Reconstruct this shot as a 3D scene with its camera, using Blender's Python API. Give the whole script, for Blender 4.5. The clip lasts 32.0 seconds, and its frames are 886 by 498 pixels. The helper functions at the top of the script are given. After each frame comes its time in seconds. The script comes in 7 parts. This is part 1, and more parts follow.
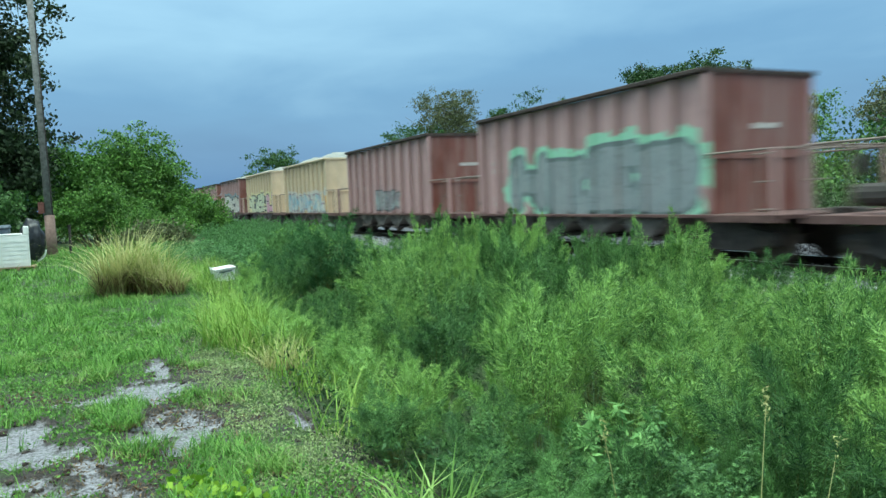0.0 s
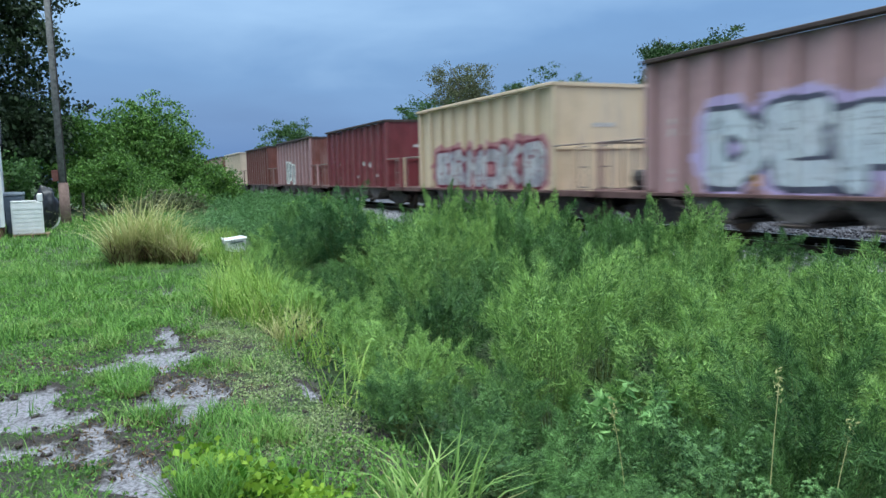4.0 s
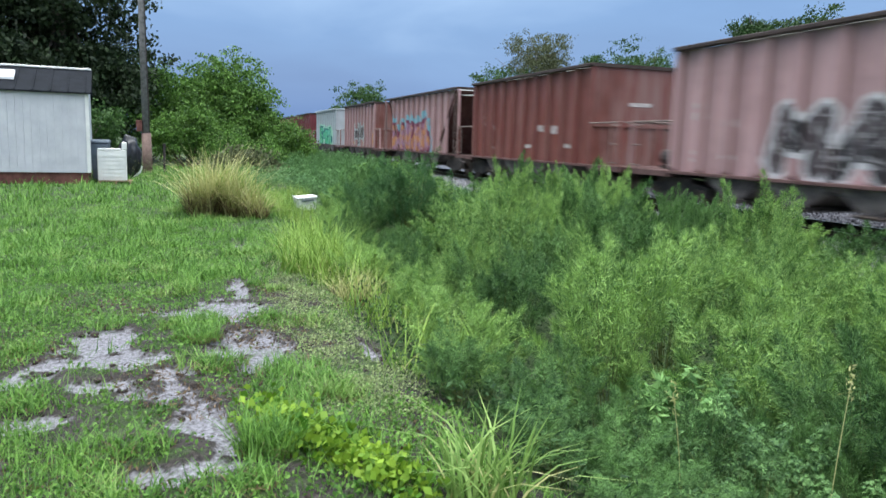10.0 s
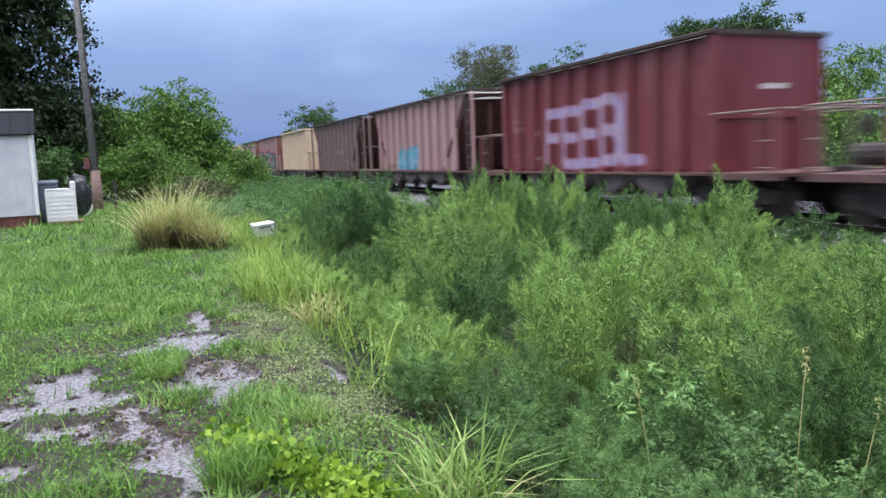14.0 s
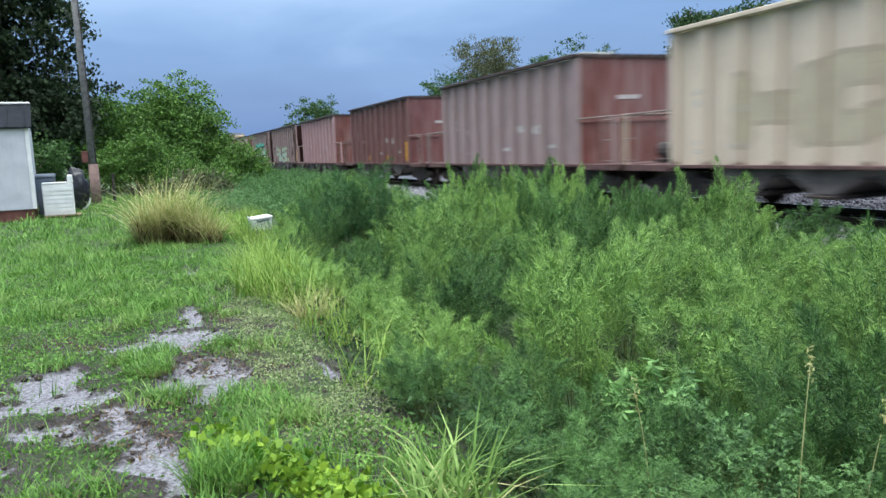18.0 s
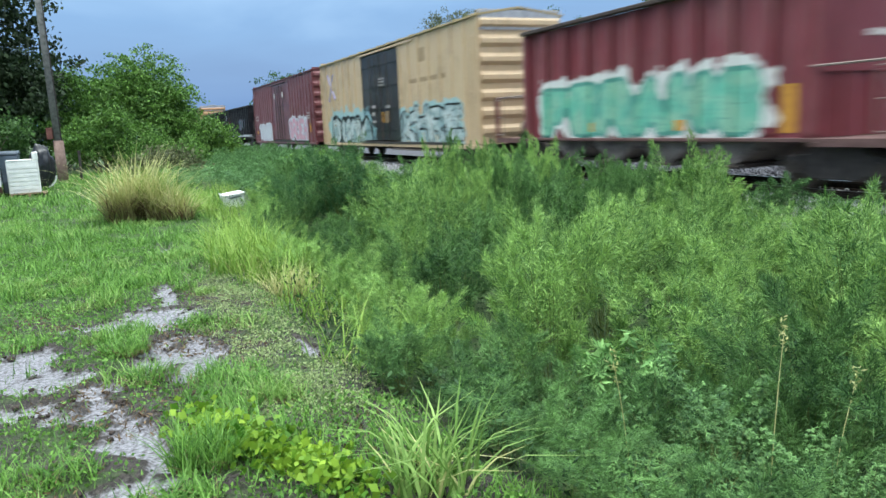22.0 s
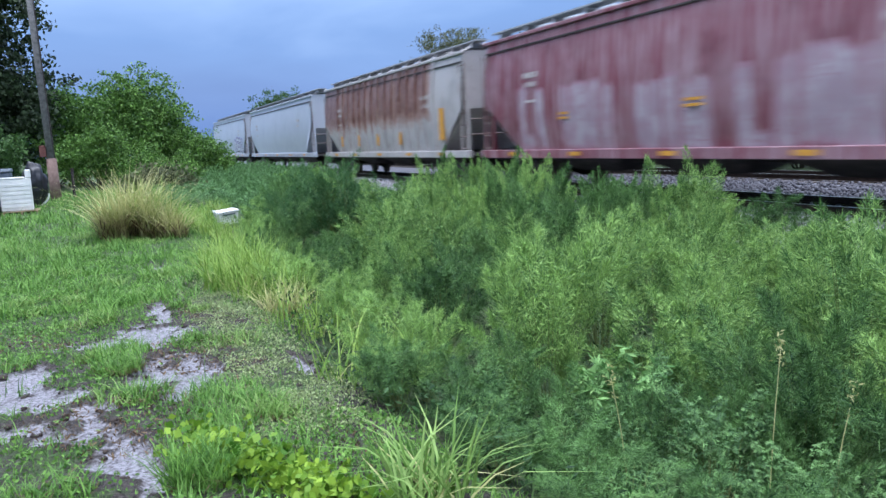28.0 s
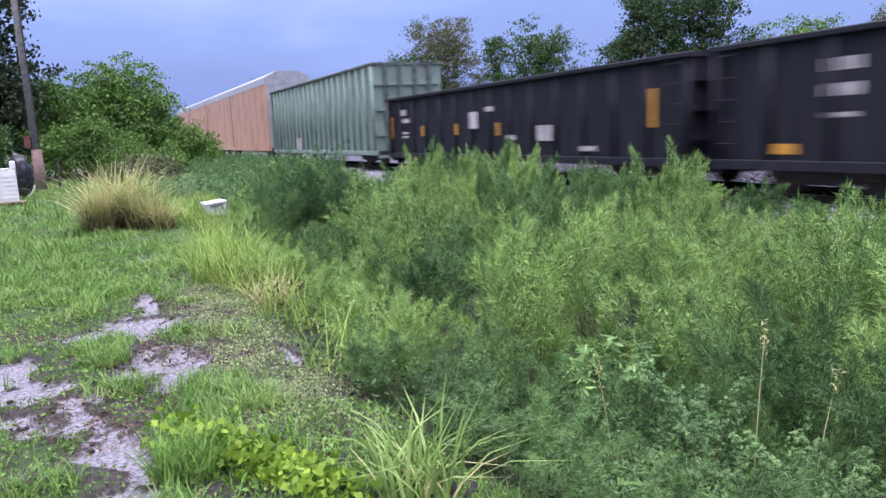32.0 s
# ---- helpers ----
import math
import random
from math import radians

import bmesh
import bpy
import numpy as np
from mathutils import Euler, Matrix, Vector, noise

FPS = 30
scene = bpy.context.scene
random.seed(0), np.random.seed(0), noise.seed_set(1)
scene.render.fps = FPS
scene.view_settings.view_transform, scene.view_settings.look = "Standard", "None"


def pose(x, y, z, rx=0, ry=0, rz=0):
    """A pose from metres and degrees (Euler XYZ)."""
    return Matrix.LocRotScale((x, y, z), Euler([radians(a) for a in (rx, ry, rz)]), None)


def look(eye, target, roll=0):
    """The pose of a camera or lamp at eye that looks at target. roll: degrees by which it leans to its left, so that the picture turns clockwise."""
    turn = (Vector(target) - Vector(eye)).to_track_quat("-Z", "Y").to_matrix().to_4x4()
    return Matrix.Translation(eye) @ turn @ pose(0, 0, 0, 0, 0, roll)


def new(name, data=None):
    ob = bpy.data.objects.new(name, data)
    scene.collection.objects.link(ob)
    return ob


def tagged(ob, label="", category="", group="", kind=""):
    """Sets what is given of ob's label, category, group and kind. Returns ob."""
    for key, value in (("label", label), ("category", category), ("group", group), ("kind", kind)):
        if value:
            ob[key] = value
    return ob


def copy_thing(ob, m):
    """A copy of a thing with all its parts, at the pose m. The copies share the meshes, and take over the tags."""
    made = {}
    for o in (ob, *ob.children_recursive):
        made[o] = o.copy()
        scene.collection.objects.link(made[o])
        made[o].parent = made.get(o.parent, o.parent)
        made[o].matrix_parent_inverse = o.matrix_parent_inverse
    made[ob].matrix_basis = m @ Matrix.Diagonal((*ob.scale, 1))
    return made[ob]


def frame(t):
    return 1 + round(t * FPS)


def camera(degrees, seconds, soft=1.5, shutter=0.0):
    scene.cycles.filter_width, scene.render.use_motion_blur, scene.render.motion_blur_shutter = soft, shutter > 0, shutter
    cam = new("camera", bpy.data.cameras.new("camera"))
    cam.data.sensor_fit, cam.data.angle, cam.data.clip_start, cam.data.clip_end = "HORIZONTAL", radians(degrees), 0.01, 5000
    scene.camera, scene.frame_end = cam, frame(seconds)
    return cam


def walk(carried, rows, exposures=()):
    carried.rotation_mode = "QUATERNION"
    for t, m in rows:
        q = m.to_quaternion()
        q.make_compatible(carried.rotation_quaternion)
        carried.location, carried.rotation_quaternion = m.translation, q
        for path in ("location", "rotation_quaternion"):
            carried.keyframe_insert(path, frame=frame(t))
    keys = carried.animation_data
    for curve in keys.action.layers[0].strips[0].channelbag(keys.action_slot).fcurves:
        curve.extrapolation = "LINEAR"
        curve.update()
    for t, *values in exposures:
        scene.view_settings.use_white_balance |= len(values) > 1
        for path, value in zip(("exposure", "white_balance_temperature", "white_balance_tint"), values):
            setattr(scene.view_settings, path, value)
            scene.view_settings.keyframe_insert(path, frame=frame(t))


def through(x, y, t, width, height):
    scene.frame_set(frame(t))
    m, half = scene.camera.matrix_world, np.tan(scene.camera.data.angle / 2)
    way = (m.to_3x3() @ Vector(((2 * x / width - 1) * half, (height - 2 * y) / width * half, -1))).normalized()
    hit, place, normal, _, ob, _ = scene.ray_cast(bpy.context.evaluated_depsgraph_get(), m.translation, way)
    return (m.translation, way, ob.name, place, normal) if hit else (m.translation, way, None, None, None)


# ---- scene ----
cam = camera(62.0, 32.0, shutter=0.5)
PATH = [
    (0, (-0.03, -0.163, 1.658), (0.81, 1.647, 1.519), -2.4),
    (0.5, (-0.023, -0.169, 1.651), (0.807, 1.644, 1.501), -2.9),
    (1, (-0.012, -0.178, 1.649), (0.807, 1.64, 1.489), -2.9),
    (1.5, (-0.015, -0.176, 1.644), (0.79, 1.648, 1.483), -2.6),
    (2, (-0.007, -0.153, 1.649), (0.786, 1.675, 1.485), -2.4),
    (2.5, (-0.009, -0.135, 1.644), (0.78, 1.696, 1.477), -1.9),
    (3, (0.009, -0.12, 1.641), (0.798, 1.71, 1.464), -1.7),
    (3.5, (0.007, -0.109, 1.636), (0.803, 1.716, 1.445), -1.6),
    (4, (-0.002, -0.116, 1.641), (0.805, 1.702, 1.436), -1.4),
    (4.5, (0.0, -0.099, 1.638), (0.815, 1.715, 1.42), -1.6),
    (6.5, (0.002, -0.131, 1.648), (0.813, 1.684, 1.426), -2.6),
    (7, (0.006, -0.147, 1.65), (0.823, 1.666, 1.431), -2.6),
    (7.5, (0.001, -0.138, 1.648), (0.817, 1.676, 1.432), -2.6),
    (8, (0.006, -0.152, 1.653), (0.799, 1.671, 1.428), -2.8),
    (8.5, (0.008, -0.13, 1.651), (0.77, 1.705, 1.422), -3.3),
    (9, (-0.029, -0.112, 1.614), (0.499, 1.797, 1.332), -4.8),
    (9.5, (-0.033, -0.112, 1.637), (0.555, 1.769, 1.298), -0.3),
    (10, (-0.021, -0.118, 1.642), (0.619, 1.755, 1.353), 1.7),
    (10.5, (-0.001, -0.125, 1.628), (0.65, 1.752, 1.396), 1.6),
    (11, (0.021, -0.136, 1.612), (0.685, 1.737, 1.382), -0.7),
    (11.5, (0.005, -0.146, 1.625), (0.712, 1.705, 1.355), -0.6),
    (12, (-0.016, -0.129, 1.633), (0.721, 1.708, 1.347), -0.7),
    (12.5, (-0.011, -0.122, 1.641), (0.739, 1.712, 1.365), -1.1),
    (13, (0.002, -0.108, 1.635), (0.751, 1.728, 1.372), -1.5),
    (13.5, (0.009, -0.118, 1.634), (0.751, 1.722, 1.382), -2.0),
    (14, (0.003, -0.144, 1.638), (0.74, 1.699, 1.39), -2.2),
    (14.5, (0.004, -0.123, 1.632), (0.738, 1.721, 1.384), -2.4),
    (16.5, (0.049, -0.037, 1.64), (0.79, 1.803, 1.387), -2.6),
    (17, (0.099, -0.029, 1.624), (0.842, 1.812, 1.378), -2.2),
    (17.5, (0.103, -0.025, 1.627), (0.836, 1.819, 1.376), -2.3),
    (18, (0.102, -0.038, 1.632), (0.834, 1.804, 1.365), -2.3),
    (18.5, (0.093, -0.009, 1.63), (0.83, 1.828, 1.345), -2.3),
    (19, (0.085, -0.008, 1.63), (0.836, 1.821, 1.328), -2.3),
    (19.5, (0.077, -0.01, 1.633), (0.846, 1.809, 1.321), -2.3),
    (20, (0.063, -0.022, 1.637), (0.846, 1.79, 1.32), -2.3),
    (20.5, (0.054, -0.023, 1.634), (0.846, 1.785, 1.313), -2.4),
    (21, (0.055, -0.015, 1.63), (0.85, 1.791, 1.304), -2.3),
    (21.5, (0.064, -0.01, 1.629), (0.858, 1.795, 1.296), -2.4),
    (22, (0.074, -0.026, 1.634), (0.865, 1.779, 1.297), -2.6),
    (22.5, (0.072, -0.021, 1.634), (0.863, 1.784, 1.295), -2.8),
    (23, (0.063, -0.005, 1.629), (0.855, 1.801, 1.296), -2.9),
    (23.5, (0.063, -0.027, 1.636), (0.858, 1.78, 1.312), -3.1),
    (24, (0.068, -0.019, 1.632), (0.87, 1.786, 1.322), -3.1),
    (24.5, (0.072, -0.036, 1.635), (0.88, 1.769, 1.336), -3.1),
    (25, (0.073, -0.027, 1.634), (0.886, 1.777, 1.342), -3.0),
    (25.5, (0.074, -0.047, 1.645), (0.884, 1.758, 1.351), -3.2),
    (27.5, (0.058, -0.034, 1.632), (0.867, 1.77, 1.336), -2.8),
    (28, (0.059, -0.02, 1.63), (0.871, 1.784, 1.337), -2.7),
    (28.5, (0.065, -0.05, 1.639), (0.876, 1.754, 1.344), -2.7),
    (29, (0.063, -0.031, 1.635), (0.876, 1.773, 1.341), -2.5),
    (29.5, (0.069, -0.005, 1.623), (0.886, 1.796, 1.324), -2.3),
    (30, (0.08, 0.016, 1.62), (0.903, 1.812, 1.312), -2.3),
    (30.5, (0.08, -0.002, 1.627), (0.909, 1.79, 1.31), -2.4),
    (31, (0.075, -0.001, 1.621), (0.909, 1.788, 1.3), -2.4),
    (31.5, (0.073, -0.022, 1.631), (0.907, 1.766, 1.306), -2.7),
    (32, (0.071, -0.028, 1.632), (0.906, 1.761, 1.312), -2.8),
]
walk(cam, [(t, look(e, g, r)) for t, e, g, r in PATH],
     exposures=((0.0, 0.45, 6090, -16), (1.0, 0.38, 5830, -5), (2.0, 0.30, 5690, 5), (3.0, 0.30, 5910, 6), (4.0, 0.30, 5870, 2), (7.0, 0.40, 5930, 4),
                (9.0, 0.44, 6210, 7), (11.0, 0.60, 6310, 8), (12.0, 0.60, 6150, 1), (14.0, 0.54, 6310, 19), (17.0, 0.54, 6180, 8), (18.0, 0.54, 6180, 8),
                (19.0, 0.70, 6290, -5), (21.0, 0.70, 6330, 0), (24.0, 0.68, 6000, 4), (25.0, 0.68, 5940, 22), (28.0, 0.54, 5690, 15), (30.0, 0.47, 5620, 26),
                (31.0, 0.47, 5760, 35), (32.0, 0.70, 6050, 36)))

# ---- light: overcast evening sky, brightest overhead ----
world = bpy.data.worlds.new("overcast_evening")
scene.world = world
world.use_nodes = True


def nd(tree, kind, props=None, **ins):
    """A node with its properties and inputs; an input may be a value or another node's socket."""
    n = tree.nodes.new("ShaderNode" + kind)
    p = props or {}
    if "operation" in p:
        n.operation = p["operation"]
    if "data_type" in p:
        n.data_type, n.blend_type = p["data_type"], p["blend_type"]
    if "noise_dimensions" in p:
        n.noise_dimensions = p["noise_dimensions"]
    if "attribute_name" in p:
        n.attribute_name = p["attribute_name"]
    if "sky_type" in p:
        n.sky_type, n.sun_disc = p["sky_type"], p["sun_disc"]
        n.sun_elevation, n.sun_rotation = p["sun_elevation"], p["sun_rotation"]
        n.air_density, n.dust_density = p["air_density"], p["dust_density"]
    for k, v in ins.items():
        s = n.inputs[int(k[1:])] if k[0] == "i" and k[1:].isdigit() else n.inputs[k.replace("_", " ")]
        if isinstance(v, bpy.types.NodeSocket):
            tree.links.new(v, s)
        elif isinstance(v, tuple) and len(v) == 3 and s.type == "RGBA":
            s.default_value = (*v, 1)
        else:
            s.default_value = v
    return n


def mth(tree, op, a, b=0.0, c=0.0):
    return nd(tree, "Math", {"operation": op}, i0=a, i1=b, i2=c).outputs[0]


def mixc(tree, f, a, b, blend="MIX"):
    n = nd(tree, "Mix", {"data_type": "RGBA", "blend_type": blend}, i0=f, i6=a, i7=b)
    return n.outputs[2]


def ramp(tree, f, *stops):
    n = nd(tree, "ValToRGB", None, Fac=f)
    e = n.color_ramp.elements
    while len(e) < len(stops):
        e.new(0.5)
    for x, (p, c) in zip(e, stops):
        x.position, x.color = p, (*c, 1) if isinstance(c, tuple) else (c, c, c, 1)
    return n.outputs[0]


wt = world.node_tree
sky = nd(wt, "TexSky", {"sky_type": "NISHITA", "sun_disc": False, "sun_elevation": radians(14), "sun_rotation": radians(200),
                        "air_density": 1.6, "dust_density": 3.0})
gen = nd(wt, "TexCoord").outputs["Generated"]
sep = nd(wt, "SeparateXYZ", None, i0=gen)
stretch = nd(wt, "Mapping", None, i0=gen, Scale=(1.4, 1.4, 5.0))
cl = nd(wt, "TexNoise", None, Vector=stretch.outputs[0], Scale=1.7, Detail=5.0, Roughness=0.5, Distortion=0.3)
lift = mth(wt, "MULTIPLY_ADD", mth(wt, "SUBTRACT", cl.outputs[0], 0.5), 0.34, sep.outputs[2])
grey = ramp(wt, lift, (0.0, (0.135, 0.23, 0.45)), (0.12, (0.175, 0.297, 0.545)), (0.3, (0.385, 0.535, 0.78)), (0.5, (0.66, 0.76, 0.90)), (1.0, (3.5, 3.55, 3.6)))
both = mixc(wt, 0.12, grey, mixc(wt, 1.0, sky.outputs[0], (0.10, 0.10, 0.10), "MULTIPLY"))
wt.links.new(both, wt.nodes["Background"].inputs[0])
wt.nodes["Background"].inputs[1].default_value = 1.0
sun = new("sun", bpy.data.lights.new("sun", "SUN"))
sun.data.energy, sun.data.angle, sun.data.color = 1.4, radians(30), (1.0, 0.97, 0.92)
sun.matrix_world = look((-10, -7, 60), (0, 0, 0))


# ---- materials ----
def material(name):
    m = bpy.data.materials.new(name)
    m.use_nodes = True
    return m, m.node_tree, m.node_tree.nodes["Principled BSDF"]


def put(tree, sock, v):
    if isinstance(v, bpy.types.NodeSocket):
        tree.links.new(v, sock)
    else:
        sock.default_value = (*v, 1) if isinstance(v, tuple) else v


def rough_mat(name, c1, c2, scale=6.0, rough=0.85, metal=0.0, bump=0.3, fine=60.0, spec=0.3):
    """A worn surface: two colours at two scales, with fine relief."""
    m, t, b = material(name)
    co = nd(t, "TexCoord").outputs["Object"]
    n1 = nd(t, "TexNoise", None, Vector=co, Scale=scale, Detail=6.0, Roughness=0.6)
    n2 = nd(t, "TexNoise", None, Vector=co, Scale=fine, Detail=3.0)
    f = mth(t, "ADD", mth(t, "MULTIPLY", n1.outputs[0], 0.75), mth(t, "MULTIPLY", n2.outputs[0], 0.25))
    put(t, b.inputs["Base Color"], ramp(t, f, (0.36, c1), (0.64, c2)))
    put(t, b.inputs["Roughness"], mth(t, "MULTIPLY_ADD", n1.outputs[0], 0.2, rough - 0.1))
    b.inputs["Metallic"].default_value = metal
    b.inputs["Specular IOR Level"].default_value = spec
    bp = nd(t, "Bump", None, Strength=bump, Distance=0.01, Height=n2.outputs[0])
    t.links.new(bp.outputs[0], b.inputs["Normal"])
    return m


def leaf_mat(name, c1, c2, through=0.35, rough=0.55, obvar=0.0):
    """Leaves: each its own shade, with light passing through."""
    m, t, b = material(name)
    isl = nd(t, "NewGeometry").outputs["Random Per Island"]
    co = nd(t, "TexCoord").outputs["Object"]
    n1 = nd(t, "TexNoise", None, Vector=co, Scale=2.6, Detail=2.0)
    f = mth(t, "ADD", mth(t, "MULTIPLY", isl, 0.45), mth(t, "MULTIPLY", n1.outputs[0], 0.55))
    if obvar:
        rnd = nd(t, "ObjectInfo").outputs["Random"]
        f = mth(t, "ADD", f, mth(t, "MULTIPLY", mth(t, "SUBTRACT", rnd, 0.5), obvar))
    col = ramp(t, f, (0.26, c1), (0.74, c2))
    put(t, b.inputs["Base Color"], col)
    b.inputs["Roughness"].default_value = rough
    b.inputs["Specular IOR Level"].default_value = 0.25
    tr = nd(t, "BsdfTranslucent", None, Color=col)
    mx = nd(t, "MixShader", None, i0=through, i1=b.outputs[0], i2=tr.outputs[0])
    t.links.new(mx.outputs[0], t.nodes["Material Output"].inputs[0])
    return m


def paint(name, base, dark=None, tag=None, fade=0.5, rust=0.25, end_tag=None, rough=0.42, pale=None, ribs=None, spec=0.5, streak=0.0):
    """Weathered car paint: streaks running down, rust, dirt low down; tag: the colours of sprayed letters
    (fill, second fill, outline, halo, where along the side the second fill takes over); their shapes lie on the mesh."""
    dark = dark or tuple(v * 0.5 for v in base)
    m, t, b = material(name)
    co = nd(t, "TexCoord").outputs["Object"]
    xyz = nd(t, "SeparateXYZ", None, i0=co)
    st = nd(t, "Mapping", None, i0=co, Scale=(3.0, 3.0, 0.25))
    n1 = nd(t, "TexNoise", None, Vector=st.outputs[0], Scale=2.2, Detail=5.0, Roughness=0.6)
    n2 = nd(t, "TexNoise", None, Vector=co, Scale=0.9, Detail=6.0, Roughness=0.65)
    n3 = nd(t, "TexNoise", None, Vector=co, Scale=30.0, Detail=3.0)
    pale = pale or tuple(min(0.9, v * 0.6 + 0.26) for v in base)
    col = mixc(t, mth(t, "MULTIPLY", ramp(t, n1.outputs[0], (0.40, 0.0), (0.68, 1.0)), fade), base, pale)
    col = mixc(t, mth(t, "MULTIPLY", ramp(t, n2.outputs[0], (0.50, 0.0), (0.72, 1.0)), 0.55), col, dark)
    grit = mth(t, "MULTIPLY", ramp(t, mth(t, "ADD", n1.outputs[0], mth(t, "MULTIPLY", n3.outputs[0], 0.35)), (0.74, 0.0), (0.86, 1.0)), rust)
    col = mixc(t, grit, col, (0.16, 0.06, 0.03))
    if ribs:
        # dark bands beside the posts: the ribs' shade painted onto the sheet
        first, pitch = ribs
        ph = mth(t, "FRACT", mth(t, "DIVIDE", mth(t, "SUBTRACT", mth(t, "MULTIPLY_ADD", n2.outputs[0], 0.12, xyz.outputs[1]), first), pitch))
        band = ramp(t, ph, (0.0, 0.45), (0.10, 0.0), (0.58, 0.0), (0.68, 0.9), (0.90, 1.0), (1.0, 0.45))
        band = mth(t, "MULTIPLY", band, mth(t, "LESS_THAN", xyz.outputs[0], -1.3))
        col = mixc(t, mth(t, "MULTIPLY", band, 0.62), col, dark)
    if tag:
        fill1, fill2, line, halo, split = tag
        wob = nd(t, "TexNoise", None, Vector=co, Scale=2.2, Detail=3.0)
        wsep = nd(t, "SeparateColor", None, i0=wob.outputs["Color"])
        near = nd(t, "Attribute", {"attribute_name": "spray"}).outputs["Fac"]
        a = mth(t, "MULTIPLY_ADD", near, -4.0, mth(t, "MULTIPLY_ADD", wsep.outputs[1], 0.7, 3.65))
        a = mth(t, "MULTIPLY_ADD", mth(t, "SUBTRACT", n1.outputs[0], 0.5), streak, a)
        on = mth(t, "GREATER_THAN", near, 0.01)
        fade_in = ramp(t, wsep.outputs[0], (0.42, 0.0), (0.58, 1.0))
        if split is not None:
            fade_in = mth(t, "GREATER_THAN", split, xyz.outputs[1])
        fill = mixc(t, fade_in, tuple(v * 0.8 for v in fill1), tuple(v * 0.8 for v in fill2))
        band = mth(t, "LESS_THAN", mth(t, "ABSOLUTE", mth(t, "SUBTRACT", mth(t, "FRACT", mth(t, "MULTIPLY", wsep.outputs[2], 5.0)), 0.5)), 0.055)
        fill = mixc(t, mth(t, "MULTIPLY", band, 0.85), fill, line)
        fill = mixc(t, mth(t, "MULTIPLY", ramp(t, n1.outputs[0], (0.45, 0.0), (0.75, 1.0)), 0.32), fill, col)
        if halo:
            reach_out = mth(t, "MULTIPLY", mth(t, "LESS_THAN", a, mth(t, "MULTIPLY_ADD", wsep.outputs[2], 3.2, 0.55)), on)
            col = mixc(t, mth(t, "MULTIPLY", reach_out, 0.85), col, halo)
        col = mixc(t, mth(t, "MULTIPLY", mth(t, "LESS_THAN", a, 1.42), on), col, line)
        col = mixc(t, mth(t, "MULTIPLY", mth(t, "LESS_THAN", a, 0.98), on), col, fill)
    if end_tag:
        yc, c1 = end_tag
        wob2 = nd(t, "TexNoise", None, Vector=co, Scale=2.6, Detail=3.0)
        r = nd(t, "VectorMath", {"operation": "DISTANCE"}, i0=co, i1=(-0.4, yc, 2.5)).outputs[1]
        on = mth(t, "MULTIPLY", mth(t, "LESS_THAN", r, 0.95), mth(t, "GREATER_THAN", wob2.outputs[0], 0.48))
        on = mth(t, "MULTIPLY", on, mth(t, "GREATER_THAN", xyz.outputs[0], -1.4))
        col = mixc(t, mth(t, "MULTIPLY", on, 0.8), col, c1)
    put(t, b.inputs["Base Color"], col)
    put(t, b.inputs["Roughness"], mth(t, "MULTIPLY_ADD", n2.outputs[0], 0.3, rough - 0.12))
    b.inputs["Specular IOR Level"].default_value = spec
    bp = nd(t, "Bump", None, Strength=0.25, Distance=0.006, Height=n3.outputs[0])
    t.links.new(bp.outputs[0], b.inputs["Normal"])
    return m


M_STEEL = rough_mat("grimy_underframe_steel", (0.022, 0.020, 0.021), (0.10, 0.088, 0.084), 5.0, 0.75, 0.2)
M_WHEEL = rough_mat("wheel_steel", (0.05, 0.04, 0.035), (0.14, 0.11, 0.095), 8.0, 0.6, 0.5)
M_CHUTE = rough_mat("dusty_chute_steel", (0.045, 0.04, 0.04), (0.25, 0.22, 0.21), 2.2, 0.85, 0.0, 0.5)
M_RAILTOP = rough_mat("rail_steel", (0.02, 0.016, 0.014), (0.06, 0.045, 0.038), 10.0, 0.5, 0.6)
M_PALE = rough_mat("pale_handrail_paint", (0.14, 0.10, 0.09), (0.28, 0.23, 0.21), 6.0, 0.6)
M_LOAD = rough_mat("crushed_limestone", (0.16, 0.17, 0.165), (0.33, 0.335, 0.32), 9.0, 0.95, 0.0, 0.8, 40.0)
M_STENCIL = rough_mat("white_stencil_paint", (0.30, 0.27, 0.27), (0.68, 0.65, 0.64), 9.0, 0.7)
M_ORANGE = rough_mat("yellow_reflector", (0.46, 0.22, 0.04), (0.70, 0.36, 0.05), 9.0, 0.5)
M_WHITE = rough_mat("white_plastic", (0.68, 0.70, 0.70), (0.82, 0.83, 0.82), 4.0, 0.45)
M_SIDING = rough_mat("white_shed_siding", (0.48, 0.50, 0.56), (0.60, 0.62, 0.67), 2.0, 0.55)
M_SHINGLE = rough_mat("dark_roof_metal", (0.006, 0.008, 0.011), (0.018, 0.021, 0.028), 4.0, 0.9, 0.0, 0.3, 60.0, 0.15)
M_SKIRT = rough_mat("red_brown_skirt_wood", (0.10, 0.04, 0.035), (0.20, 0.09, 0.075), 5.0, 0.85)
M_POLE = rough_mat("weathered_pole_wood", (0.11, 0.11, 0.11), (0.24, 0.24, 0.24), 7.0, 0.9)
M_POLELOW = rough_mat("red_brown_pole_wrap", (0.13, 0.085, 0.075), (0.25, 0.175, 0.15), 7.0, 0.85)
M_CAN = rough_mat("grey_blue_bin_plastic", (0.10, 0.13, 0.16), (0.17, 0.20, 0.24), 4.0, 0.5)
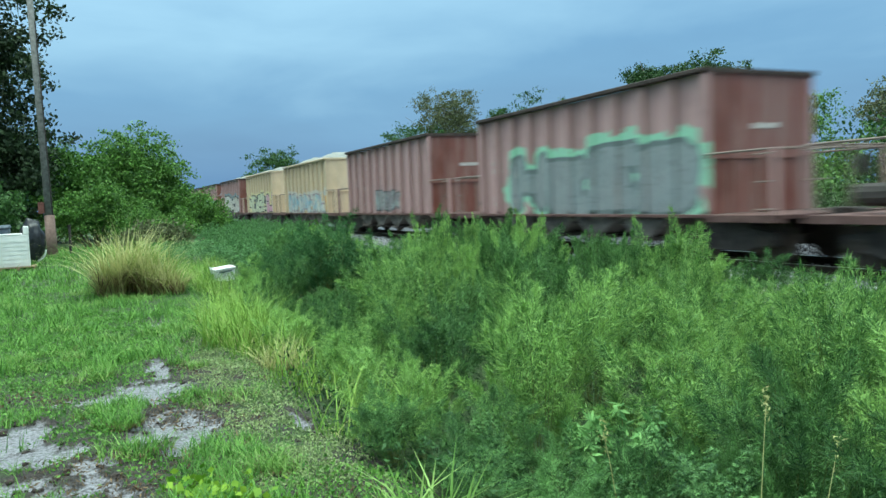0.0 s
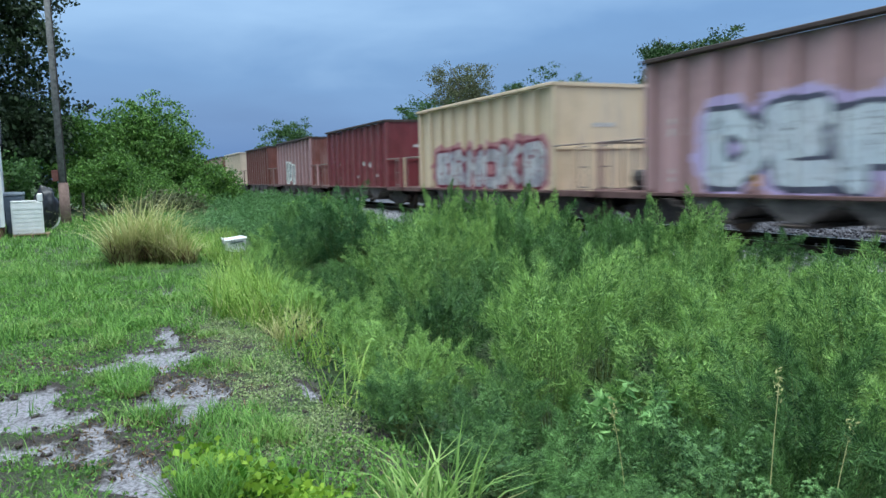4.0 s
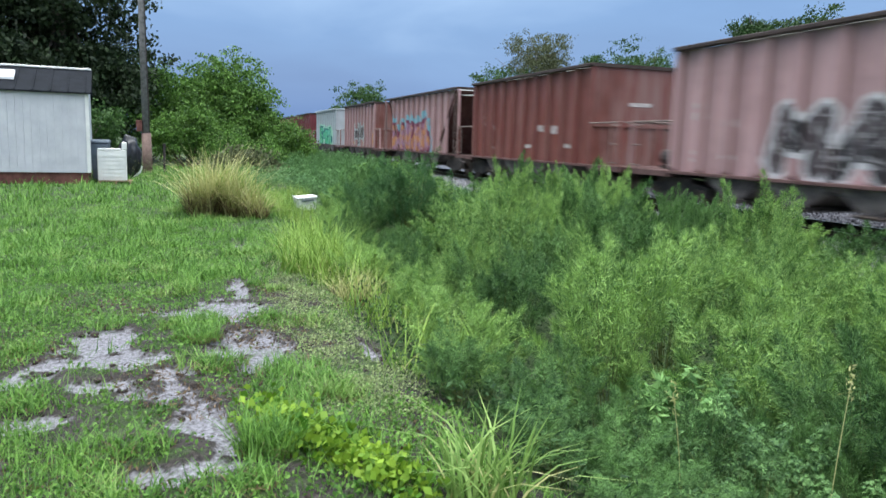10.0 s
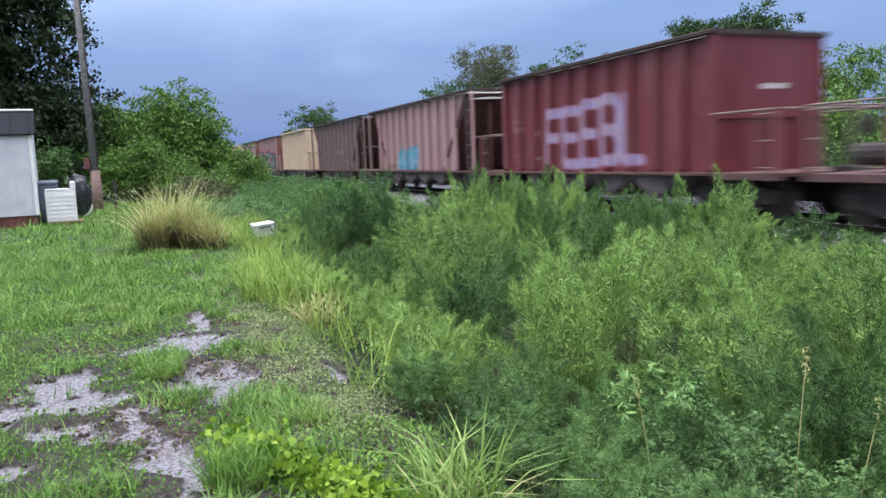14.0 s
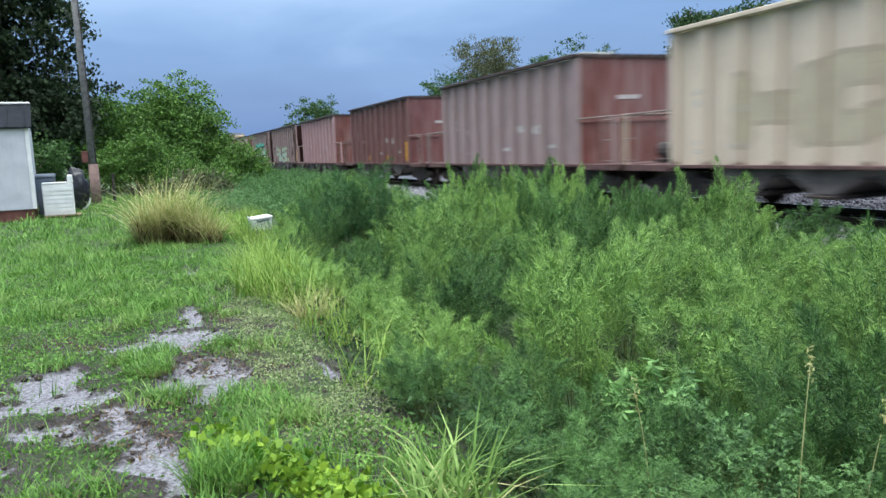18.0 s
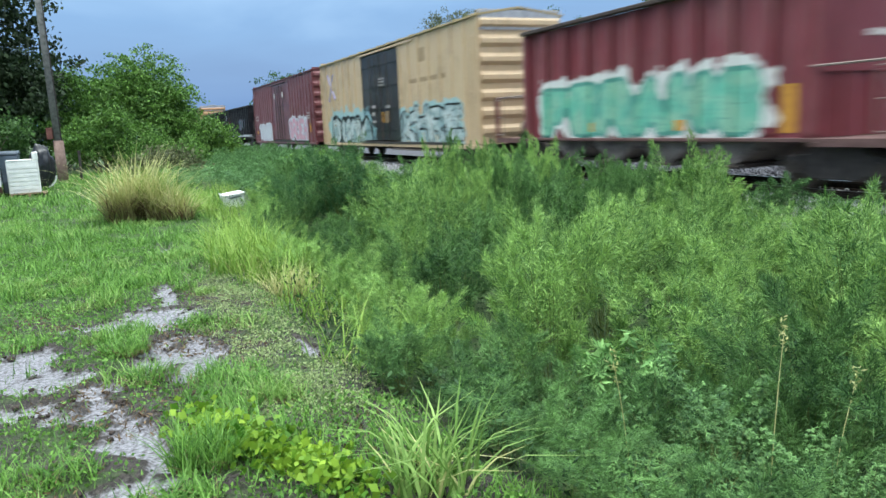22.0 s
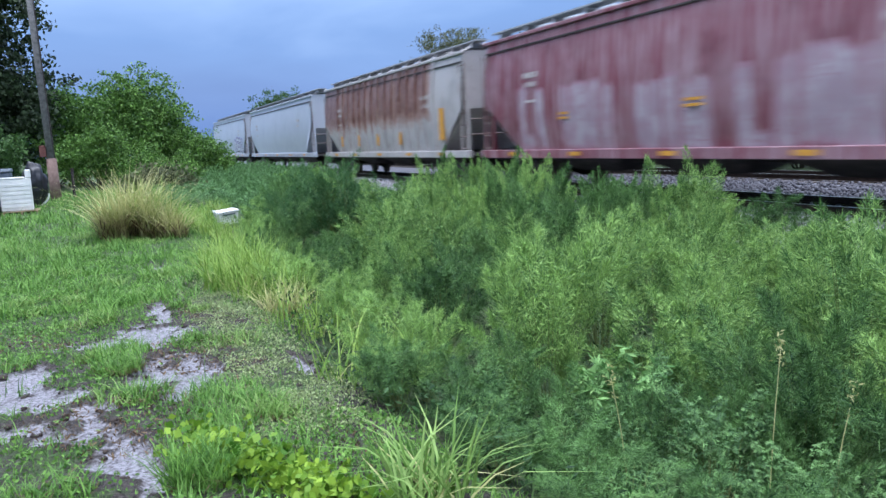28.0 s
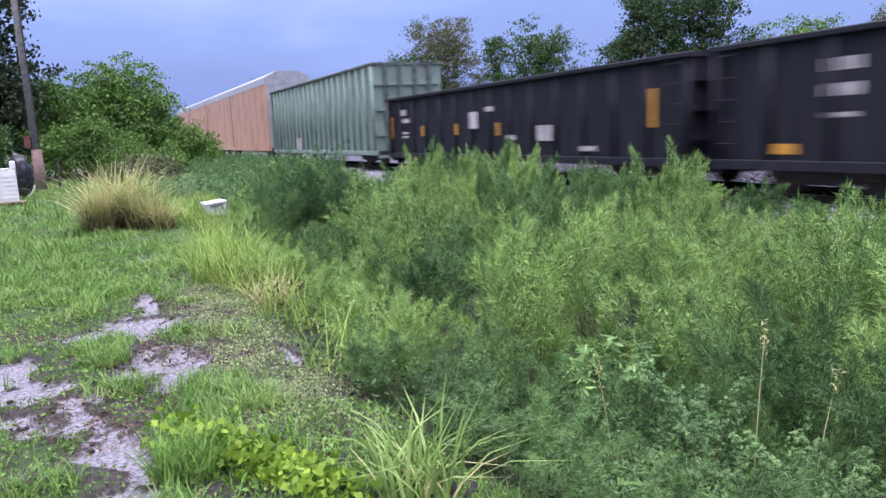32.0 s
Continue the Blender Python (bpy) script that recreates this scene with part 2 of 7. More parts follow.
M_TARP = rough_mat("black_plastic", (0.010, 0.011, 0.014), (0.03, 0.032, 0.04), 5.0, 0.3, 0.0, 0.5, 20.0, 0.5)
M_PALLET = rough_mat("pallet_wood", (0.22, 0.15, 0.09), (0.38, 0.28, 0.18), 9.0, 0.9)
# ballast with the shade of the train put into its colour
M_STONE_SHADED = rough_mat("shaded_grey_ballast", (0.010, 0.010, 0.015), (0.13, 0.13, 0.155), 9.0, 0.6)
M_STONE = rough_mat("grey_ballast", (0.07, 0.07, 0.078), (0.44, 0.44, 0.465), 14.0, 0.85)
M_RAILHEAD = rough_mat("polished_rail_head", (0.45, 0.46, 0.48), (0.62, 0.63, 0.66), 10.0, 0.3, 0.9, 0.1)
M_LIP = rough_mat("pale_lilac_sill_paint", (0.26, 0.27, 0.31), (0.44, 0.46, 0.52), 4.0, 0.6)
M_TIE = rough_mat("tarred_tie_wood", (0.03, 0.025, 0.022), (0.10, 0.085, 0.075), 6.0, 0.9)
M_BARK = rough_mat("bark", (0.07, 0.06, 0.05), (0.20, 0.175, 0.15), 8.0, 0.95, 0.0, 0.8, 30.0)
M_STEM = rough_mat("weed_stem", (0.10, 0.14, 0.04), (0.22, 0.24, 0.09), 9.0, 0.8)
M_GLASS = rough_mat("skylight_acrylic", (0.75, 0.77, 0.80), (0.85, 0.87, 0.90), 3.0, 0.3)
M_LILAC = rough_mat("blue_violet_spray", (0.22, 0.22, 0.52), (0.40, 0.40, 0.66), 6.0, 0.6)
L_FENNEL = leaf_mat("fennel_leaf", (0.034, 0.102, 0.028), (0.34, 0.54, 0.145), 0.08, 0.6, 0.18)
# undergrowth leaf: shade of the gaps put into its green
L_DITCH = leaf_mat("shaded_weed_leaf", (0.012, 0.038, 0.012), (0.05, 0.115, 0.034), 0.05, 0.6)
L_FARWEED = leaf_mat("mid_green_thread_leaf", (0.028, 0.085, 0.028), (0.15, 0.30, 0.095), 0.08, 0.6)
L_SHRUB = leaf_mat("deep_green_thread_leaf", (0.018, 0.06, 0.02), (0.085, 0.20, 0.062), 0.08, 0.6)
L_STAR = leaf_mat("pale_star_leaf", (0.09, 0.21, 0.06), (0.24, 0.42, 0.14), 0.15)
L_CARPET = leaf_mat("pale_creeping_leaf", (0.12, 0.18, 0.07), (0.38, 0.46, 0.21), 0.2)
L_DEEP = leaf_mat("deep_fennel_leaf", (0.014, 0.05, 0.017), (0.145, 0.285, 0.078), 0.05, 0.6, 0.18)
L_RAG = leaf_mat("ragweed_leaf", (0.022, 0.066, 0.023), (0.15, 0.285, 0.088), 0.08, 0.6, 0.2)
L_LAWN = leaf_mat("lawn_blade", (0.042, 0.125, 0.02), (0.21, 0.39, 0.078), 0.25)
L_REED = leaf_mat("bright_grass_blade", (0.1, 0.21, 0.025), (0.32, 0.46, 0.1), 0.25)
L_LEMON = leaf_mat("pale_green_broad_blade", (0.1, 0.21, 0.035), (0.3, 0.44, 0.13), 0.25)
L_DRY = leaf_mat("dry_straw_blade", (0.28, 0.32, 0.10), (0.57, 0.55, 0.27), 0.25)
L_THATCH = leaf_mat("dead_brown_thatch", (0.05, 0.032, 0.018), (0.22, 0.15, 0.08), 0.15)
L_VINE = leaf_mat("yellow_green_vine_leaf", (0.05, 0.15, 0.01), (0.28, 0.43, 0.045), 0.25)
L_TREE = leaf_mat("dark_tree_leaf", (0.02, 0.055, 0.015), (0.085, 0.17, 0.045), 0.2, 0.6)
L_VINED = leaf_mat("dark_vine_leaf", (0.014, 0.036, 0.012), (0.06, 0.125, 0.036), 0.15, 0.6)
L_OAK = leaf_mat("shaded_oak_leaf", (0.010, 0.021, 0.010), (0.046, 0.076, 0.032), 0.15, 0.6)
L_BUSH = leaf_mat("bright_bush_leaf", (0.028, 0.078, 0.016), (0.17, 0.32, 0.062), 0.2, 0.55)
L_OLIVE = leaf_mat("olive_tree_leaf", (0.05, 0.065, 0.03), (0.16, 0.18, 0.09), 0.25, 0.6)
L_MOSS = leaf_mat("grey_moss", (0.07, 0.085, 0.06), (0.17, 0.19, 0.14), 0.2, 0.9)


# ---- small builders ----
def bx(bm, x0, x1, y0, y1, z0, z1):
    v = [bm.verts.new((x, y, z)) for x in (x0, x1) for y in (y0, y1) for z in (z0, z1)]
    for f in ((0, 1, 3, 2), (4, 6, 7, 5), (0, 4, 5, 1), (2, 3, 7, 6), (0, 2, 6, 4), (1, 5, 7, 3)):
        bm.faces.new([v[i] for i in f])
    return v


def rod(bm, p, q, r, seg=6, r2=None):
    p, q = Vector(p), Vector(q)
    d = (q - p).normalized()
    a = d.orthogonal().normalized()
    c = d.cross(a)
    rings = []
    for o, rr in ((p, r), (q, r if r2 is None else r2)):
        rings.append([bm.verts.new(o + (a * math.cos(k * 2 * math.pi / seg) + c * math.sin(k * 2 * math.pi / seg)) * rr) for k in range(seg)])
    for k in range(seg):
        bm.faces.new((rings[0][k], rings[0][(k + 1) % seg], rings[1][(k + 1) % seg], rings[1][k]))
    bm.faces.new(rings[0][::-1])
    bm.faces.new(rings[1])


def prism(bm, poly, lo, hi, axis="x"):
    """A flat outline pushed through from lo to hi: (y, z) along x, or (x, z) along y."""
    put3 = (lambda a, p: (a, p[0], p[1])) if axis == "x" else (lambda a, p: (p[0], a, p[1]))
    r0 = [bm.verts.new(put3(lo, p)) for p in poly]
    r1 = [bm.verts.new(put3(hi, p)) for p in poly]
    n = len(poly)
    for k in range(n):
        bm.faces.new((r0[k], r0[(k + 1) % n], r1[(k + 1) % n], r1[k]))
    bm.faces.new(r0[::-1])
    bm.faces.new(r1)


def finish(bm, name, mat, bevel=0.0, smooth=False):
    bmesh.ops.recalc_face_normals(bm, faces=bm.faces)
    if bevel:
        bmesh.ops.bevel(bm, geom=bm.edges[:], offset=bevel, segments=1, affect="EDGES", clamp_overlap=True)
    me = bpy.data.meshes.new(name)
    bm.to_mesh(me)
    bm.free()
    me.materials.append(mat)
    if smooth:
        me.polygons.foreach_set("use_smooth", [True] * len(me.polygons))
    return me


def part(name, bm, mat, parent, label="", bevel=0.0, smooth=False):
    ob = new(name, finish(bm, name, mat, bevel, smooth))
    ob.parent = parent
    return tagged(ob, label)


def thing(name, label, category, group="", at=None):
    ob = new(name)
    if at is not None:
        ob.matrix_basis = at
    return tagged(ob, label, category, group)


def box_part(name, dims, mat, parent, label="", bevel=0.0):
    bm = bmesh.new()
    bx(bm, *dims)
    return part(name, bm, mat, parent, label, bevel)


def soup(name, verts, faces, mat):
    """A mesh from arrays of corners and equal-sized faces."""
    verts, faces = np.asarray(verts, dtype=np.float32).reshape(-1, 3), np.asarray(faces, dtype=np.int32)
    me = bpy.data.meshes.new(name)
    n, k = faces.shape
    me.vertices.add(len(verts))
    me.vertices.foreach_set("co", verts.ravel())
    me.loops.add(n * k)
    me.loops.foreach_set("vertex_index", faces.ravel())
    me.polygons.add(n)
    me.polygons.foreach_set("loop_start", np.arange(0, n * k, k, dtype=np.int32))
    me.update(calc_edges=True)
    me.materials.append(mat)
    return me


# block letters as strokes on a grid four wide and six high
STROKES = {"A": "00 26 40|12 32", "B": "00 06 36 45 43 33 03|33 42 41 30 00", "C": "45 36 16 05 01 10 30 41", "D": "00 06 26 44 42 20 00", "E": "40 00 06 46|03 33",
           "F": "00 06 46|03 33", "H": "00 06|40 46|03 43", "I": "20 26", "K": "00 06|46 03 40", "L": "06 00 40", "M": "00 06 23 46 40", "N": "00 06 40 46",
           "O": "10 01 05 16 36 45 41 30 10", "P": "00 06 36 45 44 33 03", "R": "00 06 36 45 44 33 03|23 40", "S": "45 36 16 05 04 13 33 42 41 30 10 01",
           "U": "06 01 10 30 41 46", "V": "06 20 46", "W": "06 10 23 30 46", "X": "00 46|06 40", "Y": "06 23 46|23 20"}


def sprayed(piece):
    """A piece of sprayed lettering (text, y0, y1, z0, z1, weight) as stroke ends in metres; # is a filled block."""
    text, y0, y1, z0, z1, weight = piece
    g = random.Random(len(text) * 31 + int(abs(y0 * 17 + z1 * 23)))
    wide = (y0 - y1) / len(text)
    half = weight * wide
    segs = []
    for k, ch in enumerate(text):
        tilt, dz, sc = g.uniform(-0.14, 0.14), g.uniform(-0.07, 0.07) * (z1 - z0), g.uniform(0.9, 1.05)
        if ch in STROKES:
            for line in STROKES[ch].split("|"):
                p = []
                for q in line.split():
                    u, v = int(q[0]) / 4, int(q[1]) / 6
                    p.append((y0 - wide * k - half - (wide * 0.98 - 2 * half) * u - tilt * (v - 0.5) * wide, z0 + half + dz + (z1 - z0 - 2 * half) * v * sc))
                segs += [(a, b, half) for a, b in zip(p, p[1:])]
        elif ch == "#":
            zc = (z0 + z1) / 2
            segs.append(((y0 - wide * k - 0.1, zc), (y0 - wide * (k + 1) + 0.1, zc), (z1 - z0) / 2))
    return segs


def spray(me, pieces):
    """Marks on a mesh how near each corner of its near side lies to the sprayed strokes."""
    n = len(me.vertices)
    co = np.empty(n * 3, dtype=np.float32)
    me.vertices.foreach_get("co", co)
    co = co.reshape(-1, 3)
    best = np.full(n, 4.0)
    p = co[:, 1:]
    for piece in pieces:
        for a, b, half in sprayed(piece):
            a, d = np.array(a), np.array(b) - np.array(a)
            u = np.clip(((p - a) @ d) / max(1e-9, float(d @ d)), 0, 1)
            dist = np.linalg.norm(p - a - u[:, None] * d, axis=1)
            if half > 0.5:
                dist = np.maximum(np.abs(p[:, 1] - a[1]), np.maximum(p[:, 0] - a[0], a[0] + d[0] - p[:, 0]) + half)
            best = np.minimum(best, dist / half if half < 0.5 else 1 + (dist - half) / 0.3)
    close = np.where(co[:, 0] < -1.2, np.clip(1 - best / 4, 0, 1), 0)
    me.attributes.new("spray", "FLOAT", "POINT").data.foreach_set("value", close.astype(np.float32))
    return me


def sheet(name, span, x_of, z0, z1, mat, pieces=(), thick=0.03, step=0.09):
    """A side sheet on the near side, finely divided: span(z) gives its two ends, x_of(z) its bulge."""
    ya, yb = span(z1)
    step = step if pieces else 0.5
    ny, nz = max(2, int((yb - ya) / step)), max(2, int((z1 - z0) / step))
    zs = np.linspace(z0, z1, nz + 1)
    u = np.linspace(0, 1, ny + 1)
    outer = np.array([[(x_of(z), span(z)[0] + (span(z)[1] - span(z)[0]) * k, z) for k in u] for z in zs])
    inner = outer[:, [0, -1]] + np.array([thick, 0, 0])
    m = (nz + 1) * (ny + 1)
    i = (np.arange(nz)[:, None] * (ny + 1) + np.arange(ny)[None]).ravel()
    k = np.arange(nz)
    f = [np.stack([i, i + ny + 1, i + ny + 2, i + 1], 1), np.stack([m + 2 * k, m + 2 * k + 1, m + 2 * k + 3, m + 2 * k + 2], 1)]
    for side, col in ((0, 0), (1, ny)):
        f.append(np.stack([k * (ny + 1) + col, (k + 1) * (ny + 1) + col, m + 2 * (k + 1) + side, m + 2 * k + side], 1))
    f.append(np.array([[0, ny, m + 1, m], [nz * (ny + 1), nz * (ny + 1) + ny, m + 2 * nz + 1, m + 2 * nz]]))
    me = soup(name, np.concatenate([outer.reshape(-1, 3), inner.reshape(-1, 3)]), np.concatenate(f), mat)
    return spray(me, pieces) if pieces else me


def rib_mesh(name, x, out, y, w, foot, z0, z1, mat, pieces=(), lean=0.0):
    """An upright post on the near side in short lengths: x at the sheet, out how far it stands proud."""
    n = max(1, int((z1 - z0) / 0.09)) if pieces else 1
    prof = [(x, y - w - foot), (x - out, y - w), (x - out, y + w), (x, y + w + foot)]
    v = np.array([[(a, b + lean * (z - z0) / (z1 - z0), z) for a, b in prof] for z in np.linspace(z0, z1, n + 1)])
    f = [[4 * k + q, 4 * k + (q + 1) % 4, 4 * k + 4 + (q + 1) % 4, 4 * k + 4 + q] for k in range(n) for q in range(4)] + [[3, 2, 1, 0], [4 * n, 4 * n + 1, 4 * n + 2, 4 * n + 3]]
    me = soup(name, v, f, mat)
    return spray(me, pieces) if pieces else me


def mesh_part(name, me, parent, label=""):
    ob = new(name, me)
    ob.parent = parent
    return tagged(ob, label)


rng = np.random.default_rng(7)


def unit(v):
    return v / np.maximum(np.linalg.norm(v, axis=-1, keepdims=True), 1e-9)


def blades(root, height, width, lean, bend, g, fine=True):
    """Grass blades: tapering strips of three quads that lean and bend over. Returns corners and quads."""
    n = len(root)
    az = g.uniform(0, 2 * np.pi, n)
    d = np.stack([np.cos(az), np.sin(az), np.zeros(n)], 1)
    side = np.stack([-np.sin(az + g.normal(0, 0.6, n)), np.cos(az), np.zeros(n)], 1)
    side = unit(side)
    out = []
    for u in (0.0, 0.3, 0.62, 1.0) if fine else (0.0, 0.55, 1.0):
        c = root + np.stack([np.zeros(n), np.zeros(n), height * (u - bend * 0.35 * u ** 3)], 1) + d * (height * (lean * u + bend * u ** 2))[:, None]
        w = (width * (1 - u) ** 0.7 + 0.0004)[:, None] * 0.5
        out += [c - side * w, c + side * w]
    v = np.stack(out, 1).reshape(-1, 3)
    q = np.array([[0, 1, 3, 2], [2, 3, 5, 4], [4, 5, 7, 6]])[: 3 if fine else 2]
    f = (np.arange(n)[:, None, None] * (8 if fine else 6) + q[None]).reshape(-1, 4)
    return v, f


def leaves(c, size, g, droop=0.0, slim=0.55):
    """Leaf shapes: bent four-cornered leaves turned at random round the given places."""
    n = len(c)
    a = unit(g.normal(0, 1, (n, 3)) + np.array([0, 0, -droop]))
    b = unit(np.cross(a, g.normal(0, 1, (n, 3))))
    up = np.cross(a, b)
    s = (size * g.uniform(0.6, 1.25, n))[:, None]
    v = np.stack([c - a * s * 0.5, c + b * s * slim * 0.5 + up * s * 0.08, c + a * s * 0.5, c - b * s * slim * 0.5 + up * s * 0.08], 1).reshape(-1, 3)
    return v, (np.arange(n)[:, None] * 4 + np.arange(4)[None])


def stars(c, size, g, count=5):
    """Deeply cut leaves: narrow leaflets spread like fingers from each place."""
    n = len(c)
    up = unit(g.normal(0, 0.55, (n, 3)) + np.array([0, 0, 0.8]))
    a0 = unit(np.cross(up, g.normal(0, 1, (n, 3))))
    b0 = np.cross(up, a0)
    out = []
    for k in range(count):
        w = (k - (count - 1) / 2) * 0.75 + g.normal(0, 0.12, n)
        a = unit(a0 * np.cos(w)[:, None] + b0 * np.sin(w)[:, None] - up * g.uniform(0.0, 0.5, (n, 1)))
        b = unit(np.cross(up, a))
        s = (size * g.uniform(0.6, 1.2, n))[:, None]
        out.append(np.stack([c, c + a * s * 0.5 + b * s * 0.13, c + a * s, c + a * s * 0.5 - b * s * 0.13], 1))
    v = np.stack(out, 1).reshape(-1, 3)
    return v, np.arange(len(v)).reshape(-1, 4)


# ---- the ground: yard, bank, weedy ditch and railway bed ----
# cars stand at RAIL with their wheels DROP lower, on the rail tops of two level tracks
RAIL, DROP, TX, TX2 = 0.26, 0.11, 12.43, 19.15


def edge_of(y):
    y = np.asarray(y, dtype=float)
    return 1.22 + 0.12 * np.sin(y * 0.9) + 0.10 * np.sin(y * 0.37 + 1) + np.clip((y - 13.5) * 0.20, 0, 1.5)


def smooth(a, b, x):
    u = np.clip((x - a) / (b - a), 0, 1)
    return u * u * (3 - 2 * u)


def ground_z(x, y):
    x, y = np.asarray(x, dtype=float), np.asarray(y, dtype=float)
    d = x - edge_of(y)
    z = -0.68 * smooth(-0.15, 1.9, d) + 0.54 * smooth(8.2, 9.9, x)
    z = z + 0.025 * np.sin(x * 2.1 + 1.3 * np.sin(y * 0.7)) * np.cos(y * 1.7) * (x < 9) + 0.012 * np.sin(x * 7.3) * np.sin(y * 6.1) * (x < 9)
    return z - 0.10 * smooth(15.2, 17.0, x)


SAND = ((0.22, 7.1, 0.30, 0.40), (-0.08, 6.98, 0.16, 0.22), (0.42, 5.65, 0.25, 0.42), (-0.72, 6.08, 0.22, 0.34), (-0.50, 5.48, 0.20, 0.17), (-0.88, 5.55, 0.25, 0.14),
        (0.0, 4.22, 0.13, 0.26), (-0.26, 4.74, 0.17, 0.13), (-0.64, 4.97, 0.15, 0.10), (-0.18, 5.12, 0.14, 0.14), (0.42, 8.1, 0.09, 0.5), (-0.36, 7.1, 0.12, 0.12),
        (-0.1, 3.5, 0.2, 0.10), (-1.3, 5.2, 0.28, 0.16), (1.34, 5.55, 0.07, 0.28), (0.16, 3.82, 0.09, 0.16), (-1.0, 4.4, 0.22, 0.10), (0.62, 11.1, 0.06, 0.2))


def sand_at(x, y):
    s = np.full(np.shape(x), -1.0)
    for cx, cy, rx, ry in SAND:
        s = np.maximum(s, 1 - ((x - cx) / rx / 1.36) ** 2 - ((y - cy) / ry / 1.32) ** 2)
    w = 0.5 * np.sin(x * 9 + 2 * np.sin(y * 5)) * np.sin(y * 8 + 2 * np.sin(x * 7)) + 0.48 * np.sin(x * 23 + y * 13 + 2 * np.sin(x * 9)) * np.sin(y * 19 - x * 9 + 2 * np.sin(y * 7))
    return s + w


def bare_at(x, y):
    """How bare the yard is: worn round the sandy strip by the bank, grassy elsewhere."""
    w = 0.35 * np.sin(x * 3.1 + 2 * np.sin(y * 1.7)) * np.sin(y * 2.6 + np.sin(x * 2.2))
    near = smooth(10.5, 6.5, y) * smooth(1.0, 2.6, y) * smooth(-2.6, -0.9, x) + 0.8 * smooth(0.55, 0.1, np.abs(x - edge_of(y) + 0.35)) * smooth(16, 11, y)
    near = near + 1.4 * np.exp(-((x - 0.62) / 0.24) ** 2 - ((y - 11.1) / 0.45) ** 2)
    return np.where(x < edge_of(y) + 0.6, np.clip(0.60 * near + 0.9 * w * near + 0.12 * w + 0.7 * smooth(-0.75, -0.05, sand_at(x, y)), 0, 1), 0.15 * (x < 16) * smooth(-6, -2, y))


def ground():
    far = np.array([25.0, 40, 70, 130, 260, 500, 900])
    xs = np.r_[-far[::-1] - 0, -18, -13, -10, -8, np.arange(-6.5, -2, 0.3), np.arange(-2, 3.6, 0.05), np.arange(3.6, 11, 0.3), 13, 15, 16, 17, 20, far + 2]
    ys = np.r_[-far[::-1], -15, -8, -4, -1, np.arange(0.5, 2.4, 0.3), np.arange(2.4, 12, 0.055), np.arange(12, 36, 0.4), 38, 42, 48, 56, 66, 80, 100, far[3:] + 20]
    X, Y = np.meshgrid(xs, ys, indexing="ij")
    Z = ground_z(X, Y)
    s = sand_at(X, Y)
    Z = Z - 0.03 * smooth(-0.35, 0.5, s)
    rough = np.sin(X * 31 + 3 * np.sin(Y * 11)) * np.sin(Y * 27 + 2 * np.sin(X * 17)) + 0.7 * np.sin(X * 53 + Y * 21) * np.sin(Y * 47 - X * 13)
    Z = Z + 0.009 * rough * (X > -2) * (X < 1.9) * (Y > 2.4) * (Y < 11) * smooth(0.9, 0.2, s)
    nx, ny = X.shape
    i = (np.arange(nx - 1)[:, None] * ny + np.arange(ny - 1)[None]).ravel()
    me = soup("ground", np.stack([X, Y, Z], -1), np.stack([i, i + ny, i + ny + 1, i + 1], 1), ground_mat())
    at = me.attributes.new("sand", "FLOAT", "POINT")
    at.data.foreach_set("value", np.clip(s * 0.5 + 0.5, 0, 1).ravel().astype(np.float32))
    at = me.attributes.new("bare", "FLOAT", "POINT")
    at.data.foreach_set("value", bare_at(X, Y).ravel().astype(np.float32))
    me.polygons.foreach_set("use_smooth", [True] * len(me.polygons))
    return tagged(new("ground", me), kind="structure")


def ground_mat():
    m, t, b = material("yard_soil_and_sand")
    co = nd(t, "TexCoord").outputs["Object"]
    at = nd(t, "Attribute", {"attribute_name": "sand"}).outputs["Fac"]
    n1 = nd(t, "TexNoise", None, Vector=co, Scale=2.5, Detail=6.0, Roughness=0.65)
    n2 = nd(t, "TexNoise", None, Vector=co, Scale=35.0, Detail=4.0, Roughness=0.7)
    n3 = nd(t, "TexNoise", None, Vector=co, Scale=170.0, Detail=2.0)
    soil = ramp(t, n2.outputs[0], (0.36, (0.012, 0.009, 0.008)), (0.72, (0.095, 0.080, 0.074)))
    moss = ramp(t, n2.outputs[0], (0.3, (0.016, 0.034, 0.010)), (0.7, (0.07, 0.12, 0.03)))
    bare = nd(t, "Attribute", {"attribute_name": "bare"}).outputs["Fac"]
    g = mth(t, "ADD", mth(t, "MULTIPLY", mth(t, "SUBTRACT", n1.outputs[0], 0.5), 1.6), mth(t, "SUBTRACT", 1.0, bare))
    col = mixc(t, ramp(t, g, (0.30, 0.0), (0.62, 1.0)), soil, moss)
    pale = ramp(t, n2.outputs[0], (0.36, (0.06, 0.055, 0.057)), (0.60, (0.37, 0.362, 0.41)))
    n4 = nd(t, "TexNoise", None, Vector=co, Scale=13.0, Detail=6.0, Roughness=0.7)
    f = mth(t, "MULTIPLY_ADD", mth(t, "SUBTRACT", n4.outputs[0], 0.5), 1.3, at)
    col = mixc(t, ramp(t, f, (0.47, 0.0), (0.76, 1.0)), col, pale)
    put(t, b.inputs["Base Color"], col)
    put(t, b.inputs["Roughness"], ramp(t, f, (0.5, 0.9), (0.75, 0.55)))
    h = mth(t, "ADD", n2.outputs[0], mth(t, "MULTIPLY", n3.outputs[0], 0.4))
    bp = nd(t, "Bump", None, Strength=0.9, Distance=0.04, Height=h)
    t.links.new(bp.outputs[0], b.inputs["Normal"])
    return m


ground()


